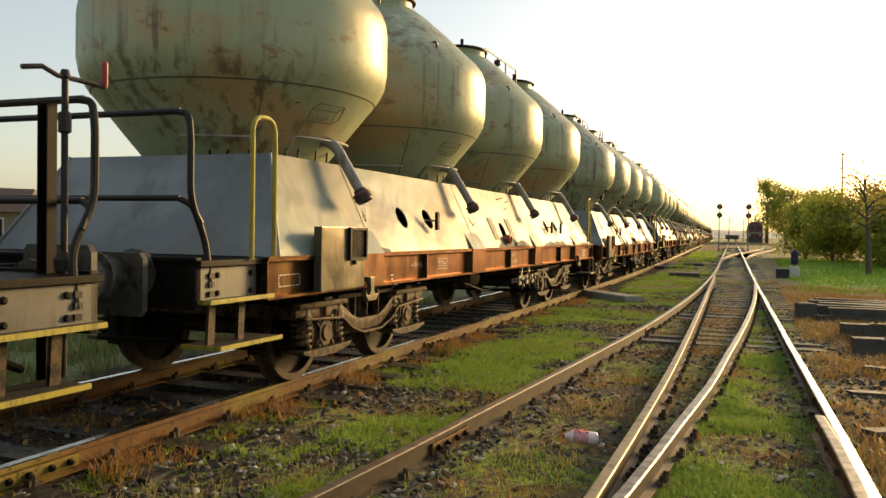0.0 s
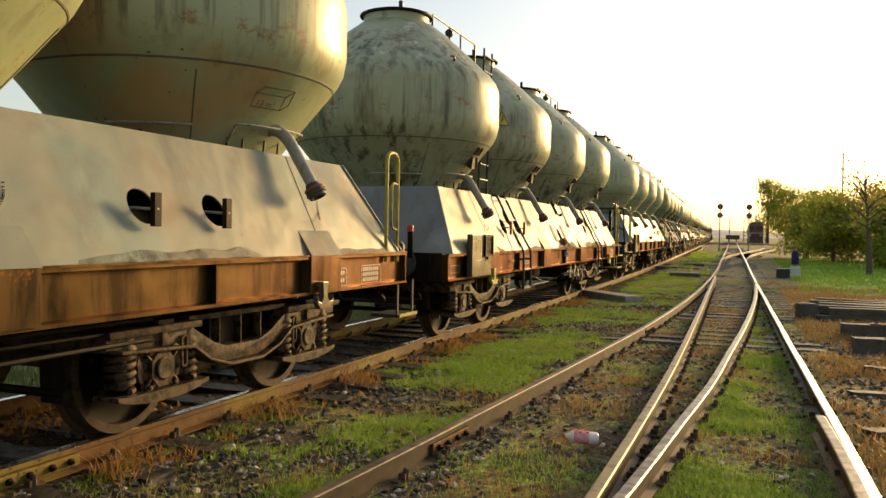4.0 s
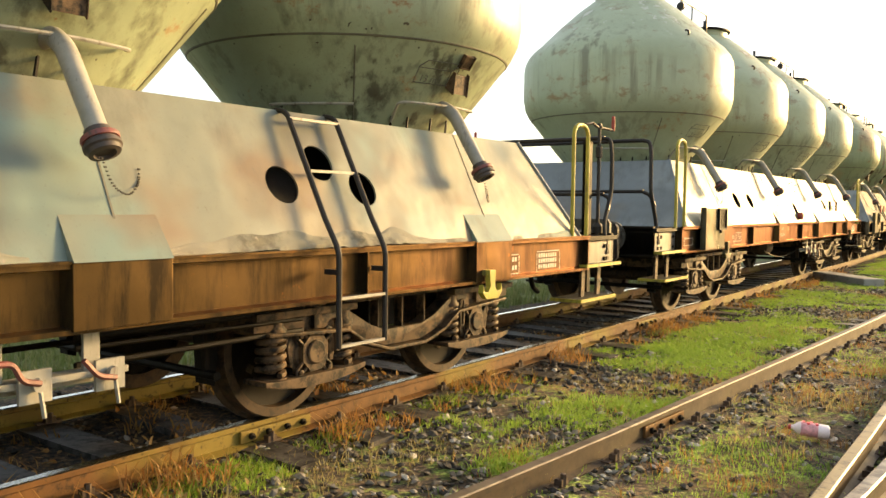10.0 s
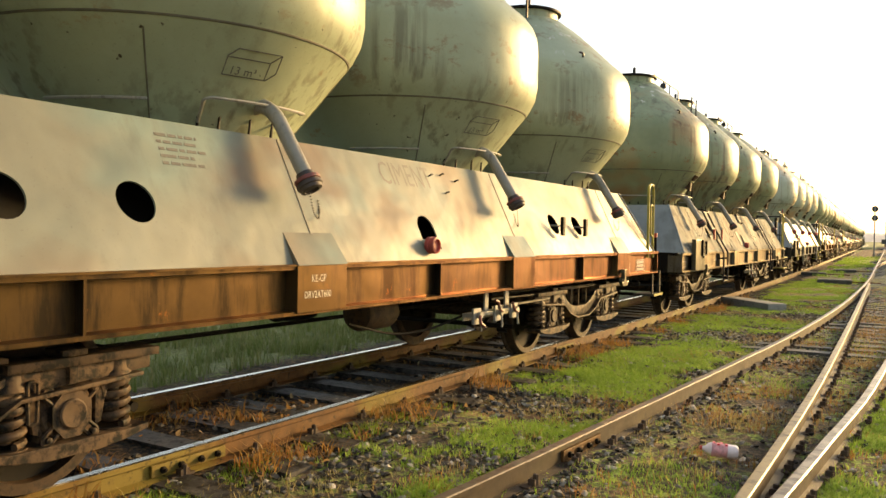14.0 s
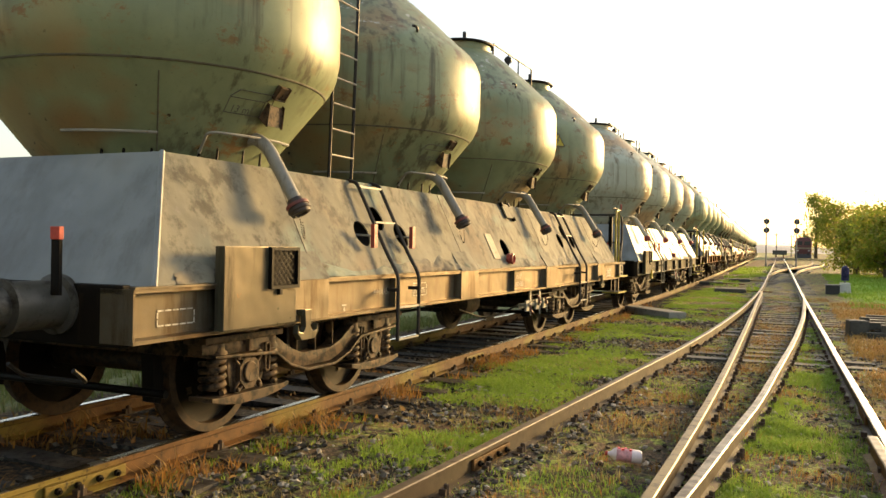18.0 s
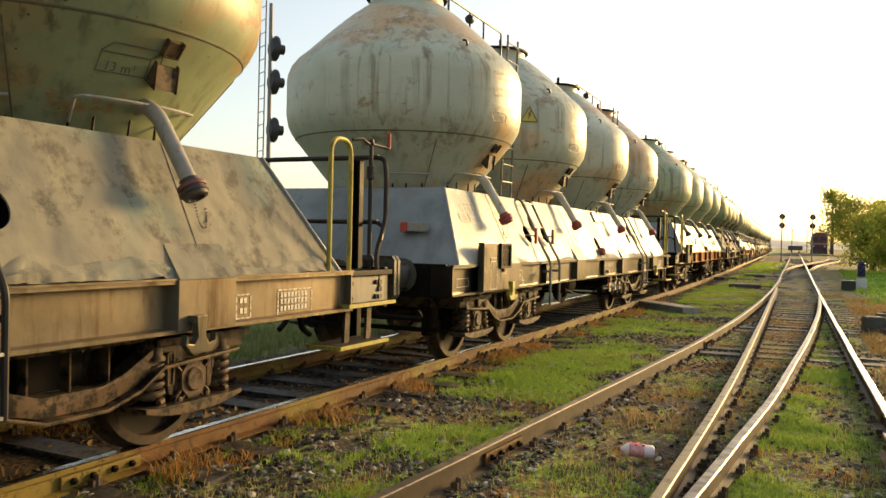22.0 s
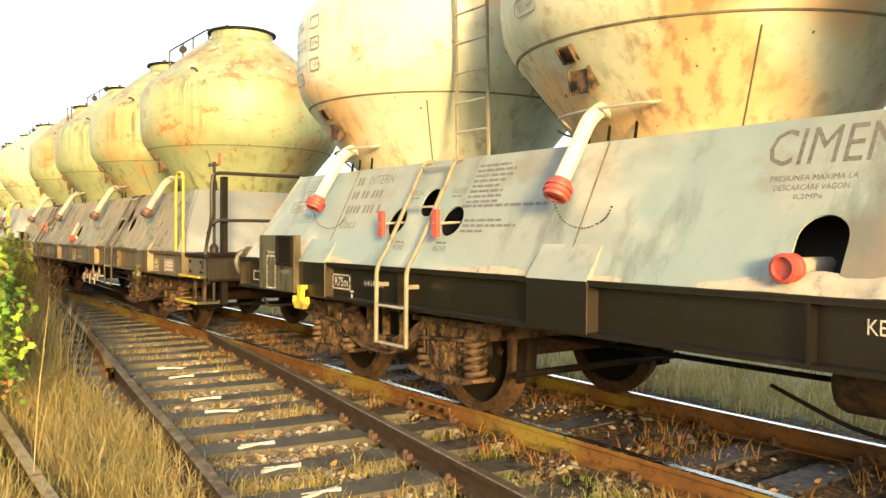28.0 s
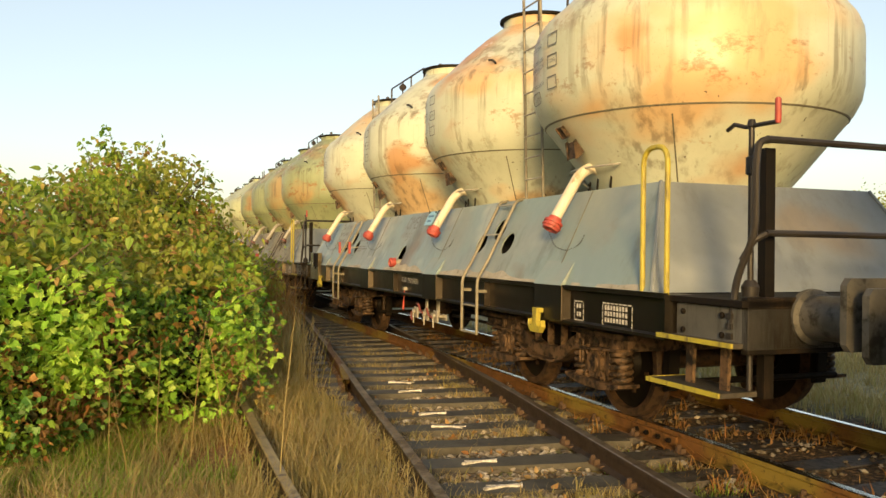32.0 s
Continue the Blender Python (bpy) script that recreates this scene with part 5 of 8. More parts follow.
def holder_net():
    g = Geo()
    for i in range(-4, 7):
        for d in (1, -1):
            a = [-5.128 + i * 0.05, 1.085, -5.128 + i * 0.05 + 0.22, 1.305]
            k0, k1 = max(0, (-5.125 - a[0]) / 0.22), min(1, (-4.855 - a[0]) / 0.22)
            if k1 > k0:
                p = [(1.514, a[0] + 0.22 * k, a[1] + 0.22 * k if d > 0 else a[3] - 0.22 * k) for k in (k0, k1)]
                g.tube(p, 0.0025, 4)
    return g


def make_wagon(name, label, v):
    wagon = thing("cement_wagon", label, "wagon", "cement wagons of the train")
    sill = cached(("sill", v["sill"]), lambda: sill_mesh(v["sill"]))
    part("side_sill", sill, wagon, "long channel side sill")
    part("side_sill", sill, wagon, "long channel side sill", pose(0, 0, 0, 0, 0, 180))
    part("underframe", cached("under", lambda: Geo().box((-1.36, -BODY, 1.07), (1.36, BODY, 1.098)).box((-0.35, -BODY, 0.80), (0.35, BODY, 1.07)).box((-1.2, -4.3, 0.84), (1.2, -3.7, 1.07)).box((-1.2, 3.7, 0.84), (1.2, 4.3, 1.07)).mesh("underframe", "frame", 0)), wagon)
    # hood
    holes = v["holes"]
    me = cached(("hoodplate", v["hood"], str(holes)), lambda: hood_plate(("plate", str(holes)), holes, v["arch"]).mesh("hood_side", v["hood"], 30))
    part("hood_side", me, wagon, v["hood_label"])
    part("hood_side", me, wagon, v["hood_label"], pose(0, 0, 0, 0, 0, 180))

    def end_geo():
        g = Geo()
        g.add([(-HOOD_X0, 6.08, HOOD_Z0), (HOOD_X0, 6.08, HOOD_Z0), (HOOD_X1, 5.62, HOOD_Z1), (-HOOD_X1, 5.62, HOOD_Z1), (-HOOD_X0, 6.06, HOOD_Z0), (HOOD_X0, 6.06, HOOD_Z0), (HOOD_X1, 5.60, HOOD_Z1), (-HOOD_X1, 5.60, HOOD_Z1)],
              [(0, 1, 2, 3), (7, 6, 5, 4), (0, 4, 5, 1), (1, 5, 6, 2), (2, 6, 7, 3), (3, 7, 4, 0)])
        for s in (-1, 1):
            g.tube([(s * HOOD_X0, 6.08, HOOD_Z0), (s * HOOD_X1, 5.62, HOOD_Z1)], 0.018, 6)
        return g
    for r in (0, 180):
        part("hood_end", cached("hoodend", lambda: end_geo().mesh("hood_end", "hood_end", 30)), wagon, "sloping end plate", pose(0, 0, 0, 0, 0, r))
    # block added behind the openings; its black colour stands for shade
    part("hood_lining", cached("shade_fill", lambda: Geo().prism([(-1.18, 1.12), (1.18, 1.12), (0.62, 1.90), (-0.62, 1.90)], -5.4, 5.4, "y").mesh("hood_lining", "dark", 0)), wagon, "added black block standing for the shade inside the hood")
    part("hood_top", cached(("hoodtop", v["hood"]), lambda: Geo().box((-HOOD_X1, -5.62, HOOD_Z1 - 0.012), (HOOD_X1, 5.62, HOOD_Z1)).mesh("hood_top", v["hood"], 0)), wagon)
    part("hood_edge", cached(("hoodedge", v["sill"]), lambda: Geo().box((HOOD_X0 - 0.01, -BODY, 1.10), (HOOD_X0 + 0.03, BODY, 1.112)).box((-HOOD_X0 - 0.03, -BODY, 1.10), (-HOOD_X0 + 0.01, BODY, 1.112)).mesh("hood_edge", v["sill"], 0)), wagon)

    def gusset_geo():
        g = Geo()
        g.add([(1.40, -0.245, 1.10), (1.40, 0.245, 1.10), (1.462, 0.245, 1.105), (1.462, -0.245, 1.105), (1.325, -0.24, 1.305), (1.325, 0.24, 1.305)], [(3, 2, 5, 4), (0, 3, 4), (1, 5, 2), (0, 1, 2, 3), (0, 4, 5, 1)])
        return g
    for u in TANKS:
        for s in (0, 180):
            q = pose(0, u + 0.02, 0, 0, 0, s)
            part("gusset", cached(("gusset", v["hood"]), lambda: gusset_geo().mesh("gusset", v["hood"], 0)), wagon, "sloping sheet-metal gusset", q)
            part("sill_box", cached(("sillbox", v["sill"]), lambda: Geo().prism([(1.37, -0.262), (1.37, 0.262), (1.452, 0.245), (1.452, -0.245)], SILL_Z0 + 0.012, SILL_Z1 + 0.004, "z").mesh("sill_box", v["sill"], 0, 0.004)), wagon, "", q)
    # welded seams between the hood's sheets
    for u in (-4.45, -1.49, 1.57, 4.64):
        part("hood_seam", cached("seam", lambda: Geo().box((-0.005, 0.012, -0.002), (0.005, 0.895, 0.004)).mesh("hood_seam", "weld", 0)), wagon, at=slope_at(u, HOOD_Z0))
    # card panel at the leading corners
    for r in (0, 180):
        q = pose(0, 0, 0, 0, 0, r)
        panel = part("card_panel", cached(("panel", v["panel"]), lambda: Geo().box((1.43, -5.59, 0.82), (1.50, -4.825, 1.338)).mesh("card_panel", v["panel"], 0, 0.006)), wagon, "flat sheet panel beside the card holder", q)

        frame = part("card_holder", cached("holder", lambda: holder_frame().mesh("card_holder", "frame", 0)), panel, "dark framed card holder")
        part("wire_net", cached("net", lambda: holder_net().mesh("wire_net", "frame", 0)), frame)
        part("latch", cached("latch", lambda: Geo().box((1.50, -5.05, 1.02), (1.525, -5.02, 1.058)).mesh("latch", "frame", 0, 0.004)), frame)
        hook = cached(("hook", v["hook"]), lambda: Geo().box((1.40, -0.05, 0.86), (1.50, 0.05, 0.90)).prism([(-0.045, 0.90), (0.045, 0.90), (0.03, 0.78), (0.06, 0.74), (0.11, 0.75), (0.12, 0.80), (0.13, 0.74), (0.08, 0.69), (-0.08, 0.69), (-0.13, 0.74), (-0.12, 0.80), (-0.11, 0.75), (-0.06, 0.74), (-0.03, 0.78)][::-1], 1.47, 1.515, "x").mesh("tow_hook", v["hook"], 0, 0.004))
        part("tow_hook", hook, wagon, "double tow hook under the sill", q @ pose(0, -4.69, 0))
        part("tow_hook", hook, wagon, "double tow hook under the sill", q @ pose(0, 4.49, 0))
    # side ladders over the hood
    if v["ladder"]:
        def ladder_geo():
            g = Geo()
            for w in (-0.203, 0.203):
                a = slope_at(w, 1.88, 0.06).translation
                b = slope_at(w, 1.26, 0.075).translation
                g.tube(rounded([slope_at(w, 1.93, -0.02).translation, a, b, (1.53, w, 1.10), (1.53, w, 0.545)], 0.06), 0.017, 8)
                g.cbox((1.48, w, 0.98), (0.10, 0.03, 0.03))
            return g
        rung = cached("rung", lambda: Geo().box((-0.012, -0.21, -0.008), (0.012, 0.21, 0.008)).mesh("rung", "hose", 0))
        for c in (-3.14, 3.04):
            for r in (0, 180):
                q = pose(0, c, 0, 0, 0, r)
                l = part("ladder", cached(("ladder", v["rail"]), lambda: ladder_geo().mesh("ladder", v["rail"])), wagon, "bent tube ladder over the sloping side", q)
                for z in (1.84, 1.53):
                    part("rung", rung, l, at=pose(*slope_at(0, z, 0.065).translation))
                for z in (0.83, 0.555):
                    part("rung", rung, l, at=(1.53, 0, z))
    # outlet in the arch, valve handles
    def outlet():
        return Geo().lathe([(0.047, 1.05), (0.047, 1.37), (0.056, 1.37), (0.056, 1.40)], 18, 0, "x", (0, 0, 1.21))
    for r in (0, 180):
        q = pose(0, 0, 0, 0, 0, r) @ pose(0, v["arch"][0] - 0.09, 0.012)
        o = part("outlet_stub", cached("stub", lambda: outlet().mesh("outlet_stub", "hose")), wagon, "short filling pipe through the arch", q)
        part("outlet_cap", cached("ocap", lambda: Geo().lathe([(0.060, 1.375), (0.067, 1.38), (0.067, 1.405), (0.060, 1.41), (0.060, 1.425), (0.068, 1.43), (0.065, 1.455), (0.050, 1.46), (0.044, 1.44), (0.0, 1.44)], 18, 0, "x", (0, 0, 1.21)).mesh("outlet_cap", "cap_red")), o, "round red screw cap")
    stem = cached("valvestem", lambda: Geo().tube([(1.00, 0.0, 0.02), (1.40, 0.0, 0.0)], 0.010, 6).mesh("valve_stem", "hose"))
    handle = cached(("valve", v["valve"]), lambda: Geo().box((1.385, -0.030, -0.10), (1.40, 0.030, 0.10)).box((1.365, -0.030, -0.10), (1.385, -0.020, 0.10)).box((1.365, 0.020, -0.10), (1.385, 0.030, 0.10)).mesh("valve_handle", v["valve"], 0, 0.003))
    for k in v["handles"]:
        vs = part("valve_stem", stem, wagon, "", (0, holes[k][0] - 0.02, holes[k][1] - 0.02))
        part("valve_handle", handle, vs, v["valve_label"])
    for cu in v["cards"]:
        part("paper_card", cached("card", lambda: Geo().prism([(-0.105, 0.165), (0.10, 0.165), (0.105, -0.165), (-0.10, -0.165)], 0.0, 0.006, "z").mesh("paper_card", "card", 0)), wagon, "weathered pale data card", slope_at(cu, 1.365, 0.004))
    if v["hatch"] and v["text"] < 3:
        h = part("hatch_plate", cached(("hatch", v["hood"]), lambda: Geo().box((-0.14, -0.10, 0.02), (0.14, 0.10, 0.035)).mesh("hatch_plate", v["hood"], 0, 0.004)), wagon, "small hinged plate on the hood", slope_at(0.61, 1.82, 0.004))
        for hx, hy in ((-0.13, 0.095), (0.13, 0.095), (0.14, -0.11)):
            part("hinge", cached("hinge", lambda: Geo().cbox((0, 0, 0.024), (0.04, 0.05, 0.048)).mesh("hinge", "frame", 0, 0.004)), h, at=(hx, hy, 0))
    if v["pegs"]:
        for pu, pz in ((0.35, 1.80), (0.55, 1.82), (0.78, 1.78), (0.52, 1.66)):
            part("peg", cached("peg", lambda: Geo().tube([(0, 0, 0), (0, 0.0, 0.03), (0.02, 0, 0.034)], 0.007, 6).mesh("peg", "frame")), wagon, "", slope_at(pu, pz))
    if v["crust"]:
        part("cement_ledge", cached(("ledge", v["crust"], v["crust_mat"]), lambda: ledge_mesh(v["crust"], v["crust_mat"])), wagon, "hardened cement spilled along the ledge", pose(0, 0, 0))
    # brake rigging under the middle
    part("air_reservoir", cached("reservoir", lambda: Geo().lathe([(0.0, -0.25), (0.09, -0.24), (0.14, -0.21), (0.15, -0.18), (0.15, 0.18), (0.14, 0.21), (0.09, 0.24), (0.0, 0.25)], 20, 0, "y", (0.75, 0.02, 0.65)).mesh("air_reservoir", "wheel")), wagon, "dark air reservoir cylinder")
    part("brake_cylinder", cached("bcyl", lambda: Geo().lathe([(0.0, -0.25), (0.16, -0.25), (0.17, 0.2), (0.10, 0.28), (0.03, 0.30), (0.03, 0.7), (0.0, 0.7)], 18, 0, "y", (-0.25, 0.2, 0.66)).mesh("brake_cylinder", "frame")), wagon)
    part("brake_rigging", cached("rods", lambda: Geo().tube([(0.2, -3.2, 0.55), (0.2, 3.2, 0.55)], 0.018, 6).tube(rounded([(0.9, -0.5, 0.60), (1.0, 0.0, 0.47), (1.1, 0.4, 0.49), (1.2, 0.9, 0.60)], 0.3), 0.011, 6).tube([(1.12, 1.5, 0.73), (1.12, 2.95, 0.73)], 0.017, 6).tube([(1.12, 1.5, 0.68), (1.12, 2.95, 0.67)], 0.014, 6).tube([(1.12, 1.5, 0.60), (1.12, 2.95, 0.60)], 0.017, 6).mesh("brake_rigging", "frame")), wagon, "thin dark brake rods and hose")
    for r in (0, 180):
        q = pose(0, 1.17, 0, 0, 0, r)
        unit = part("brake_setting_unit", cached("bunit", lambda: Geo().box((1.24, -0.46, 0.585), (1.345, 0.46, 0.615)).box((1.24, -0.46, 0.545), (1.252, 0.46, 0.585)).box((1.29, -0.16, 0.60), (1.31, -0.09, 0.82)).box((1.29, 0.26, 0.60), (1.31, 0.34, 0.82)).mesh("brake_setting_unit", "hose", 0, 0.004)), wagon, "grey brake changeover unit below the sill", q)
        for yy in (-0.40, 0.02, 0.36):
            part("changeover_plate", cached("cplate", lambda: Geo().box((1.34, -0.07, 0.52), (1.36, 0.07, 0.66)).tube([(1.37, 0.0, 0.60), (1.40, 0.0, 0.60)], 0.03, 8).tube([(1.39, 0.0, 0.60), (1.39, 0.02, 0.46)], 0.010, 6).mesh("changeover_plate", "hose", 0)), unit, "pale plate with a lever", (0, yy, 0))
        for key, pts in (("low", [(1.40, -0.42, 0.60), (1.41, -0.44, 0.54), (1.415, -0.36, 0.50)]), ("mid", [(1.40, 0.02, 0.61), (1.41, -0.06, 0.63), (1.415, -0.10, 0.71), (1.415, -0.16, 0.715)]), ("end", [(1.40, 0.36, 0.58), (1.41, 0.27, 0.60), (1.415, 0.20, 0.68)])):
            part("lever_handle", cached(("lhandle", key), lambda: Geo().tube(rounded(pts, 0.03), 0.014, 6).mesh("lever_handle", "cap_ring")), unit, "bent faded red lever handle")
    for c in (-3.95, 3.95):
        make_bogie(wagon, c)
    for e in (-1, 1):
        is_platform = e in v["platform"]
        reach = REACH if is_platform else 0.0
        m = pose(0, 0, 0, 0, 0, 0 if e > 0 else 180)

        def buffer_geo(reach):
            y = BODY + reach
            return Geo().lathe([(0.17, y - 0.02), (0.17, y + 0.02), (0.135, y + 0.03), (0.135, y + 0.33), (0.155, y + 0.34), (0.155, y + 0.36), (0.115, y + 0.37), (0.115, y + 0.60)], 22, 0, "y", (0, 0, 1.0)).prism([(-0.26, 0.84), (-0.23, 0.80), (0.23, 0.80), (0.26, 0.84), (0.26, 1.16), (0.23, 1.20), (-0.23, 1.20), (-0.26, 1.16)], y + 0.60, y + 0.645, "y")
        for s in (-1, 1):
            part("buffer", cached(("buffer", reach), lambda: buffer_geo(reach).mesh("buffer", "buffer", 35)), wagon, "greasy black sleeve buffer", m @ pose(s * 0.875, 0, 0))
        part("headstock", cached(("headstock", reach), lambda: Geo().box((-1.36, BODY + reach - 0.06, 0.78), (1.36, BODY + reach, 1.12)).mesh("headstock", "frame", 0, 0.01)), wagon, at=m)
        part("coupling", cached(("coupling", reach), lambda: Geo().box((-0.05, BODY + reach, 0.95), (0.05, BODY + reach + 0.35, 1.05)).tube([(0, BODY + reach + 0.28, 0.98), (0, BODY + reach + 0.5, 0.86), (0, BODY + reach + 0.64, 0.9)], 0.035, 8).tube(rounded([(0.3, BODY + reach, 0.86), (0.3, BODY + reach + 0.2, 0.75), (0.28, BODY + reach + 0.3, 0.5), (0.24, BODY + reach + 0.5, 0.42)], 0.12), 0.028, 8).mesh("coupling", "frame")), wagon, "greasy screw coupling and brake hose", m)
        (platform_end if is_platform else plain_end)(wagon, e, v)
    for k, u in enumerate(TANKS):
        make_tank(wagon, u, v, k)
    for shift in ((0, 6.17) if v["text"] == 3 else (0,)) if v["tank_ladder"] else ():
        tl = part("tank_ladder", cached(("tladder", v["rail"]), lambda: Geo().tube([(0.80, -3.315, 1.90), (0.86, -3.315, 4.1)], 0.016, 6).tube([(0.80, -2.925, 1.90), (0.86, -2.925, 4.1)], 0.016, 6).mesh("tank_ladder", v["rail"])), wagon, "thin steel ladder between the tanks", at=(0, shift, 0))
        for i in range(9):
            part("rung", cached("trung", lambda: Geo().tube([(0.82, -3.315, 0), (0.82, -2.925, 0)], 0.010, 6).mesh("rung", "hose")), tl, at=(0.012 * i / 2, 0, 2.16 + i * 0.23))
    # walkway rails on the roof line
    part("roof_rail", cached("roofrail", lambda: roof_rail().mesh("roof_rail", "black_pipe")), wagon, "thin rails, valves and eyes along the tank tops")
    add_marks(wagon, v)
    return wagon


def ledge_mesh(amount, mat):
    """A lumpy strip of cement on the hood's lower edge, thin or absent where little was spilled."""
    n, m, g, vs = 420, 7, Geo(), []
    for i in range(n):
        u = -5.9 + 11.8 * i / (n - 1)
        k = max(0.0, min(1.0, 0.5 + 1.3 * noise.noise((u * 0.7, amount, 3.0)) + 0.3 * noise.noise((u * 2.5, 1.0, amount)) - 0.75 + amount))
        w = 0.03 + (0.14 if mat == "hood_crust" else 0.10) * k * (1 + 0.6 * noise.noise((u * 5, 2.0, amount)))
        for j in range(m):
            b = j / (m - 1)
            lump = 0.5 + 0.8 * noise.noise((u * 7, b * 2, amount)) + 0.6 * noise.noise((u * 19, b * 5, 7.0))
            lift = k * (1 - b ** 1.5) * (0.05 if mat == "hood_crust" else 0.022) * max(0.1, lump) - (0.006 if k < 0.05 or j == m - 1 else 0.0)
            q = slope_at(u, HOOD_Z0 + 0.004 + b * w * 0.8, lift).translation
            vs.append(tuple(q))
    g.add(vs, [(i * m + j, (i + 1) * m + j, (i + 1) * m + j + 1, i * m + j + 1) for i in range(n - 1) for j in range(m - 1)])
    return g.mesh("cement_ledge", mat, 60)


def roof_rail():
    g = Geo()
    for c in (-3.06, 3.06):
        g.tube(rounded([(0.30, c - 0.95, 4.10), (0.30, c - 0.95, 4.46), (0.30, c + 0.95, 4.46), (0.30, c + 0.95, 4.10)], 0.03), 0.016, 6)
        g.tube(rounded([(0.30, c - 0.25, 3.6), (0.30, c - 0.25, 4.46)], 0.03), 0.014, 6)
        g.lathe([(0.0, -0.03), (0.06, -0.03), (0.06, 0.03), (0.0, 0.03)], 10, 0, "y", (0.30, c - 0.25, 4.36))
        g.tube(rounded([(0.30, c + 0.25, 3.6), (0.30, c + 0.25, 4.46)], 0.03), 0.014, 6)
    for u in TANKS:
        g.tube([(0.15, u - 0.2, 4.3), (0.15, u - 0.2, 4.46)], 0.03, 6)
    g.box((-0.12, -4.4, 4.05), (0.22, 4.4, 4.075))
    return g


def bars(wagon, u, z, widths, h, gap, mat):
    """Lines of small text, each broken into words."""
    for i, w in enumerate(widths):
        def words():
            r, g, a = random.Random(round(w * 1000) + i), Geo(), 0.0
            while a < w:
                k = min(r.uniform(0.03, 0.11), w - a)
                g.box((a, 0, 0), (a + max(0.012, k), h, 0.0015))
                a += k + 0.016
            return g.mesh("text_line", mat, 0)
        part("text_line", cached(("tl", w, h, mat, i), words), wagon, at=slope_at(u, z - i * gap, 0.0006))


def char_bars(wagon, u, z, groups, ink):
    """A line of plain bars, one for each character; groups give the counts between spaces."""
    def make():
        g, a = Geo(), 0.0
        for n in groups:
            for _ in range(n):
                g.box((a, 0, 0), (a + 0.036, 0.075, 0.0012))
                a += 0.060
            a += 0.045
        return g.mesh("text_line", ink, 0)
    part("text_line", cached(("cb", groups, ink), make), wagon, at=slope_at(u, z, 0.0006))


def sill_chars(wagon, u, z, n, w, h):
    def make():
        g = Geo()
        for i in range(n):
            g.box((i * w * 1.55, 0, 0), (i * w * 1.55 + w, h, 0.0012))
        return g.mesh("sill_mark", "white_paint", 0)
    part("sill_mark", cached(("sc", n, w, h), make), wagon, at=Matrix(((0, 0, 1, 1.379), (1, 0, 0, u), (0, 1, 0, z), (0, 0, 0, 1))))


def sill_box_mark(wagon, w, h, u, z):
    m = Matrix(((0, 0, 1, 1.379), (1, 0, 0, u), (0, 1, 0, z), (0, 0, 0, 1)))
    part("sill_frame", cached(("sbm", w, h), lambda: dashed_mark(w, h, 0.009, "white_paint")), wagon, at=m)


def on_slope(wagon, text, mat, w, h, u, z, name="lettering"):
    part(name, fitted(text, mat, w, h), wagon, at=slope_at(u, z, 0.0015))


def on_sill(wagon, text, w, h, u, z, x=1.379):
    part("sill_mark", fitted(text, "white_paint", w, h), wagon, at=Matrix(((0, 0, 1, x), (1, 0, 0, u), (0, 1, 0, z), (0, 0, 0, 1))))


def rounded_mark(w, h, t, mat):
    """A painted box with rounded ends, drawn as a thin line."""
    r = h * 0.45
    pts = []
    for cx, cy, a0 in ((w / 2 - r, h / 2 - r, 0), (-w / 2 + r, h / 2 - r, 90), (-w / 2 + r, -h / 2 + r, 180), (w / 2 - r, -h / 2 + r, 270)):
        pts += [(cx + r * math.cos(radians(a0 + k * 22.5)), cy + r * math.sin(radians(a0 + k * 22.5)), 0.0006) for k in range(5)]
    return Geo().tube(pts + [pts[0]], t * 0.5, 4).mesh("box_mark", mat, 0)


def panel_notes(wagon):
    """Two short loads, a dashed box under its heading and a line below the pocket, all on the side panel."""
    def lay(u, z):
        return Matrix(((0, 0, 1, 1.503), (1, 0, 0, u), (0, 1, 0, z), (0, 0, 0, 1)))
    part("card_mark", fitted("S 16", "white_paint", 0.15, 0.040), wagon, at=lay(-5.575, 1.235))
    part("card_mark", fitted("S 17", "white_paint", 0.15, 0.048), wagon, at=lay(-5.575, 1.085))
    part("card_mark", fitted("INSEMNARI", "white_paint", 0.165, 0.026), wagon, at=lay(-5.42, 1.298))
    part("card_frame", cached("notesframe", lambda: dashed_mark(0.185, 0.262, 0.010, "white_paint")), wagon, at=lay(-5.341, 1.151))
    part("card_mark", fitted("PTR. ETICHETE", "white_paint", 0.22, 0.026), wagon, at=lay(-5.145, 1.005))


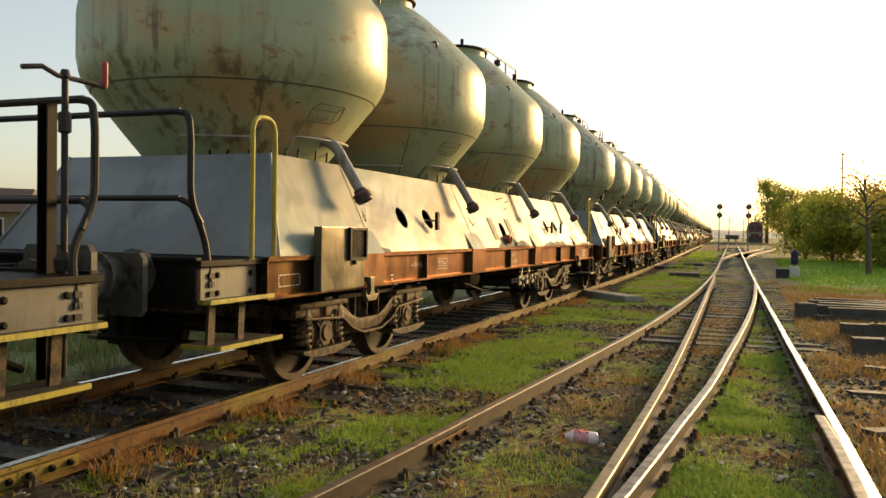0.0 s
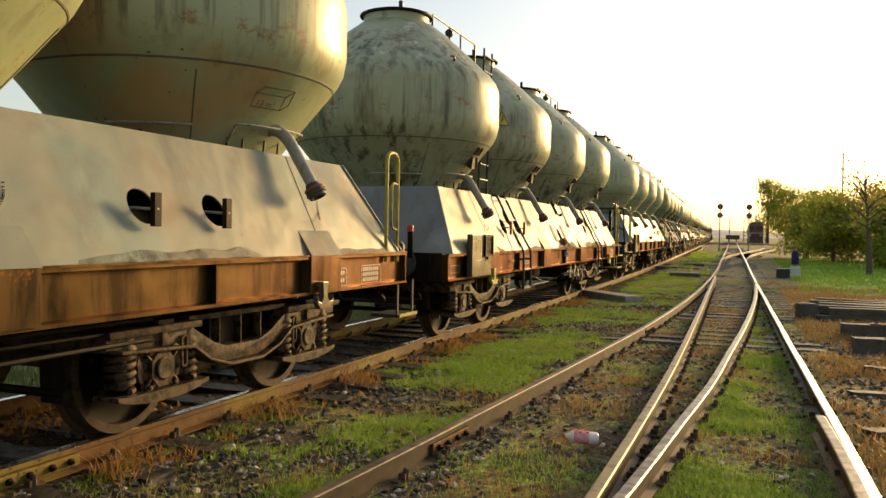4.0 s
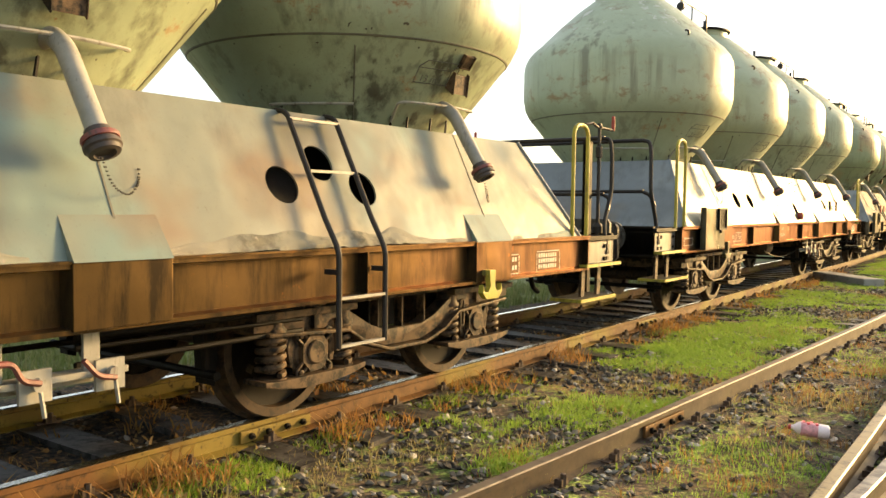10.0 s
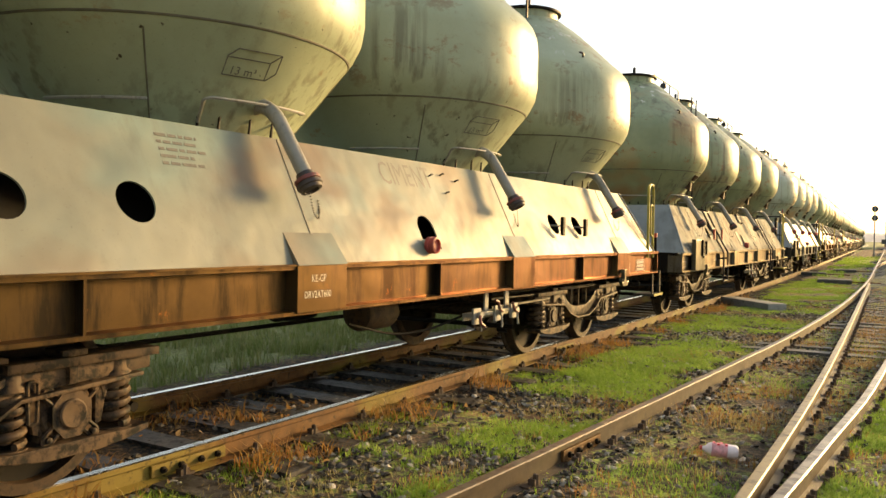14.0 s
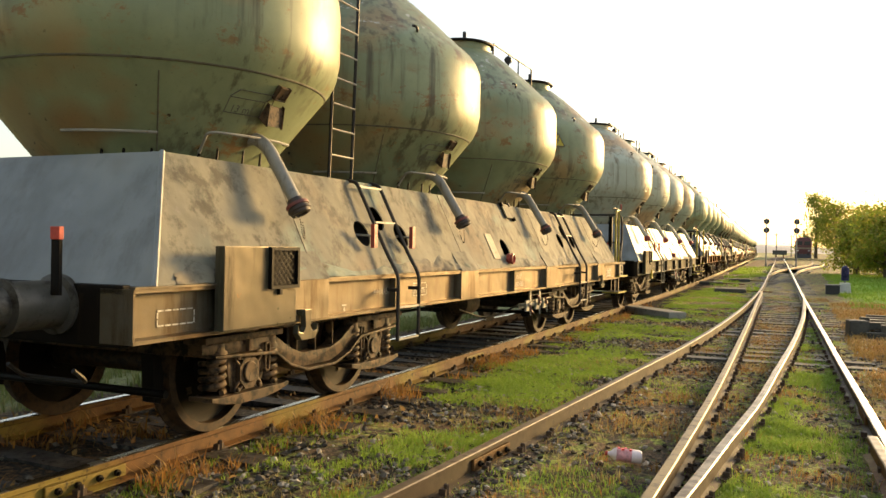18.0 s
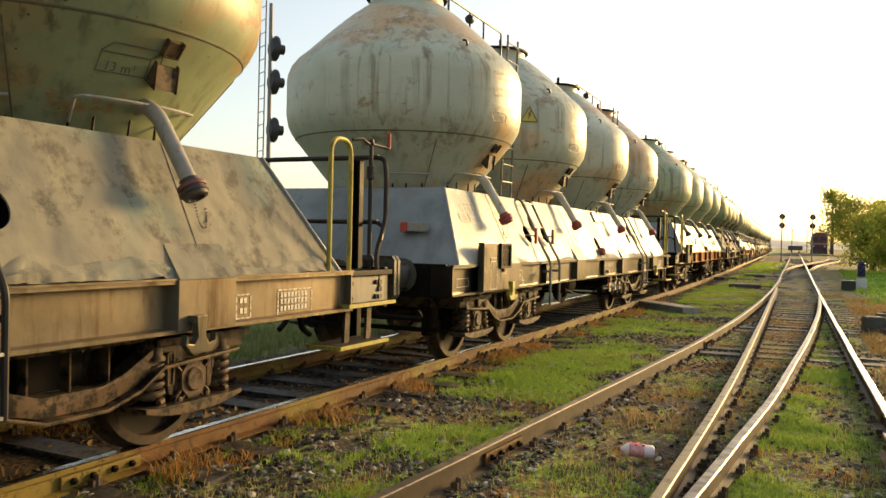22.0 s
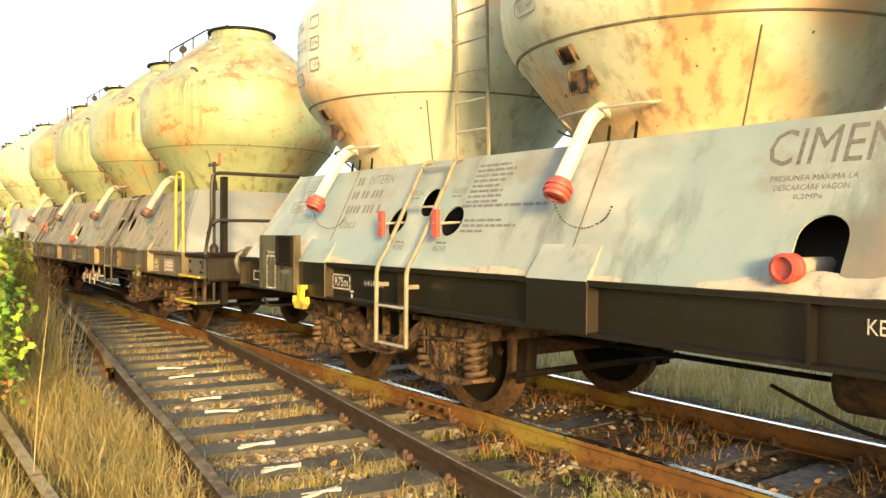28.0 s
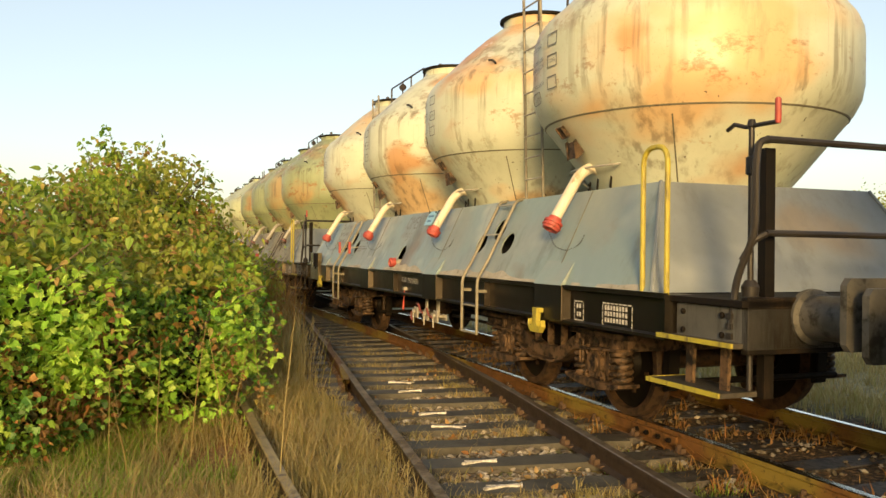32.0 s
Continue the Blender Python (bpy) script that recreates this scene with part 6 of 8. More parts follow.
def rag(wagon):
    """A scrap of blue cloth knotted to the chain below the outlet."""
    g = Geo()
    n, vs = 9, []
    for i in range(n):
        for j in range(n):
            a, b = i / (n - 1) - 0.5, j / (n - 1)
            w = 0.045 + 0.055 * b + 0.02 * noise.noise((a * 3, b * 4, 2.0))
            vs.append((1.475 + 0.022 * math.sin(a * 11 + b * 3) * (0.4 + b) + 0.010 * noise.noise((a * 6, b * 6, 5.0)), a * w - 0.02 * b, -0.10 * b - 0.03 * noise.noise((a * 7, 1.0, b))))
    g.add(vs, [(i * n + j, i * n + j + 1, (i + 1) * n + j + 1, (i + 1) * n + j) for i in range(n - 1) for j in range(n - 1)])
    ob = part("rag", g.mesh("rag", "rag_blue", 60), wagon, "crumpled blue and white rag tied to the chain", (0, -0.13, 1.055))
    thick = ob.modifiers.new("thickness", "SOLIDIFY")
    thick.thickness = 0.004
    part("rag_chain", Geo().tube([(1.42, -0.11, 1.16), (1.465, -0.125, 1.10), (1.475, -0.13, 1.05)], 0.005, 6).mesh("rag_chain", "frame"), wagon, "short rusty chain")


def add_marks(wagon, v):
    ink = v["ink"]
    if v["notes"]:
        panel_notes(wagon)
        rag(wagon)
    if v["text"] == 2:
        on_sill(wagon, "R 75m", 0.22, 0.065, -3.88, 0.905)
        sill_box_mark(wagon, 0.29, 0.115, -3.77, 0.937)
        on_sill(wagon, "\u219414.45m", 0.27, 0.052, -4.24, 0.915)
        on_sill(wagon, "KE-GP", 0.14, 0.045, -1.62, 1.0, 1.454)
        on_sill(wagon, "DRV2AT600", 0.26, 0.045, -1.69, 0.90, 1.454)
    else:
        front = v["text"] == 3
        on_sill(wagon, "R75m", 0.22, 0.075, -4.27 if front else -2.72, 0.915)
        sill_box_mark(wagon, 0.29, 0.115, -4.16 if front else -2.60, 0.952)
        on_sill(wagon, "\u219414.45m", 0.30, 0.055, -3.78 if front else -3.50, 0.935)
        on_sill(wagon, "KE-GP", 0.20, 0.065, 0.22, 0.965)
        if front:
            on_sill(wagon, "DRV2AT600", 0.42, 0.07, 0.50, 0.955)
        else:
            on_sill(wagon, "DRV2AT600", 0.34, 0.06, 0.16, 0.868)
    # height mark: a bar with a small triangle below
    part("height_mark", cached("hmark", lambda: Geo().box((-0.035, 0.0, 0.0), (0.035, 0.012, 0.0012)).prism([(-0.018, -0.04), (0.018, -0.04), (0.0, -0.008)], 0.0, 0.0012, "z").mesh("height_mark", "white_paint", 0)), wagon, at=Matrix(((0, 0, 1, 1.379), (1, 0, 0, -3.98), (0, 1, 0, 0.875), (0, 0, 0, 1))))
    sill_box_mark(wagon, 0.30, 0.085, -5.86, 0.925)
    sill_box_mark(wagon, 0.14, 0.15, 5.02, 0.91)
    sill_box_mark(wagon, 0.40, 0.17, 5.58, 0.91)
    for z in (0.945, 0.90, 0.852):
        sill_chars(wagon, 5.41, z, 8, 0.026, 0.034)
    sill_chars(wagon, 4.985, 0.93, 2, 0.026, 0.035)
    sill_chars(wagon, 4.985, 0.865, 2, 0.026, 0.035)
    if v["hood"] != "hood_crust":
        on_slope(wagon, "CIMENT", "ciment_paint" if v["text"] < 3 else ink, 0.76, 0.20, -0.40, 1.69)
    if v["text"] >= 2:
        k = 0.09 if v["text"] == 2 else 0.0
        on_slope(wagon, "A    B    C", ink, 0.31, 0.075, k - 5.28, 1.775)
        part("table_frame", cached(("tframe2", ink), lambda: table_mark(0.37, 0.105, 0.007, ink, (-0.062, 0.062))), wagon, at=slope_at(k - 5.125, 1.81, 0.0006))
        on_slope(wagon, "S 38 46 54", ink, 0.42, 0.075, k - 5.39, 1.675)
        part("table_frame", cached(("tframe", ink), lambda: table_mark(0.47, 0.105, 0.007, ink, (-0.112, 0.005, 0.12))), wagon, at=slope_at(k - 5.18, 1.708, 0.0006))
        on_slope(wagon, "52.0 m³", ink, 0.21, 0.072, k - 5.505, 1.575)
        part("table_frame", cached(("tframe3", ink, v["text"]), lambda: rounded_mark(0.28, 0.115, 0.007, ink) if v["text"] == 3 else box_mark(0.26, 0.11, 0.006, ink, True)), wagon, at=slope_at(k - 5.40, 1.607, 0.0006))
        on_slope(wagon, "25 100kg", ink, 0.23, 0.065, k - 5.205, 1.555)
        on_slope(wagon, "21 ol", ink, 0.13, 0.065, k - 5.16, 1.478)
        part("table_frame", cached(("tframe4", ink), lambda: dashed_mark(0.28, 0.20, 0.007, ink)), wagon, at=slope_at(k - 5.09, 1.548, 0.0006))
        char_bars(wagon, -4.39, 1.775, (2,), ink)
        if v["text"] == 3:
            on_slope(wagon, "INTERN", ink, 0.40, 0.085, -4.20, 1.775)
        char_bars(wagon, -4.39, 1.655, (2, 2, 3), ink)
        char_bars(wagon, -4.39, 1.53, (4, 3, 1), ink)
        on_slope(wagon, "Uacs", ink, 0.27, 0.09, -4.40, 1.40)
    if v["text"] == 2:
        bars(wagon, -2.52, 1.825, (0.30, 0.28, 0.34, 0.24, 0.30), 0.018, 0.040, "ciment_paint")
    if v["text"] >= 3:
        for u in (-3.44, -2.90):
            on_slope(wagon, "DESCHIS", ink, 0.17, 0.040, u, 1.655)
            bars(wagon, u + 0.02, 1.625, (0.10,), 0.014, 0.03, ink)
            on_slope(wagon, "INCHIS", ink, 0.15, 0.045, u + 0.03, 1.235)
            bars(wagon, u + 0.04, 1.29, (0.12,), 0.014, 0.03, ink)
        bars(wagon, -2.69, 1.835, (0.34, 0.42, 0.40, 0.34, 0.30, 0.36, 0.36, 0.34), 0.019, 0.037, ink)
        bars(wagon, -2.72, 1.545, (0.88,), 0.021, 0.037, ink)
        bars(wagon, -2.63, 1.445, (0.40, 0.56, 0.24), 0.019, 0.037, ink)
        for k, (text, w) in enumerate((("PRESIUNEA MAXIMA LA", 0.42), ("DESCARCARE VAGON", 0.36), ("0,2MPa", 0.14))):
            on_slope(wagon, text, ink, w, 0.030, -0.14 - w / 2, 1.615 - 0.045 * k)
        m = Matrix(((0, 0, 1, 1.503), (1, 0, 0, -5.39), (0, 1, 0, 1.16), (0, 0, 0, 1)))
        part("card_mark", fitted("INSEMNARI", "white_paint", 0.16, 0.028), wagon, at=m @ pose(0, 0, 0))
        part("card_frame", cached("cardframe", lambda: dashed_mark(0.185, 0.30, 0.011, "white_paint")), wagon, at=m @ pose(0.085, -0.17, 0))
        part("card_mark", fitted("PTR. ETICHETE", "white_paint", 0.19, 0.028), wagon, at=m @ pose(0.30, -0.17, 0))
        # blue notice plate and a blank plate on one bracket
        plate = cached("notice", lambda: Geo().prism([(-0.15, -0.10), (0.15, -0.10), (0.16, 0.10), (-0.14, 0.10)], 0.020, 0.026, "z").mesh("notice_plate", "notice_blue", 0))
        blank = cached("blankplate", lambda: Geo().prism([(-0.15, -0.09), (0.15, -0.09), (0.16, 0.09), (-0.14, 0.09)], 0.020, 0.026, "z").mesh("blank_plate", "hood_end", 0))
        stud = cached("stud", lambda: Geo().cbox((0, 0, 0.018), (0.03, 0.025, 0.036)).mesh("stud", "frame", 0, 0.004))
        n = part("notice_plate", plate, wagon, "light blue enamel notice plate", slope_at(0.60, 1.808, 0.002))
        for k, w in enumerate((0.22, 0.14)):
            part("text_line", cached(("noticebar", w), lambda: Geo().box((-w / 2, -0.016, 0.026), (w / 2, 0.016, 0.0272)).mesh("text_line", "notice_ink", 0)), n, at=(0, 0.03 - 0.07 * k, 0))
        b = part("blank_plate", blank, wagon, "dark blank plate beside the notice", slope_at(0.95, 1.818, 0.002))
        for owner in (n, b):
            for hx in (-0.12, 0.13):
                part("stud", stud, owner, at=(hx, 0.085, 0))
        # red pull cord of the release valve
        cord = part("pull_cord", cached("cord", lambda: Geo().tube([(1.40, 0.42, 0.87), (1.41, 0.42, 0.72)], 0.005, 6).tube(rounded([(1.41, 0.42, 0.72), (1.412, 0.40, 0.66), (1.412, 0.40, 0.60), (1.412, 0.43, 0.60), (1.412, 0.435, 0.66), (1.41, 0.42, 0.72)], 0.015), 0.007, 6).mesh("pull_cord", "red")), wagon, "red wire pull cord with a loop")
        part("cord_bracket", cached("cordb", lambda: Geo().box((1.37, 0.38, 0.86), (1.42, 0.46, 0.90)).mesh("cord_bracket", "hose", 0, 0.004)), cord)


STYLE = dict(reach=0.08, notes=False, crust_mat="hood_crust", warn_az=-49, warn_z=3.12, tank="tank_green", hood="hood_green", sill="sill", panel="panel", hose="hose", cap="cap_dark", rail="black_pipe", hook="panel", valve="frame", valve_label="dark valve handle", ink="grey_paint",
             plates=True, marks=True, table=(), warning=(), ladder=True, tank_ladder=True, loops=True, arch=(-0.02,), holes=[(-3.495, 1.455, 0.118), (-2.77, 1.452, 0.118), (-3.13, 1.595, 0.118), (2.67, 1.473, 0.118), (3.35, 1.465, 0.118), (3.02, 1.612, 0.118)], handles=(0, 1), platform=(1,), text=1, cards=(), hatch=False, pegs=False, crust=0,
             hood_label="sloping grey hood side with round openings")
LOW_HOLES = [(-3.49, 1.45, 0.118), (-2.78, 1.45, 0.118), (2.70, 1.435, 0.118), (3.39, 1.43, 0.118)]
STYLES = {
    "front_platform": dict(STYLE, platform=(-1,), ladder=False, tank_ladder=False, plates=False, holes=LOW_HOLES, tank="tank_olive", cards=(-0.455, 0.37), handles=(1, 2, 3), pegs=True, crust=0.35),
    "stained": dict(STYLE, tank="tank_streaky", cards=(-0.455, 0.37), hatch=True, crust=0.55, notes=True, warning=(1,), valve="cap_red", valve_label="red valve handle", hook="yellow"),
    "number": dict(STYLE, platform=(-1,), ladder=False, tank_ladder=False, plates=False, holes=LOW_HOLES, text=2, ink="ciment_paint", tank="tank_green", handles=(2, 3), pegs=True, crust=0),
    "crusted": dict(STYLE, cards=(-0.455,), hatch=True, crust=1.0, hood="hood_crust", sill="sill_dusty", warning=(3,), tank="tank_dark", text=1, valve="cap_red", valve_label="red valve handle", cap="cap_dark", hood_label="sloping hood side thick with hardened cement"),
    "pale": dict(STYLE, hatch=True, crust=0.55, crust_mat="cement", tank="tank_light", hood="hood_blue", sill="sill_black", panel="panel", hose="hose_white", cap="cap_red", rail="rail_cream", hook="yellow", valve="cap_red", valve_label="red valve handle", ink="dark_paint", marks=False, table=(0, 1, 2, 3), warning=(1,), text=3, loops=False,
                 hood_label="pale blue-grey sloping hood side with stencilled lettering"),
}
# pitch of the train: centre of each wagon at the start
W1 = make_wagon("cement_wagon", "grey-green cement wagon with four round tanks and a front platform", STYLES["front_platform"])
W2 = make_wagon("cement_wagon", "stained grey-green cement wagon with side ladders and four tanks", STYLES["stained"])
W3 = make_wagon("cement_wagon", "grey-green cement wagon with stencilled numbers and four dark tanks", STYLES["number"])
W4 = make_wagon("cement_wagon", "cement wagon thickly crusted with grey dried cement", STYLES["crusted"])
W5 = make_wagon("cement_wagon", "pale grey cement wagon with black sill, cream pipes and red caps", STYLES["pale"])
TRAIN = [(W1, 11.22), (W2, 24.88), (W3, 39.78), (W4, 53.66), (W5, 68.02)]
# the empty wagons ride a little higher on their springs
for w in (W1, W3):
    for ob in w.children:
        if not ob.name.startswith("bogie"):
            ob.matrix_basis = Matrix.Translation((0, 0, 0.05)) @ ob.matrix_basis
ROLLING = list(WHEELS)


def add_copy(src, y):
    c = copy_thing(src, Matrix())
    TRAIN.append((c, y))
    if y < 90:
        for b in c.children:
            if b.name.startswith("bogie"):
                for w in b.children:
                    if w.name.startswith("wheelset"):
                        ROLLING.append((w, w.matrix_basis.translation.y))


add_copy(W4, -3.50)
for ob in list(TRAIN[-1][0].children):
    # the leading wagon carries no hand loops
    if ob.name.startswith("hand_loop"):
        bpy.data.objects.remove(ob)
add_copy(W2, -17.7)
y = 68.02
for src, gap in ((W1, 15.0), (W4, 13.7), (W3, 15.0), (W2, 13.7), (W4, 14.45), (W5, 14.45), (W2, 14.45), (W3, 15.0), (W4, 13.7), (W2, 14.45)):
    y += gap
    add_copy(src, y)

# ---- sleepers and fastenings ----
def plank_mesh(key, l, w, h, seed, mat="sleeper"):
    def make():
        rng = random.Random(seed)
        g = Geo()
        n = 7
        vs = []
        for i in range(n):
            x = -l / 2 + l * i / (n - 1)
            for y, z in ((-w / 2, -h), (w / 2, -h), (w / 2, 0), (-w / 2, 0)):
                vs.append((x + rng.uniform(-0.012, 0.012) * (i in (0, n - 1)), y + rng.uniform(-0.007, 0.007), z + rng.uniform(-0.006, 0.004)))
        fs = [(i * 4 + k, i * 4 + (k + 1) % 4, i * 4 + 4 + (k + 1) % 4, i * 4 + 4 + k) for i in range(n - 1) for k in range(4)] + [(0, 1, 2, 3), (n * 4 - 1, n * 4 - 2, n * 4 - 3, n * 4 - 4)]
        return g.add(vs, fs).mesh("sleeper", mat, 30)
    return cached(key, make)


rng = random.Random(4)
y = -22.0
while y < 46:
    part("sleeper", plank_mesh(("sl", rng.randrange(5)), 2.6, 0.25, 0.12, 31, "sleeper_main"), main_track, at=pose(track_x(y) + rng.uniform(-0.04, 0.04), y, -0.150 + rng.uniform(-0.006, 0.004), 0, 0, rng.uniform(-1.5, 1.5) + math.degrees(-(track_x(y + 1) - track_x(y - 1)) / 2)))
    y += 0.62
y = -30.0
while y < 62:
    if y < -1.5:
        a, b = line_x(RAIL_C, y), line_x(RAIL_E, y)
        if y < -12:
            a = TRACK_X + 1.0
        turn = math.degrees(-(line_x(RAIL_E, y + 1) - line_x(RAIL_E, y - 1)) / 2)
    elif y < 31:
        a, b = line_x(RAIL_C, y), line_x(RAIL_F, y)
        turn = 1.5
    else:
        a, b, turn = line_x(RAIL_C, y), line_x(RAIL_F, y), 1.5
    l = round((b - a + 1.05) * 5) / 5
    sl = part("sleeper", plank_mesh(("tl", l, rng.randrange(4)), l, 0.25, 0.12, 17), turnout, at=pose((a + b) / 2 + rng.uniform(-0.06, 0.06), y, (-0.205 if -1.5 < y < 11.5 else -0.148) + rng.uniform(-0.004, 0.006), 0, 0, turn + rng.uniform(-1.5, 1.5)))
    if -9 < y < -2.5 and rng.random() < 0.6:
        mark = cached("chalk", lambda: Geo().tube([(-0.15, -0.02, 0.004), (0.15, 0.03, 0.004)], [0.004, 0.016], 5).tube([(-0.12, 0.04, 0.004), (0.10, -0.05, 0.004)], [0.014, 0.004], 5).mesh("paint_stroke", "white_paint", 0))
        part("paint_stroke", mark, sl, "white painted cross on the wood", pose(0.15, 0, 0.0, 0, 0, rng.uniform(-20, 20)))
    y += 0.60
y = 64.0
far_sleepers = Geo()
while y < 170:
    for pts, w in ((RAIL_C, 0.72), (BRANCH_L, 0.72)):
        x = line_x(pts, y) + w
        far_sleepers.box((x - 1.3, y - 0.12, -0.25), (x + 1.3, y + 0.12, -0.15))
    x = track_x(y)
    far_sleepers.box((x - 1.3, y - 0.12, -0.25), (x + 1.3, y + 0.12, -0.15))
    y += 0.66
tagged(part("far_sleepers", far_sleepers.mesh("far_sleepers", "sleeper", 0), far_turnout), kind="stuff")
clip = cached("clip", lambda: Geo().box((-0.085, -0.09, -0.152), (0.085, 0.09, -0.135)).box((0.055, -0.035, -0.14), (0.10, 0.035, -0.10)).lathe([(0.018, -0.14), (0.018, -0.075), (0.0, -0.07)], 6, 0, "z", (0.09, 0, 0)).box((-0.10, -0.035, -0.14), (-0.055, 0.035, -0.10)).mesh("rail_clip", "clip", 0, 0.0))
y = -12.0
while y < 24:
    part("rail_clip", clip, main_track, at=pose(track_x(y) + 0.7525, y, 0))
    if y < 16:
        part("rail_clip", clip, main_track, at=pose(track_x(y) - 0.7525, y, 0))
    y += 0.62
y = -11.7
while y < 24.0:
    for pts in (RAIL_C, RAIL_E, RAIL_D, RAIL_F):
        if -1.5 < y or pts is RAIL_C or pts is RAIL_E:
            if pts[0][1] < y < pts[-1][1]:
                part("rail_clip", clip, turnout, at=pose(line_x(pts, y), y, 0))
    y += 0.60
fish = cached("fish", lambda: Geo().box((0.012, -0.30, -0.125), (0.034, 0.30, -0.05)).box((-0.034, -0.30, -0.125), (-0.012, 0.30, -0.05)).mesh("fishplate", "rail", 0, 0.006))
nut = cached("nut", lambda: Geo().lathe([(0.022, 0.03), (0.022, 0.055), (0.010, 0.057), (0.010, 0.07), (0.0, 0.07)], 6, 0, "x").mesh("nut", "frame", 0))
for yy, pts, owner in ((3.6, None, main_track), (9.9, None, main_track), (-5.6, None, main_track), (5.3, RAIL_C, turnout), (8.2, RAIL_F, turnout), (12.8, RAIL_C, turnout)):
    xx = TRACK_X + 0.7525 if pts is None else line_x(pts, yy)
    f = part("fishplate", fish, owner, "bolted rail joint", pose(xx, yy, 0, 0, 0, 0 if pts is None else math.degrees(-(line_x(pts, yy + 0.5) - line_x(pts, yy - 0.5)))))
    for k in (-0.22, -0.08, 0.08, 0.22):
        part("nut", nut, f, at=(0, k, -0.088))


# ---- scattered ground cover ----
def scatter_mesh(name, mats, verts, faces, smooth=False):
    me = bpy.data.meshes.new(name)
    me.from_pydata(verts, [], faces)
    for m in mats:
        me.materials.append(MAT[m])
    if smooth:
        me.polygons.foreach_set("use_smooth", [True] * len(me.polygons))
    return me


def grass(name, mat, label, spots, low, high, blades=7, width=0.004, lean=0.5, spread=0.05):
    r = np.random.RandomState(len(spots) % 1000 + 7)
    n = len(spots) * blades
    p = np.repeat(np.array(spots), blades, axis=0)
    p = p + np.c_[r.normal(0, spread, (n, 2)), np.zeros(n)]
    hgt = r.uniform(low, high, n) * np.repeat(r.uniform(0.6, 1.3, len(spots)), blades)
    a = r.uniform(0, 2 * np.pi, n)
    off = np.c_[np.cos(a), np.sin(a), np.zeros(n)]
    side = np.c_[-np.sin(a), np.cos(a), np.zeros(n)] * (width * r.uniform(0.6, 1.6, n))[:, None]
    mid = p + off * (hgt * lean * 0.35)[:, None] + np.c_[np.zeros((n, 2)), hgt * 0.6]
    tip = p + off * (hgt * lean)[:, None] + np.c_[np.zeros((n, 2)), hgt]
    p = p - np.array([0, 0, 0.02])
    v = np.stack([p - side, p + side, mid + side * 0.8, mid - side * 0.8, tip], 1).reshape(-1, 3)
    base = np.arange(n) * 5
    f = [(b, b + 1, b + 2, b + 3) for b in base] + [(b + 3, b + 2, b + 4) for b in base]
    return thing(name, label, "grass", kind="stuff", me=scatter_mesh(name, [mat], v.tolist(), f))


def spots(count, x0, x1, y0, y1, keep, seed, near=0.0):
    r = random.Random(seed)
    out = []
    while len(out) < count:
        u = r.random()
        y = y0 + (y1 - y0) * (u ** (1 + near))
        x = r.uniform(x0, x1)
        if keep(x, y, r.random()):
            out.append((x, y, ground_z(x, y)))
        else:
            count -= 0.2
    return out


def clear_of_rails(x, y):
    for pts in (RAIL_C, RAIL_E, RAIL_D, RAIL_F):
        if abs(x - line_x(pts, y)) < 0.07:
            return False
    return abs(abs(x - track_x(y)) - 0.7525) > 0.09


def patchy(x, y, s=0.55, seed=0.0):
    return noise.noise((x * s, y * s, seed)) + 0.5 * noise.noise((x * s * 2.6, y * s * 2.6, seed + 3)) + 0.35 * noise.noise((x * 6.5, y * 6.5, seed + 5))


strip = lambda x, y, r: clear_of_rails(x, y) and x > track_x(y) + 0.95 and x < line_x(RAIL_C, y) - 0.05 and patchy(x, y, 0.8) > r * 0.45 - 0.07
yard = lambda x, y, r: clear_of_rails(x, y) and x > line_x(RAIL_C, y) and patchy(x, y, 0.7, 4.0) > r * 0.6
middle = lambda x, y, r: clear_of_rails(x, y) and line_x(RAIL_E, y) < x < line_x(RAIL_F, y) and patchy(x, y, 0.9, 8.0) > r * 0.45 - 0.08
grass("grass_strip", "grass_green", "short bright green grass between the tracks", spots(24000, -4.0, -1.0, 2.0, 34, strip, 1, 0.5), 0.015, 0.055, 11, 0.0024, 1.0, 0.045)
lush = lambda x, y, r: clear_of_rails(x, y) and track_x(y) + 0.95 < x < line_x(RAIL_C, y) - 0.08 and ((x + 2.75) / 0.75) ** 2 + ((y - 9.2) / 1.9) ** 2 < 1.1 + 0.9 * patchy(x, y, 1.1, 9.0) - 0.3 * r
grass("grass_tuft", "grass_green", "thick bright green grass patch beside the curved rail", spots(3600, -3.7, -1.7, 6.8, 11.8, lush, 71), 0.015, 0.055, 11, 0.0026, 1.0, 0.045)
grass("grass_strip_far", "grass_green", "green grass beside the far line", spots(4000, -6.5, -1.4, 30, 90, lambda x, y, r: x > track_x(y) + 1.4 and x < line_x(RAIL_C, y) - 0.1 and patchy(x, y, 0.3) > r * 0.5, 2), 0.05, 0.13, 8, 0.010)
grass("grass_yard", "grass_green", "thin green grass in the turnout", spots(4200, -2.2, 0.6, 3.0, 30, yard, 3, 0.5), 0.012, 0.04, 9, 0.0024, 1.0, 0.06)
grass("grass_middle", "grass_green", "green grass between the rails of the turnout", spots(11000, -0.7, 0.7, 3.2, 30, middle, 5, 0.6), 0.015, 0.05, 11, 0.0024, 1.0, 0.045)
grass("brown_weeds_yard", "weed_rust", "low reddish-brown weeds between the rails", spots(4200, -2.6, 0.7, 2.5, 30, lambda x, y, r: clear_of_rails(x, y) and x > line_x(RAIL_C, y) - 0.9 and patchy(x, y, 0.9, 61.0) > r * 0.6, 21, 0.5), 0.02, 0.08, 8, 0.0022, 1.1)
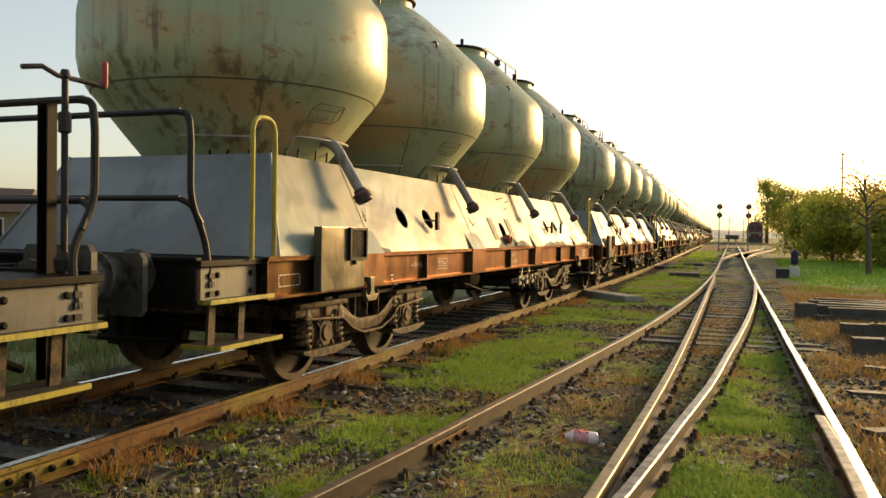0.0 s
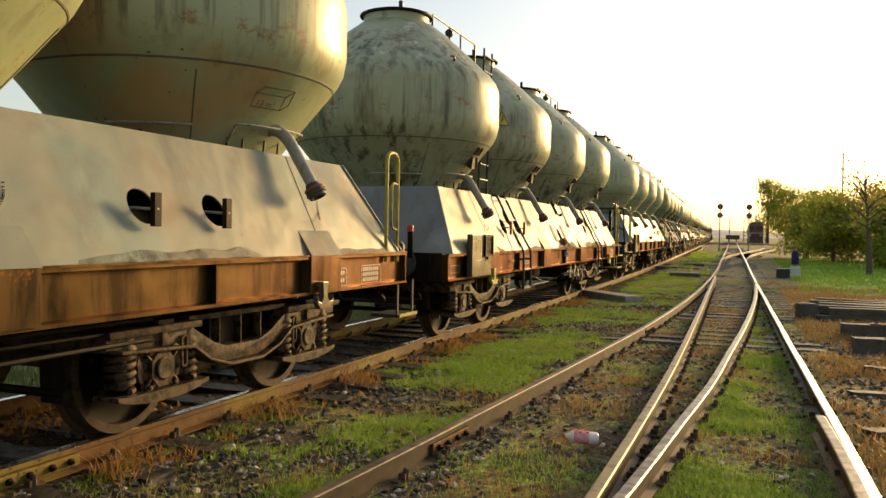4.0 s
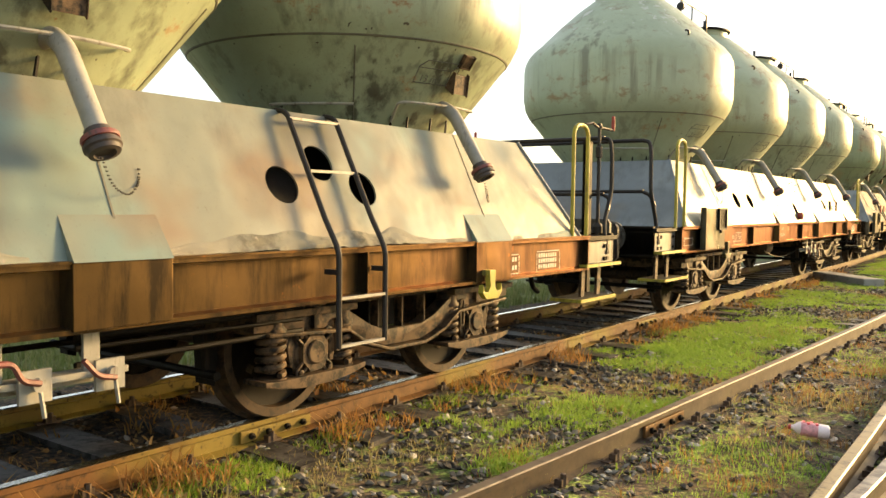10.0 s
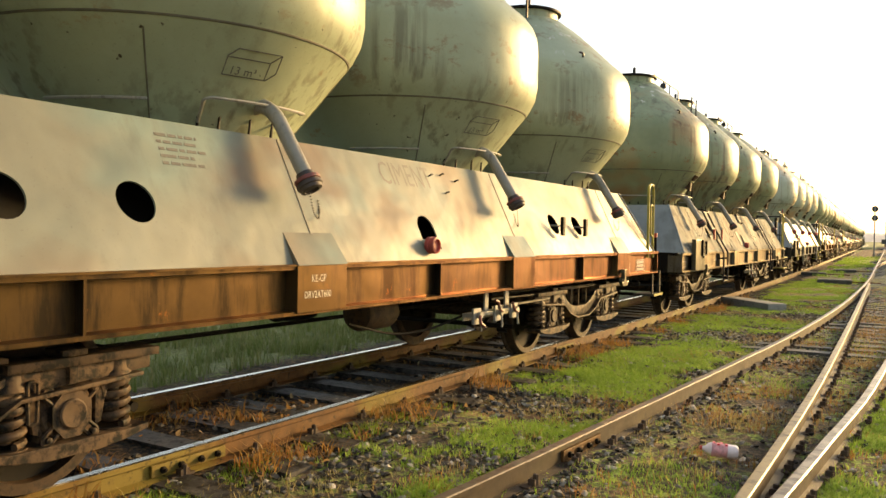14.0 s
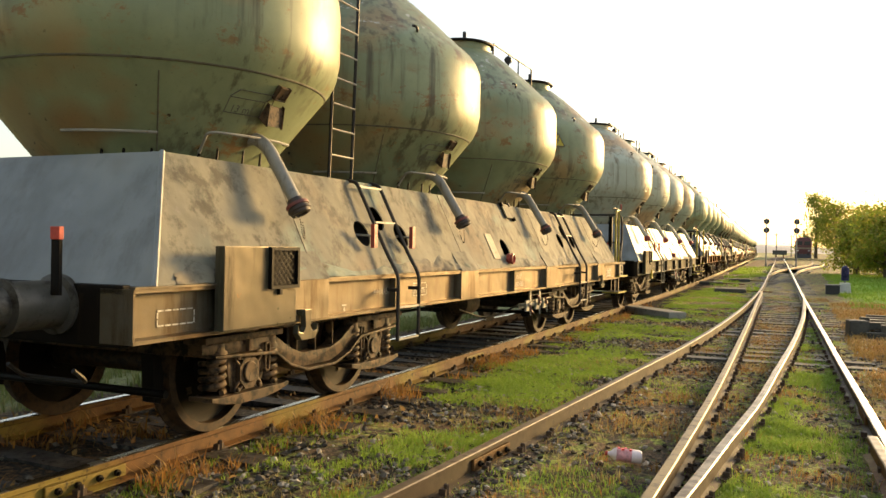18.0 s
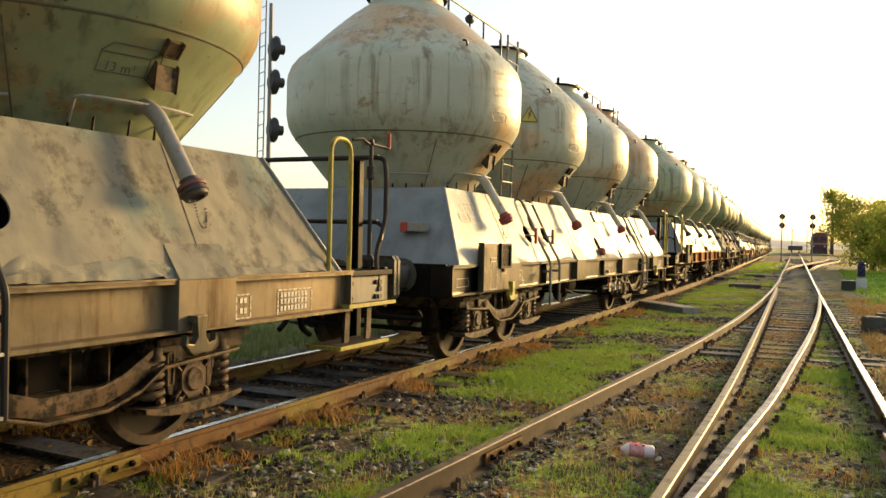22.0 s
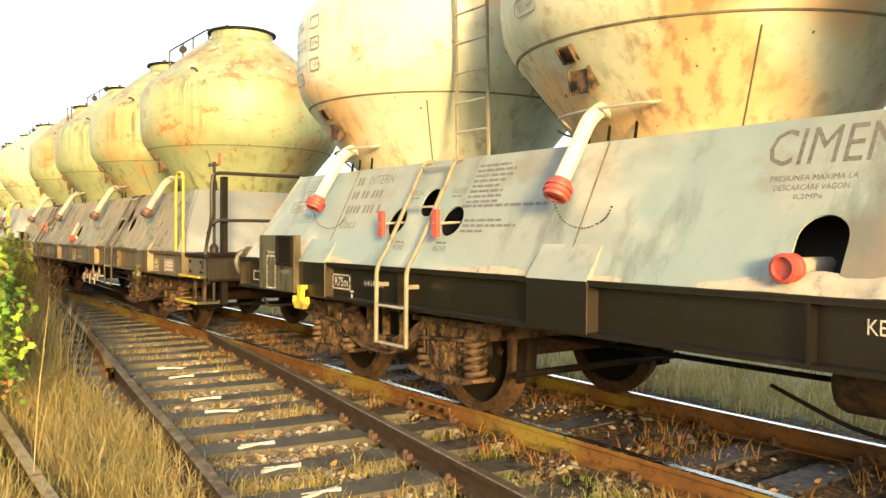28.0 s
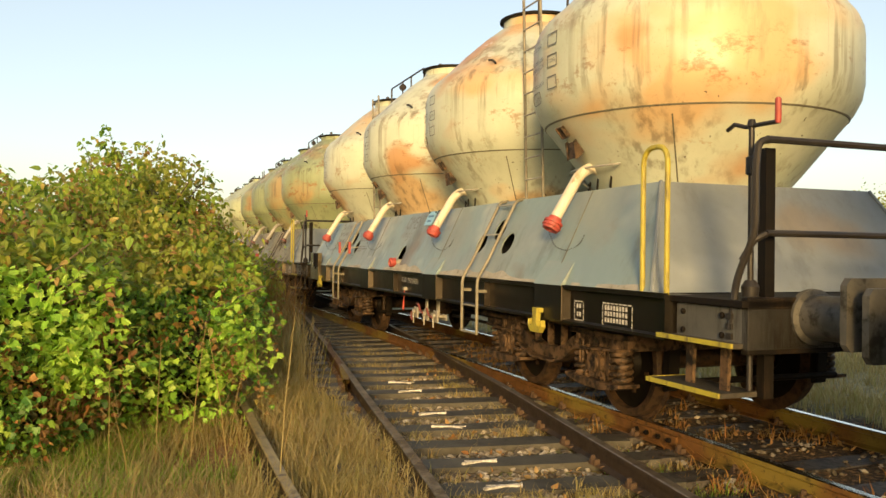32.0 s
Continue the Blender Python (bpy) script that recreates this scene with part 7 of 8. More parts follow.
grass("dry_grass_yard", "grass_dry", "dry brown grass and stalks between the rails", spots(6500, -3.8, 0.7, 2.0, 34, lambda x, y, r: clear_of_rails(x, y) and x > track_x(y) + 0.9 and patchy(x, y, 0.8, 15.0) > r * 0.7, 6, 0.4), 0.02, 0.075, 6, 0.002, 1.0)
grass("rust_weeds", "weed_rust", "rust-coloured weeds along the rail", spots(800, -4.0, -3.45, 1.5, 22, lambda x, y, r: clear_of_rails(x, y) and patchy(x, y, 1.3, 22.0) > r * 0.5, 7, 0.3), 0.04, 0.16, 7, 0.004, 0.9)
grass("rust_weeds_in_track", "weed_rust", "rust-coloured weeds between the sleepers under the train", spots(1500, -5.9, -3.5, -14, 5, lambda x, y, r: clear_of_rails(x, y) and patchy(x, y, 1.2, 29.0) + 0.05 > r * 0.6, 8), 0.03, 0.13, 7, 0.005, 1.0)
grass("dry_grass_verge", "grass_orange", "orange-brown dry grass beside the outer rail", spots(12000, 0.72, 5.0, 5.0, 27, lambda x, y, r: clear_of_rails(x, y) and patchy(x, y, 0.5, 31.0) + 0.4 > r * 0.8, 9, 0.4), 0.03, 0.11, 7, 0.004, 0.9)
grass("lawn_grass", "grass_green", "bright green lawn below the trees", spots(8000, 1.2, 16, 25, 62, lambda x, y, r: patchy(x, y, 0.2, 33.0) + 0.6 > r, 10), 0.05, 0.14, 7, 0.012)
grass("grass_behind_train", "grass_dull", "dull green grass on the far side of the train", spots(8500, -14, -6.3, -13, 16, lambda x, y, r: patchy(x, y, 0.4, 35.0) + (0.5 if y > 2 else -0.45) > r * 0.9, 11), 0.05, 0.20, 7, 0.007)
grass("dry_grass_behind_train", "grass_dry", "pale dry grass on the far side of the train", spots(7000, -13, -6.2, -16, 1.5, lambda x, y, r: patchy(x, y, 0.5, 43.0) + 0.6 > r, 19), 0.05, 0.20, 7, 0.006)
grass("dry_grass_south", "grass_dry", "tall dry yellow grass beside the track", spots(16500, -1.75, 2.2, -11, -1.2, lambda x, y, r: clear_of_rails(x, y) and x > line_x(RAIL_E, y) + 0.06 and patchy(x, y, 0.6, 37.0) + 0.75 > r * 0.95, 12), 0.05, 0.24, 8, 0.0026, 0.8)
grass("green_grass_south", "grass_green", "fresh green grass in front of the bramble", spots(6500, -0.6, 2.4, -9, -2.2, lambda x, y, r: clear_of_rails(x, y) and patchy(x, y, 0.8, 39.0) > r * 0.5 - 0.15 * (x > 0.0), 13), 0.05, 0.22, 8, 0.003, 0.8)
grass("dry_grass_far_south", "grass_dry", "brown dead weeds along the bramble's edge", spots(3600, -3.6, 0.0, -40, -9, lambda x, y, r: x > line_x(RAIL_E, y) + 0.45 and x < line_x(RAIL_E, y) + 1.15, 14), 0.2, 0.75, 8, 0.004, 0.45, 0.12)
grass("brown_reeds_far_south", "weed_rust", "tall reddish-brown dead stalks at the bramble's edge", spots(1500, -3.6, 0.0, -34, -11.5, lambda x, y, r: x > line_x(RAIL_E, y) + 0.5 and x < line_x(RAIL_E, y) + 1.0, 22), 0.5, 1.15, 8, 0.004, 0.35, 0.14)
grass("moss_in_siding", "grass_green", "low olive-green weeds beside the siding", spots(2000, -3.7, -1.2, -12, 2.5, lambda x, y, r: clear_of_rails(x, y) and x > track_x(y) + 0.95 and x < line_x(RAIL_C if y < -0.5 else RAIL_E, y) - 0.05 and patchy(x, y, 0.9, 47.0) > r * 0.5, 16), 0.02, 0.08, 7, 0.0035, 0.9)
grass("straw_in_siding", "grass_dry", "short straw-coloured grass beside the main line", spots(3600, -3.85, -1.2, -12, 2.5, lambda x, y, r: clear_of_rails(x, y) and x > track_x(y) + 0.92 and x < line_x(RAIL_C if y < -0.5 else RAIL_E, y) - 0.05 and patchy(x, y, 1.1, 49.0) > r * 0.5 - 0.1, 17), 0.02, 0.08, 7, 0.003, 1.0)
grass("weeds_in_siding", "grass_dry", "dry weeds between the sleepers", spots(2600, -4.1, -1.0, -14, -1.5, lambda x, y, r: clear_of_rails(x, y) and line_x(RAIL_C, y) - 0.1 < x < line_x(RAIL_E, y) and (x - line_x(RAIL_C, y) < 0.45 or line_x(RAIL_E, y) - x < 0.75) and 0.12 < (y + 30) % 0.6 < 0.48 and patchy(x, y, 1.0, 41.0) > r * 0.45 - 0.1, 15), 0.03, 0.11, 7, 0.003, 0.9)


def stones(name, label, count, x0, x1, y0, y1, keep, seed, size, mat="stone"):
    r = random.Random(seed)
    ico = [(0, 0, 1), (0.9, 0, 0.3), (0.28, 0.85, 0.35), (-0.72, 0.53, 0.3), (-0.72, -0.53, 0.35), (0.28, -0.85, 0.3), (0, 0, -0.6)]
    tri = [(0, 1, 2), (0, 2, 3), (0, 3, 4), (0, 4, 5), (0, 5, 1), (6, 2, 1), (6, 3, 2), (6, 4, 3), (6, 5, 4), (6, 1, 5)]
    vs, fs = [], []
    for x, y, z in spots(count, x0, x1, y0, y1, keep, seed):
        s = size * r.uniform(0.5, 1.5)
        m = Euler((r.uniform(-0.5, 0.5), r.uniform(-0.5, 0.5), r.uniform(0, 6.3))).to_matrix()
        o = len(vs)
        for p in ico:
            q = m @ Vector((p[0] * s * r.uniform(0.7, 1.3), p[1] * s * r.uniform(0.6, 1.1), p[2] * s * 0.7))
            vs.append((x + q.x, y + q.y, z + q.z + s * 0.15))
        fs += [tuple(i + o for i in t) for t in tri]
    return thing(name, label, "stones", kind="stuff", me=scatter_mesh(name, [mat], vs, fs))


stone_m, snt, sb = material("ballast_stones", 0.85)
sgeo = snt.nodes.new("ShaderNodeNewGeometry")
snt.links.new(ramp(snt, sgeo.outputs["Random Per Island"], [(0, (0.014, 0.012, 0.009)), (0.5, (0.075, 0.062, 0.045)), (0.85, (0.20, 0.18, 0.14)), (1, (0.45, 0.42, 0.35))]), sb.inputs["Base Color"])
MAT["stone"] = stone_m
pale_m, snt, sb = material("pale_ballast_stones", 0.85)
sgeo = snt.nodes.new("ShaderNodeNewGeometry")
snt.links.new(ramp(snt, sgeo.outputs["Random Per Island"], [(0, (0.06, 0.05, 0.035)), (0.5, (0.16, 0.135, 0.09)), (0.85, (0.27, 0.24, 0.18)), (1, (0.45, 0.42, 0.34))]), sb.inputs["Base Color"])
MAT["stone_pale"] = pale_m
stones("ballast", "dark cinders and ballast beside the main line", 9500, -3.9, -1.6, 1.8, 22, lambda x, y, r: clear_of_rails(x, y) and x < line_x(RAIL_C, y) + 0.3 and patchy(x, y) - 0.1 < r * 0.5, 51, 0.028)
stones("ballast_under_train", "rusty ballast between the rails of the main line", 4500, -6.1, -3.6, -13, 14, lambda x, y, r: clear_of_rails(x, y) and (y % 0.62) > 0.20, 52, 0.028, "stone")
stones("ballast_turnout", "small stones among the grass of the turnout", 4200, -2.2, 0.7, 3, 26, lambda x, y, r: clear_of_rails(x, y) and x > line_x(RAIL_C, y) and patchy(x, y, 0.7, 4.0) < r * 0.5, 53, 0.024)
stones("ballast_siding", "pale ballast between the sleepers of the siding", 9500, -4.0, -1.0, -16, -1.2, lambda x, y, r: clear_of_rails(x, y) and line_x(RAIL_C, y) - 0.9 < x < line_x(RAIL_E, y) + 0.25 and ((y + 30.0) % 0.60) > 0.13 and ((y + 30.0) % 0.60) < 0.47, 54, 0.030, "stone_pale")
stones("pale_debris", "small pale scraps and stones scattered in the grass", 1500, -3.8, 1.2, 2.0, 20, lambda x, y, r: clear_of_rails(x, y) and x > track_x(y) + 0.9, 57, 0.011, "debris")
stones("gravel_verge", "gravel beside the outer rail", 1600, 0.75, 1.5, 7, 20, lambda x, y, r: clear_of_rails(x, y), 55, 0.026)


# ---- trees and bramble ----
LEAF = [(0, 0, 0), (0.30, 0.22, 0.03), (0.22, 0.62, 0.05), (0, 1.0, -0.05), (-0.22, 0.62, 0.05), (-0.30, 0.22, 0.03)]
LOBED = [(0, 0, 0), (0.34, -0.04, 0.02), (0.46, 0.20, 0.03), (0.34, 0.40, 0.05), (0.42, 0.66, 0.0), (0.20, 0.70, 0.05), (0, 1.0, -0.08), (-0.20, 0.70, 0.05), (-0.42, 0.66, 0.0), (-0.34, 0.40, 0.05), (-0.46, 0.20, 0.03), (-0.34, -0.04, 0.02)]


def leaves(centres, size, seed, shape=LEAF, droop=0.5):
    """Leaf blades at the given points, turned all ways; one outline each, in two halves."""
    r = np.random.RandomState(seed)
    n = len(centres)
    c = np.array(centres)
    s = size * r.uniform(0.55, 1.35, n)
    a, b, g = r.uniform(0, 2 * np.pi, n), r.normal(-droop, 0.6, n), r.normal(0, 0.7, n)
    ca, sa, cb, sb_, cg, sg = np.cos(a), np.sin(a), np.cos(b), np.sin(b), np.cos(g), np.sin(g)
    fwd = np.c_[ca * cb, sa * cb, sb_]
    side0 = np.c_[-sa, ca, np.zeros(n)]
    up0 = np.cross(side0, fwd) * -1
    side = side0 * cg[:, None] + up0 * sg[:, None]
    up = -side0 * sg[:, None] + up0 * cg[:, None]
    sh = np.array(shape)
    v = (c[:, None, :] + s[:, None, None] * (side[:, None, :] * sh[None, :, 0, None] + fwd[:, None, :] * sh[None, :, 1, None] + up[:, None, :] * sh[None, :, 2, None])).reshape(-1, 3)
    k = len(shape)
    h = k // 2
    f = []
    for i in range(n):
        o = i * k
        f.append(tuple(o + j for j in range(0, h + 1)))
        f.append((o,) + tuple(o + j for j in range(h, k)))
    return v.tolist(), f


def tree(name, label, at, height, spread, mat, count, size, seed, lean=0.0, bare=0.25, group="", dense=1.0):
    r = random.Random(seed)
    t = thing(name, label, "tree", group, at=(at[0], at[1], GROUND - 0.05))
    top = Vector((lean * height, 0, height * 0.82))
    g = Geo()
    trunk = [Vector((lean * height * k * k, 0.05 * math.sin(k * 5 + seed), height * 0.82 * k)) for k in (0, 0.2, 0.4, 0.6, 0.8, 1.0)]
    rad = 0.022 * height
    g.tube(trunk, [rad * 1.25, rad, rad * 0.8, rad * 0.6, rad * 0.35, rad * 0.12], 9)
    ends = []
    for i in range(16):
        k = bare + (0.95 - bare) * (i + r.random()) / 16
        b = Vector((lean * height * k * k, 0, height * 0.82 * k))
        a = r.uniform(0, 6.28)
        reach = spread * (1.05 - 0.55 * abs(k - 0.5)) * r.uniform(0.6, 1.1) * (1.15 - 0.5 * k)
        e = b + Vector((math.cos(a) * reach, math.sin(a) * reach, height * r.uniform(0.06, 0.20)))
        m = b.lerp(e, 0.5) + Vector((0, 0, height * 0.03))
        g.tube([b, m, e], [rad * 0.35, rad * 0.22, rad * 0.06], 6)
        ends += [(e, reach), (m, reach * 0.8), (b.lerp(e, 0.75), reach)]
        for _ in range(2):
            q = m.lerp(e, r.random()) + Vector((r.uniform(-1, 1), r.uniform(-1, 1), r.uniform(-0.2, 0.7))) * reach * 0.45
            g.tube([m.lerp(e, 0.4), q], [rad * 0.14, rad * 0.04], 5)
            ends.append((q, reach * 0.7))
    ends.append((top, spread * 0.5))
    part("trunk", g.mesh("trunk", "bark"), t)
    cs = []
    while len(cs) < count:
        e, w = r.choice(ends)
        d = Vector((r.gauss(0, 1), r.gauss(0, 1), r.gauss(0, 0.8))) * (0.24 * spread * dense)
        cs.append(tuple(e + d))
    v, f = leaves(cs, size, seed)
    part("crown", scatter_mesh("crown", [mat], v, f), t, "loose crown of small leaves")
    return t


wood = [((2.6, 212), 17.0, 4.2, "leaf_tree", 0.0), ((6.6, 205), 14.0, 4.6, "leaf_tree", 0.0), ((10.5, 200), 12.5, 4.6, "leaf_gold", 0.0), ((3.6, 66), 4.6, 1.9, "leaf_tree", 0.03), ((5.6, 70), 5.6, 2.3, "leaf_tree", 0.0), ((4.6, 57), 4.2, 1.9, "leaf_tree", 0.0), ((7.0, 60), 5.3, 2.3, "leaf_gold", 0.0),
        ((9.4, 64), 6.0, 2.6, "leaf_tree", 0.0), ((8.2, 52), 4.6, 2.1, "leaf_tree", -0.04), ((10.8, 54), 5.4, 2.4, "leaf_gold", 0.0), ((12.6, 58), 6.2, 2.8, "leaf_tree", 0.0), ((6.4, 47.5), 3.6, 1.6, "leaf_tree", 0.05), ((14.5, 50), 6.0, 2.6, "leaf_tree", 0.0), ((17.5, 55), 7, 3, "leaf_gold", 0.0), ((10.5, 45), 4.8, 2.0, "leaf_gold", 0.0)]
for i, (at, hh, sp, mt, ln) in enumerate(wood):
    tree("roadside_tree", "leafy tree with green and golden autumn leaves" if mt == "leaf_tree" else "autumn tree with golden-brown leaves", at, hh, sp, mt, 6500, 0.20 if at[1] < 150 else 0.42, 100 + i, ln, 0.02, "trees beside the yard")
tree("slender_tree", "slender leaning tree with a sparse brown crown", (4.4, 37.6), 4.9, 1.6, "leaf_gold", 900, 0.10, 131, -0.06, 0.45, "trees beside the yard", 1.2)
for i, (at, hh, sp, mt) in enumerate([((-29.5, 17), 4.6, 2.2, "leaf_gold"), ((-35, 23.2), 5.0, 2.0, "leaf_gold"), ((-31, 19.8), 4.6, 2.0, "leaf_tree"), ((-26, 13), 3.6, 1.8, "leaf_tree"), ((-19.6, 22.4), 3.7, 0.7, "leaf_gold"), ((-38, -33), 5.2, 2.2, "leaf_tree"), ((-33, -27), 3.6, 1.9, "leaf_tree")]):
    tree("field_tree", "autumn tree beyond the railway line", at, hh, sp, mt, 2600, 0.16, 150 + i, 0.0, 0.1, "trees beyond the line")


def bramble():
    r = random.Random(77)
    b_thing = thing("bramble_bush", "dense bramble hedge with green, yellow and red leaves", "bush", at=(0, 0, 0))
    mounds = []
    for k in range(60):
        f = k / 59
        y = -6.4 - 34 * f ** 1.4
        x = line_x(RAIL_E, y) + 1.25 + 0.9 * r.random() + (1.2 if y > -9.5 else 0.4) * r.random() * 2.2
        hgt = (1.45 + 0.35 * math.sin(f * 9) + r.uniform(-0.4, 0.4)) * (0.75 if y > -7.5 else 1.0)
        mounds.append((x, y, hgt * r.uniform(0.35, 0.62), r.uniform(0.7, 1.15)))
    mounds += [(0.05, -8.4, 0.7, 0.9), (0.55, -7.0, 0.75, 0.9), (1.0, -6.4, 0.9, 1.0), (0.2, -9.2, 1.05, 1.05), (0.0, -10.5, 1.85, 0.95), (0.7, -9.8, 1.35, 1.0), (1.5, -8.8, 1.15, 1.1), (-0.45, -9.6, 0.6, 0.7), (1.6, -6.6, 0.9, 1.0), (2.2, -8.0, 0.9, 1.2), (-0.35, -12.0, 1.25, 1.0), (-0.75, -14.0, 1.1, 1.0), (0.3, -12.2, 1.9, 0.95)]
    canes = Geo()
    cs, near, tops, vine, dead, core = [], [], [], [], [], []
    for x, y, z, w in mounds:
        close = y > -12.6
        n = int((8200 if close else 1800) * w)
        for _ in range(n):
            d = Vector((r.gauss(0, 1), r.gauss(0, 1), r.gauss(0, 0.85))).normalized()
            p = Vector((x, y, z + GROUND)) + d * w * (0.50 + 0.55 * r.random() + 0.12 * noise.noise(d * 2.3 + Vector((x, y, z))))
            if p.z < GROUND + 0.03 or p.x < line_x(RAIL_E, p.y) + 0.55:
                continue
            if not close:
                cs.append(tuple(p))
                continue
            gap = noise.noise((p.x * 2.6, p.y * 2.6, p.z * 2.6 + 4.0))
            if gap < -0.28:
                continue
            leaf = noise.noise((p.x * 1.25 + 7.0, p.y * 1.25, p.z * 1.25))
            dry = noise.noise((p.x * 2.2, p.y * 2.2 + 11.0, p.z * 2.2))
            if dry > 0.30:
                dead.append(tuple(p))
            elif leaf > 0.12 and p.z < 1.25:
                vine.append(tuple(p))
            elif p.z > 1.05 or (p.y < -9.0 and p.z > 0.8):
                tops.append(tuple(p))
            else:
                near.append(tuple(p))
        # inner shell of leaves in the shade colour, seen through the gaps
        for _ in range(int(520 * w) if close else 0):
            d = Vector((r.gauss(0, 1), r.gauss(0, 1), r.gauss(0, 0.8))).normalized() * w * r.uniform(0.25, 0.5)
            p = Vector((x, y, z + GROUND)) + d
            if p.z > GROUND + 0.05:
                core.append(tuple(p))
        for _ in range(7):
            a = r.uniform(0, 6.28)
            e = Vector((x + math.cos(a) * w * 0.9, y + math.sin(a) * w * 0.9, z + GROUND + w * r.uniform(0.3, 0.72)))
            canes.tube([(x, y, GROUND), ((x + e.x) / 2, (y + e.y) / 2, e.z * 0.8), e], [0.012, 0.009, 0.004], 5)
            for k in range(7):
                p = Vector((x, y, GROUND)).lerp(e, 0.55 + 0.45 * k / 6) + Vector((r.gauss(0, 0.05), r.gauss(0, 0.05), 0.1 * w + r.gauss(0, 0.05)))
                tops.append(tuple(p))
        # loose sprays that stand out above the outline
        for _ in range(3 if z > 1.0 and close else 0):
            a = r.uniform(0, 6.28)
            b = Vector((x + math.cos(a) * w * 0.6, y + math.sin(a) * w * 0.6, z + GROUND + w * 0.72))
            e = b + Vector((math.cos(a) * 0.25, math.sin(a) * 0.25, r.uniform(0.15, 0.42)))
            canes.tube([b, b.lerp(e, 0.6) + Vector((0, 0, 0.05)), e], [0.006, 0.004, 0.002], 4)
            for k in range(26):
                tops.append(tuple(b.lerp(e, k / 25) + Vector((r.gauss(0, 0.05), r.gauss(0, 0.05), r.gauss(0.02, 0.035)))))
    tagged(part("cane", canes.mesh("cane", "bark"), b_thing, "thin brown canes"), kind="stuff")
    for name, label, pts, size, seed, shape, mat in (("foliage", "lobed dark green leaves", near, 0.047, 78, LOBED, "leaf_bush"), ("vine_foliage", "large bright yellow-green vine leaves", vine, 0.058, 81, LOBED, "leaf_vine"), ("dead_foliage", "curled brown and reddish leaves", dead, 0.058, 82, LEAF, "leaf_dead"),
                                                       ("upper_foliage", "small narrow olive leaves", tops, 0.078, 80, LEAF, "leaf_upper"), ("inner_foliage", "leaves inside the hedge, coloured dark for its shade", core, 0.12, 83, LEAF, "leaf_shaded"), ("far_foliage", "green and brownish leaves", cs, 0.10, 79, LEAF, "leaf_upper")):
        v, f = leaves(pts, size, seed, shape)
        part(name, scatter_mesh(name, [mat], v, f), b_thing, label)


bramble()
litter = [(x, y, z + 0.012) for x, y, z in spots(2600, -6.1, -3.3, -12, 9, lambda x, y, r: clear_of_rails(x, y) and patchy(x, y, 0.9, 71.0) > r * 0.5 - 0.1, 92)] + [(x, y, z + 0.012) for x, y, z in spots(1700, -3.4, -0.6, -10, 1.5, lambda x, y, r: clear_of_rails(x, y) and patchy(x, y, 1.0, 73.0) > r * 0.5, 93)]
v, f = leaves(litter, 0.055, 94, LEAF, 0.0)
thing("fallen_leaves", "dry orange-brown leaves scattered over the track bed", "leaves", kind="stuff", me=scatter_mesh("fallen_leaves", ["leaf_litter"], v, f))
stalks = thing("dry_stalks", "tall bare dry stalks in front of the bramble", "weeds", kind="stuff")
sg = Geo()
srng = random.Random(8)
for x, y, hh in [(-0.80, -5.05, 1.15), (-0.55, -5.5, 1.0), (-0.30, -5.6, 1.05), (-0.1, -6.1, 0.9), (-0.62, -6.3, 0.8), (0.2, -5.9, 0.8), (-0.98, -6.9, 0.85), (0.05, -5.3, 0.6), (-0.9, -5.6, 0.6)]:
    lean = srng.uniform(-0.15, 0.15)
    sg.tube([(x, y, GROUND), (x + lean * 0.4, y, GROUND + hh * 0.5), (x + lean, y + 0.05, GROUND + hh)], [0.0045, 0.0035, 0.0015], 5)
    for k in range(5):
        z = hh * (0.35 + 0.12 * k)
        a = srng.uniform(0, 6.28)
        sg.tube([(x + lean * z / hh * 0.8, y, GROUND + z), (x + lean * z / hh + 0.16 * math.cos(a), y + 0.16 * math.sin(a), GROUND + z + 0.16)], [0.002, 0.001], 4)
part("stalk", sg.mesh("stalk", "grass_dry"), stalks)

# ---- things in the yard ----
# bottle
bottle = thing("plastic_bottle", "crumpled pink and red plastic bottle lying in the grass", "bottle", at=Matrix.Translation((-1.13, 5.80, -0.10)) @ pose(0, 0, 0, 0, -4, 196) @ Matrix.Diagonal((0.66, 0.80, 0.80, 1.0)))
part("body", Geo().lathe([(0.0, -0.17), (0.048, -0.168), (0.060, -0.15), (0.060, -0.06)], 20, 0, "x").mesh("body", "bottle_clear"), bottle, "pale translucent end")
part("label_band", Geo().lathe([(0.060, -0.06), (0.056, -0.03), (0.061, 0.0), (0.055, 0.04), (0.060, 0.08), (0.060, 0.10)], 20, 0, "x").mesh("label_band", "bottle_label"), bottle, "pale pink printed label")
for k, (a, b) in enumerate(((-0.045, 0.012), (0.0, -0.02), (0.035, 0.015), (0.075, -0.01))):
    part("red_print", Geo().prism([(a - 0.012, b - 0.024), (a + 0.014, b - 0.018), (a + 0.010, b + 0.026), (a - 0.016, b + 0.018)], 0.050, 0.0625, "z").mesh("red_print", "bottle_red", 0), bottle)
part("neck", Geo().lathe([(0.060, 0.10), (0.050, 0.13), (0.022, 0.165), (0.018, 0.185), (0.018, 0.19), (0.0, 0.19)], 18, 0, "x").mesh("neck", "bottle_clear"), bottle)
part("cap", Geo().lathe([(0.0, 0.19), (0.021, 0.19), (0.021, 0.215), (0.0, 0.215)], 14, 0, "x").mesh("cap", "red"), bottle, "red screw cap")

slab = thing("concrete_slab", "long low concrete slab lying beside the track", "slab", at=pose(-3.15, 19.2, -0.10, 0, 0, -50))
part("block", Geo().box((-1.0, -0.22, -0.14), (1.0, 0.22, 0.10)).mesh("block", "concrete", 0, 0.025), slab)
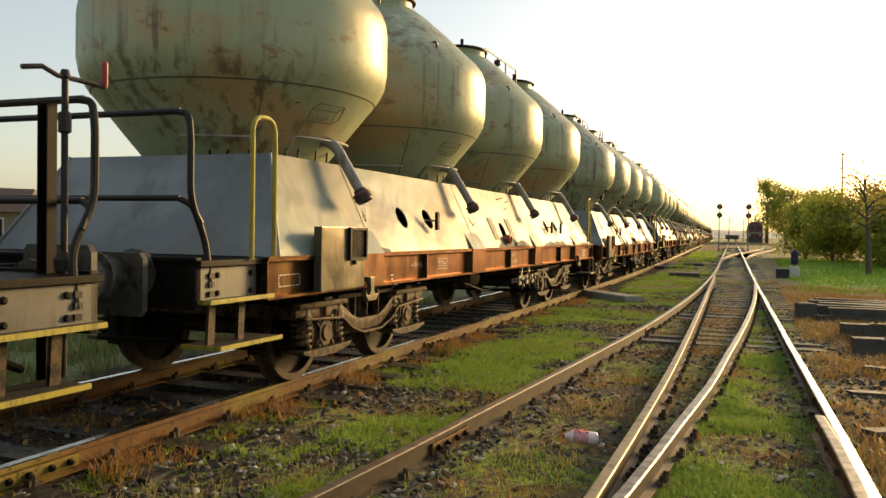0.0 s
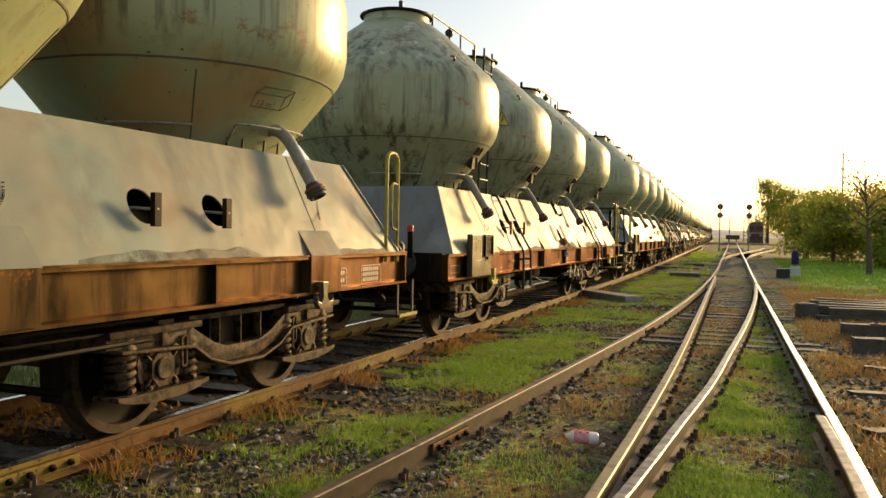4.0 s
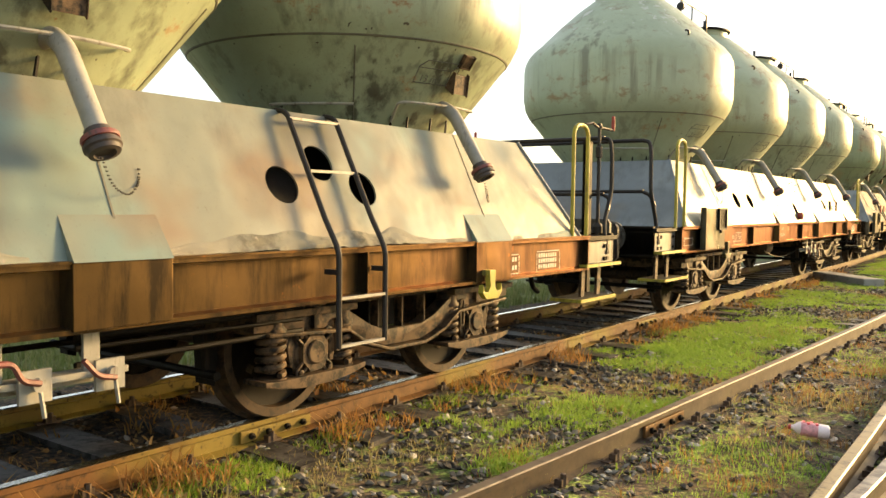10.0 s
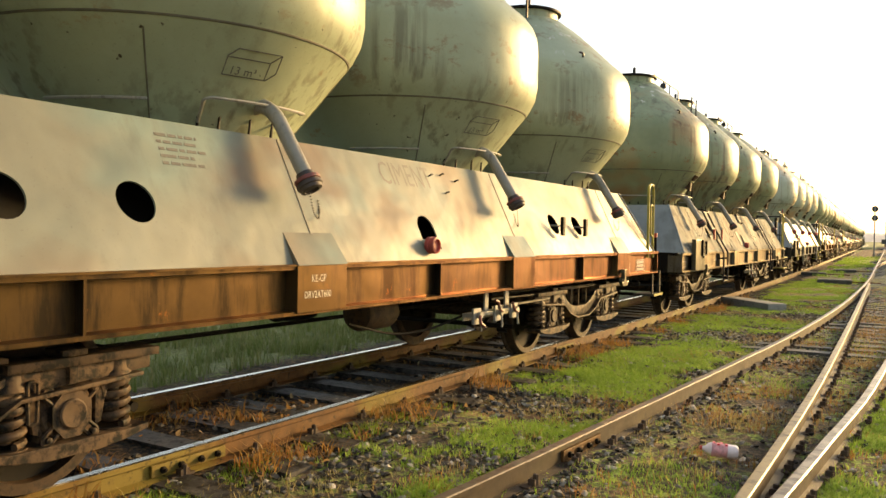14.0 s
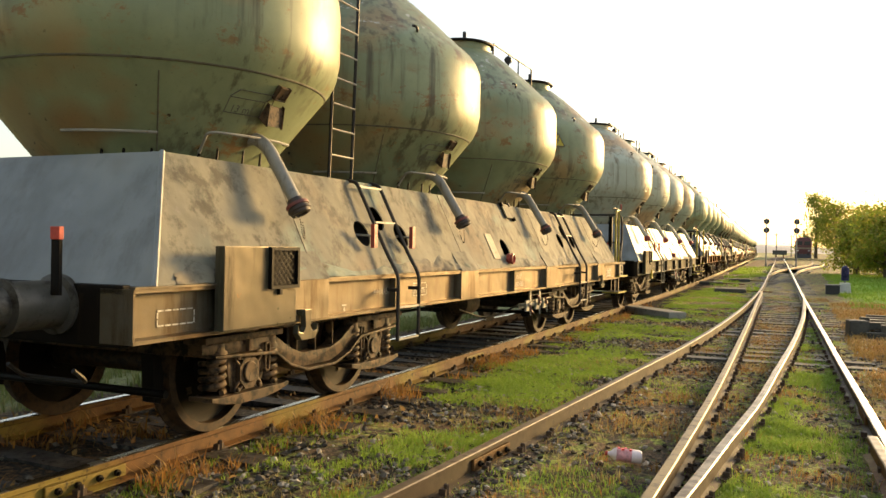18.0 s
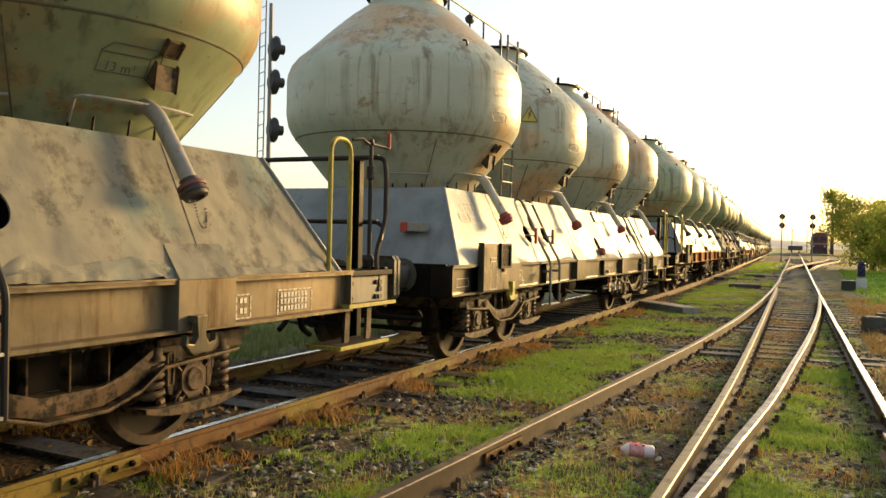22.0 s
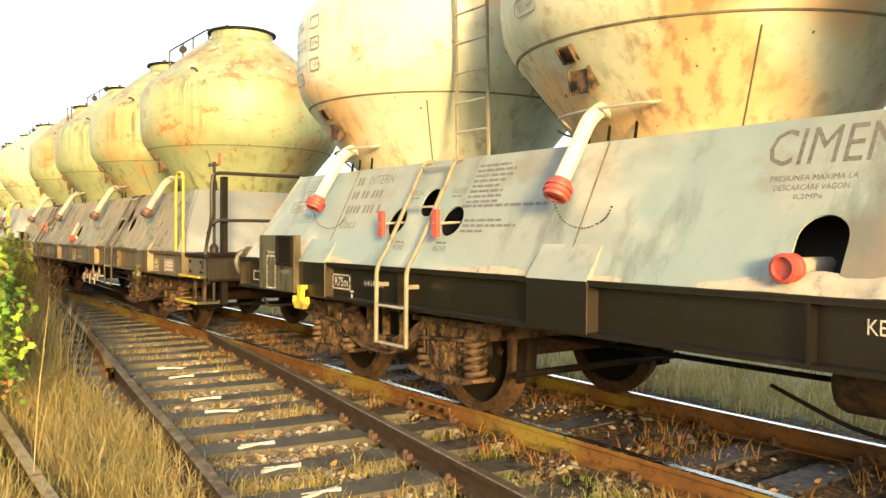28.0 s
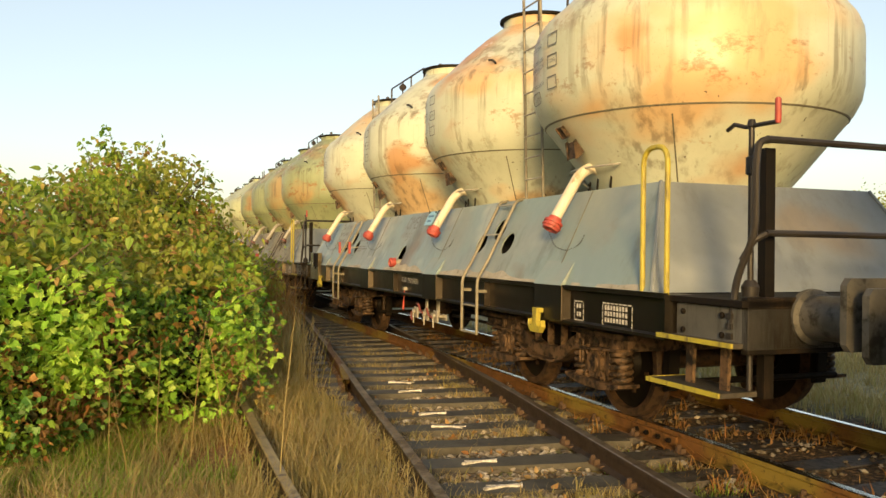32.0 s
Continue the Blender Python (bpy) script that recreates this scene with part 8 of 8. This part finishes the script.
for at, w in (((-2.45, 31.6), 0.55), ((-3.75, 38.0), 0.5), ((-2.9, 43), 0.5)):
    p = thing("point_box", "rusty flat point-machine box beside the rails", "box", "point boxes", pose(at[0], at[1], GROUND, 0, 0, 5))
    part("housing", Geo().box((-w, -0.22, -0.05), (w, 0.22, 0.13)).mesh("housing", "sleeper", 0, 0.03), p)
    part("cover", Geo().box((-w * 0.95, -0.23, 0.13), (w * 0.95, 0.23, 0.16)).mesh("cover", "concrete", 0, 0.01), p, "pale lid")
    part("rod", Geo().tube([(w, 0, 0.08), (w + 0.9, 0.1, 0.06)], 0.02, 6).mesh("rod", "rail"), p)
dw = thing("dwarf_signal", "small shunting signal with a blue head on a white base", "signal", at=pose(1.42, 33.8, GROUND))
part("base", Geo().prism([(-0.22, 0.0), (0.22, 0.0), (0.17, 0.42), (-0.17, 0.42)], -0.16, 0.16, "y").mesh("base", "signal_white", 0, 0.02), dw, "white painted base")
part("post", Geo().lathe([(0.04, 0.42), (0.04, 0.52)], 10).mesh("post", "mast"), dw)
part("head", Geo().prism([(-0.13, 0.5), (0.13, 0.5), (0.13, 0.92)] + [(0.13 * math.cos(a / 10 * math.pi), 0.92 + 0.13 * math.sin(a / 10 * math.pi)) for a in range(1, 10)] + [(-0.13, 0.92)], -0.09, 0.06, "y").mesh("head", "signal_blue", 30, 0.01), dw, "dark blue rounded head")
for z in (0.66, 0.90):
    part("hood", Geo().lathe([(0.085, -0.20), (0.085, -0.08), (0.07, -0.08), (0.07, -0.2)], 14, 0, "y", (0, 0, z), False).mesh("hood", "signal_black"), dw)
bx = thing("cable_box", "low dark cable box on the ground", "box", at=pose(1.0, 33.5, GROUND))
part("housing", Geo().box((-0.24, -0.2, -0.04), (0.24, 0.2, 0.32)).mesh("housing", "signal_black", 0, 0.02), bx)
part("lid", Geo().box((-0.26, -0.22, 0.32), (0.26, 0.22, 0.35)).mesh("lid", "mast", 0, 0.008), bx)
st = thing("wooden_stump", "dark weathered block standing in the dry grass", "stump", at=pose(0.92, 16.7, GROUND, 0, 0, 12))
part("block", Geo().box((-0.17, -0.15, -0.06), (0.17, 0.15, 0.30)).mesh("block", "sleeper", 0, 0.03), st)
stack = thing("sleeper_stack", "stack of old dark wooden sleepers in dry grass", "stack", at=pose(2.45, 17.6, GROUND, 0, 0, 3))
for lay in range(2):
    for k in range(7 - lay):
        part("sleeper", plank_mesh(("st", (k + lay) % 4), 2.6, 0.24, 0.13, 61), stack, at=pose(0.08 * ((k * 7 + lay * 3) % 5 - 2), -1.2 + k * 0.42 + 0.1 * lay, 0.13 + lay * 0.135, 0, (k % 3 - 1) * 0.8, (k * 5 % 7 - 3) * 0.8))
for yy, zz, rz in ((13.8, 0.22, -4), (12.2, 0.20, 2)):
    tb = thing("loose_timber", "loose dark timber with a bolted iron plate", "timber", "loose timbers", pose(2.6, yy, GROUND, 0, 0, rz))
    part("beam", plank_mesh(("lt", yy), 2.7, 0.26, 0.24, 63), tb, at=(0, 0, zz))
    part("iron_plate", Geo().box((-0.95, -0.10, 0.0), (-0.60, 0.10, 0.02)).lathe([(0.02, 0.02), (0.02, 0.05), (0.0, 0.05)], 8, 0, "z", (-0.86, 0, 0)).lathe([(0.02, 0.02), (0.02, 0.05), (0.0, 0.05)], 8, 0, "z", (-0.68, 0, 0)).mesh("iron_plate", "rail", 0), tb, at=(0, 0, zz))
for at, rz in (((1.25, 8.8), 20), ((1.6, 10.4), -12), ((1.15, 7.2), 40)):
    br = thing("broken_board", "short grey broken board in the gravel", "board", "broken boards", pose(at[0], at[1], GROUND + 0.02, 0, 2, rz))
    part("board", plank_mesh(("bb", at), 0.8, 0.16, 0.04, 71), br, at=(0, 0, 0.03))


def light_signal(name, label, at, height, rz, heads, r, ladder=False):
    s = thing(name, label, "signal", "mast signals", pose(at[0], at[1], GROUND, 0, 0, rz))
    part("mast", Geo().lathe([(0.12, 0), (0.12, 0.3), (0.065, 0.32), (0.05, height)], 12).mesh("mast", "mast"), s)
    for z in heads:
        h = part("head", Geo().lathe([(0.0, -0.06), (r, -0.06), (r, -0.02), (r * 0.6, 0.10), (0.0, 0.12)], 24, 0, "y", (0, -0.10, z)).mesh("head", "signal_black"), s, "round black signal head")
        part("hood", Geo().lathe([(r * 0.4, -0.28), (r * 0.42, -0.05)], 16, 0, "y", (0, -0.10, z), False).mesh("hood", "signal_black"), h)
    if ladder:
        l = part("ladder", Geo().tube([(-0.20, 0.25, 0), (-0.20, 0.22, height)], 0.02, 6).tube([(0.20, 0.25, 0), (0.20, 0.22, height)], 0.02, 6).mesh("ladder", "mast"), s, "thin steel ladder")
        for k in range(int(height / 0.35)):
            part("rung", cached("srung", lambda: Geo().tube([(-0.2, 0.24, 0), (0.2, 0.24, 0)], 0.012, 5).mesh("rung", "mast")), l, at=(0, 0, 0.3 + k * 0.35))
    return s


light_signal("light_signal", "mast signal with two round heads, seen from behind", (-3.55, 90), 5.0, 180, (3.75, 4.65), 0.30)
light_signal("light_signal", "mast signal with two round heads, seen from behind", (-0.70, 91), 5.0, 180, (3.75, 4.65), 0.30)
light_signal("tall_light_signal", "tall mast signal with oval heads and a ladder", (-13.6, 18.0), 7.8, 150, (4.4, 5.7, 6.6), 0.34, True)
buf = thing("buffer_stop", "dark timber buffer stop at the end of the track", "buffer stop", at=pose(-5.0, 200, GROUND, 0, 0, 1))
part("beam", Geo().box((-1.5, -0.15, 0.9), (1.5, 0.15, 1.9)).mesh("beam", "sleeper", 0, 0.03), buf)
for x in (-0.8, 0.8):
    part("post", Geo().prism([(-0.2, 0), (0.2, 0), (0.2, 1.7), (-0.1, 1.7)], x - 0.12, x + 0.12, "x").mesh("post", "rail", 0, 0.01), buf)
loco = thing("locomotive", "parked dark red locomotive on the far siding", "locomotive", at=pose(-0.1, 168, 0, 0, 0, -1))
part("body", Geo().prism([(-1.4, 1.0), (1.4, 1.0), (1.45, 2.2), (1.45, 3.4), (1.2, 3.95), (0.6, 4.2), (-0.6, 4.2), (-1.2, 3.95), (-1.45, 3.4), (-1.45, 2.2)], 0, 12, "y").mesh("body", "loco_red", 30, 0.05), loco)
part("skirt", Geo().box((-1.45, -0.3, 0.25), (1.45, 12, 1.05)).mesh("skirt", "loco_dark", 0, 0.05), loco)
part("roof", Geo().prism([(-1.25, 3.96), (1.25, 3.96), (0.62, 4.26), (-0.62, 4.26)], 0.2, 11.8, "y").mesh("roof", "loco_dark", 0, 0.03), loco)
for x in (-0.68, 0.68):
    part("windscreen", Geo().box((x - 0.5, -0.03, 2.75), (x + 0.5, 0.05, 3.45)).mesh("windscreen", "glass", 0, 0.02), loco, "dark windscreen")
    part("headlight", Geo().lathe([(0.0, -0.06), (0.13, -0.06), (0.15, 0.0)], 14, 0, "y", (x * 1.4, 0, 1.7)).mesh("headlight", "white_paint"), loco)
    part("buffer", Geo().lathe([(0.24, -0.75), (0.24, -0.68), (0.12, -0.66), (0.12, -0.2)], 16, 0, "y", (x * 1.3, 0, 1.05)).mesh("buffer", "signal_black"), loco)
part("stripe", Geo().box((-1.47, -0.02, 2.0), (1.47, 0.02, 2.3)).mesh("stripe", "plaster", 0), loco, "pale stripe across the front")
for at, hh in (((10.6, 120), 13.0), ((7.4, 118), 8.0), ((-6, 210), 6.0), ((-3, 230), 6.0)):
    pl = thing("pole", "thin tall line pole beyond the yard", "pole", "line poles", pose(at[0], at[1], GROUND))
    part("shaft", Geo().lathe([(0.14, 0), (0.09, hh)], 10).mesh("shaft", "mast"), pl)
    part("crossarm", Geo().box((-0.5, -0.05, hh - 0.4), (0.5, 0.05, hh - 0.3)).mesh("crossarm", "mast", 0), pl)
shed = thing("small_house", "small cream house with a brown tiled roof beyond the line", "house", at=pose(-37.5, 29.5, GROUND, 0, 0, 40))
part("wall", Geo().box((-3.2, -2.4, 0), (3.2, 2.4, 2.2)).mesh("wall", "plaster", 0, 0.02), shed)
part("roof", Geo().prism([(-2.8, 2.15), (2.8, 2.15), (0, 3.4)], -3.5, 3.5, "x").mesh("roof", "roof", 0, 0.03), shed, "brown pitched roof")
for x in (-1.8, 0.2, 2.0):
    w = part("window", Geo().box((x - 0.4, -2.44, 0.9), (x + 0.4, -2.38, 1.8)).mesh("window", "glass", 0), shed)
    part("window_frame", Geo().box((x - 0.48, -2.46, 0.82), (x - 0.4, -2.36, 1.88)).box((x + 0.4, -2.46, 0.82), (x + 0.48, -2.36, 1.88)).box((x - 0.4, -2.46, 1.8), (x + 0.4, -2.36, 1.88)).box((x - 0.4, -2.46, 0.82), (x + 0.4, -2.36, 0.9)).mesh("window_frame", "signal_white", 0), w)
hills = Geo()
N = 120
ring = []
for k in range(N + 1):
    a = 2 * math.pi * k / N
    hh = 9 + 4 * noise.noise((math.cos(a) * 5, math.sin(a) * 5, 1.0)) + 7 * noise.noise((math.cos(a) * 9, math.sin(a) * 9, 3.0)) + 58 * max(0, math.cos(a - radians(142))) ** 6
    ring.append((a, hh))
hv = []
for a, hh in ring:
    for rr, z in ((1350, -2), (1500, hh * 0.6), (1620, hh), (1900, -2)):
        hv.append((rr * math.cos(a), rr * math.sin(a), z))
hills.add(hv, [(i * 4 + j, i * 4 + 4 + j, i * 4 + 5 + j, i * 4 + 1 + j) for i in range(N) for j in range(3)])
tagged(new("far_hills", hills.mesh("far_hills", "hill", 60)), "low hills on the horizon, paled for the haze", "hills", kind="structure")



def run_at(t):
    i = min(31, int(t))
    # smooth between whole seconds
    p0, p1, p2, p3 = RUN[max(i - 1, 0)], RUN[i], RUN[i + 1], RUN[min(i + 2, 32)]
    f = t - i
    return 0.5 * (2 * p1 + (p2 - p0) * f + (2 * p0 - 5 * p1 + 4 * p2 - p3) * f * f + (3 * p1 - p0 - 3 * p2 + p3) * f ** 3) if 0 < i < 31 else p1 + (p2 - p1) * f


def motions():
    """The train rolls past; its wheels turn with the way that it has gone."""
    for wagon, y0 in TRAIN:
        rows = []
        for t in range(0, 33):
            y = y0 - run_at(t)
            turn = math.degrees(math.atan2(-(track_x(y + 4) - track_x(y - 4)), 8))
            rows.append((t, pose((track_x(y + 4) + track_x(y - 4)) / 2, y, 0, 0, 0, turn)))
        walk(wagon, rows)
    times = [i * 0.2 for i in range(161)]
    spin = [math.degrees(run_at(min(t, 32)) / 0.46) for t in times]
    for wheel, e in ROLLING:
        walk(wheel, [(t, pose(0, e, 0.46, a, 0, 0)) for t, a in zip(times, spin)])


motions()
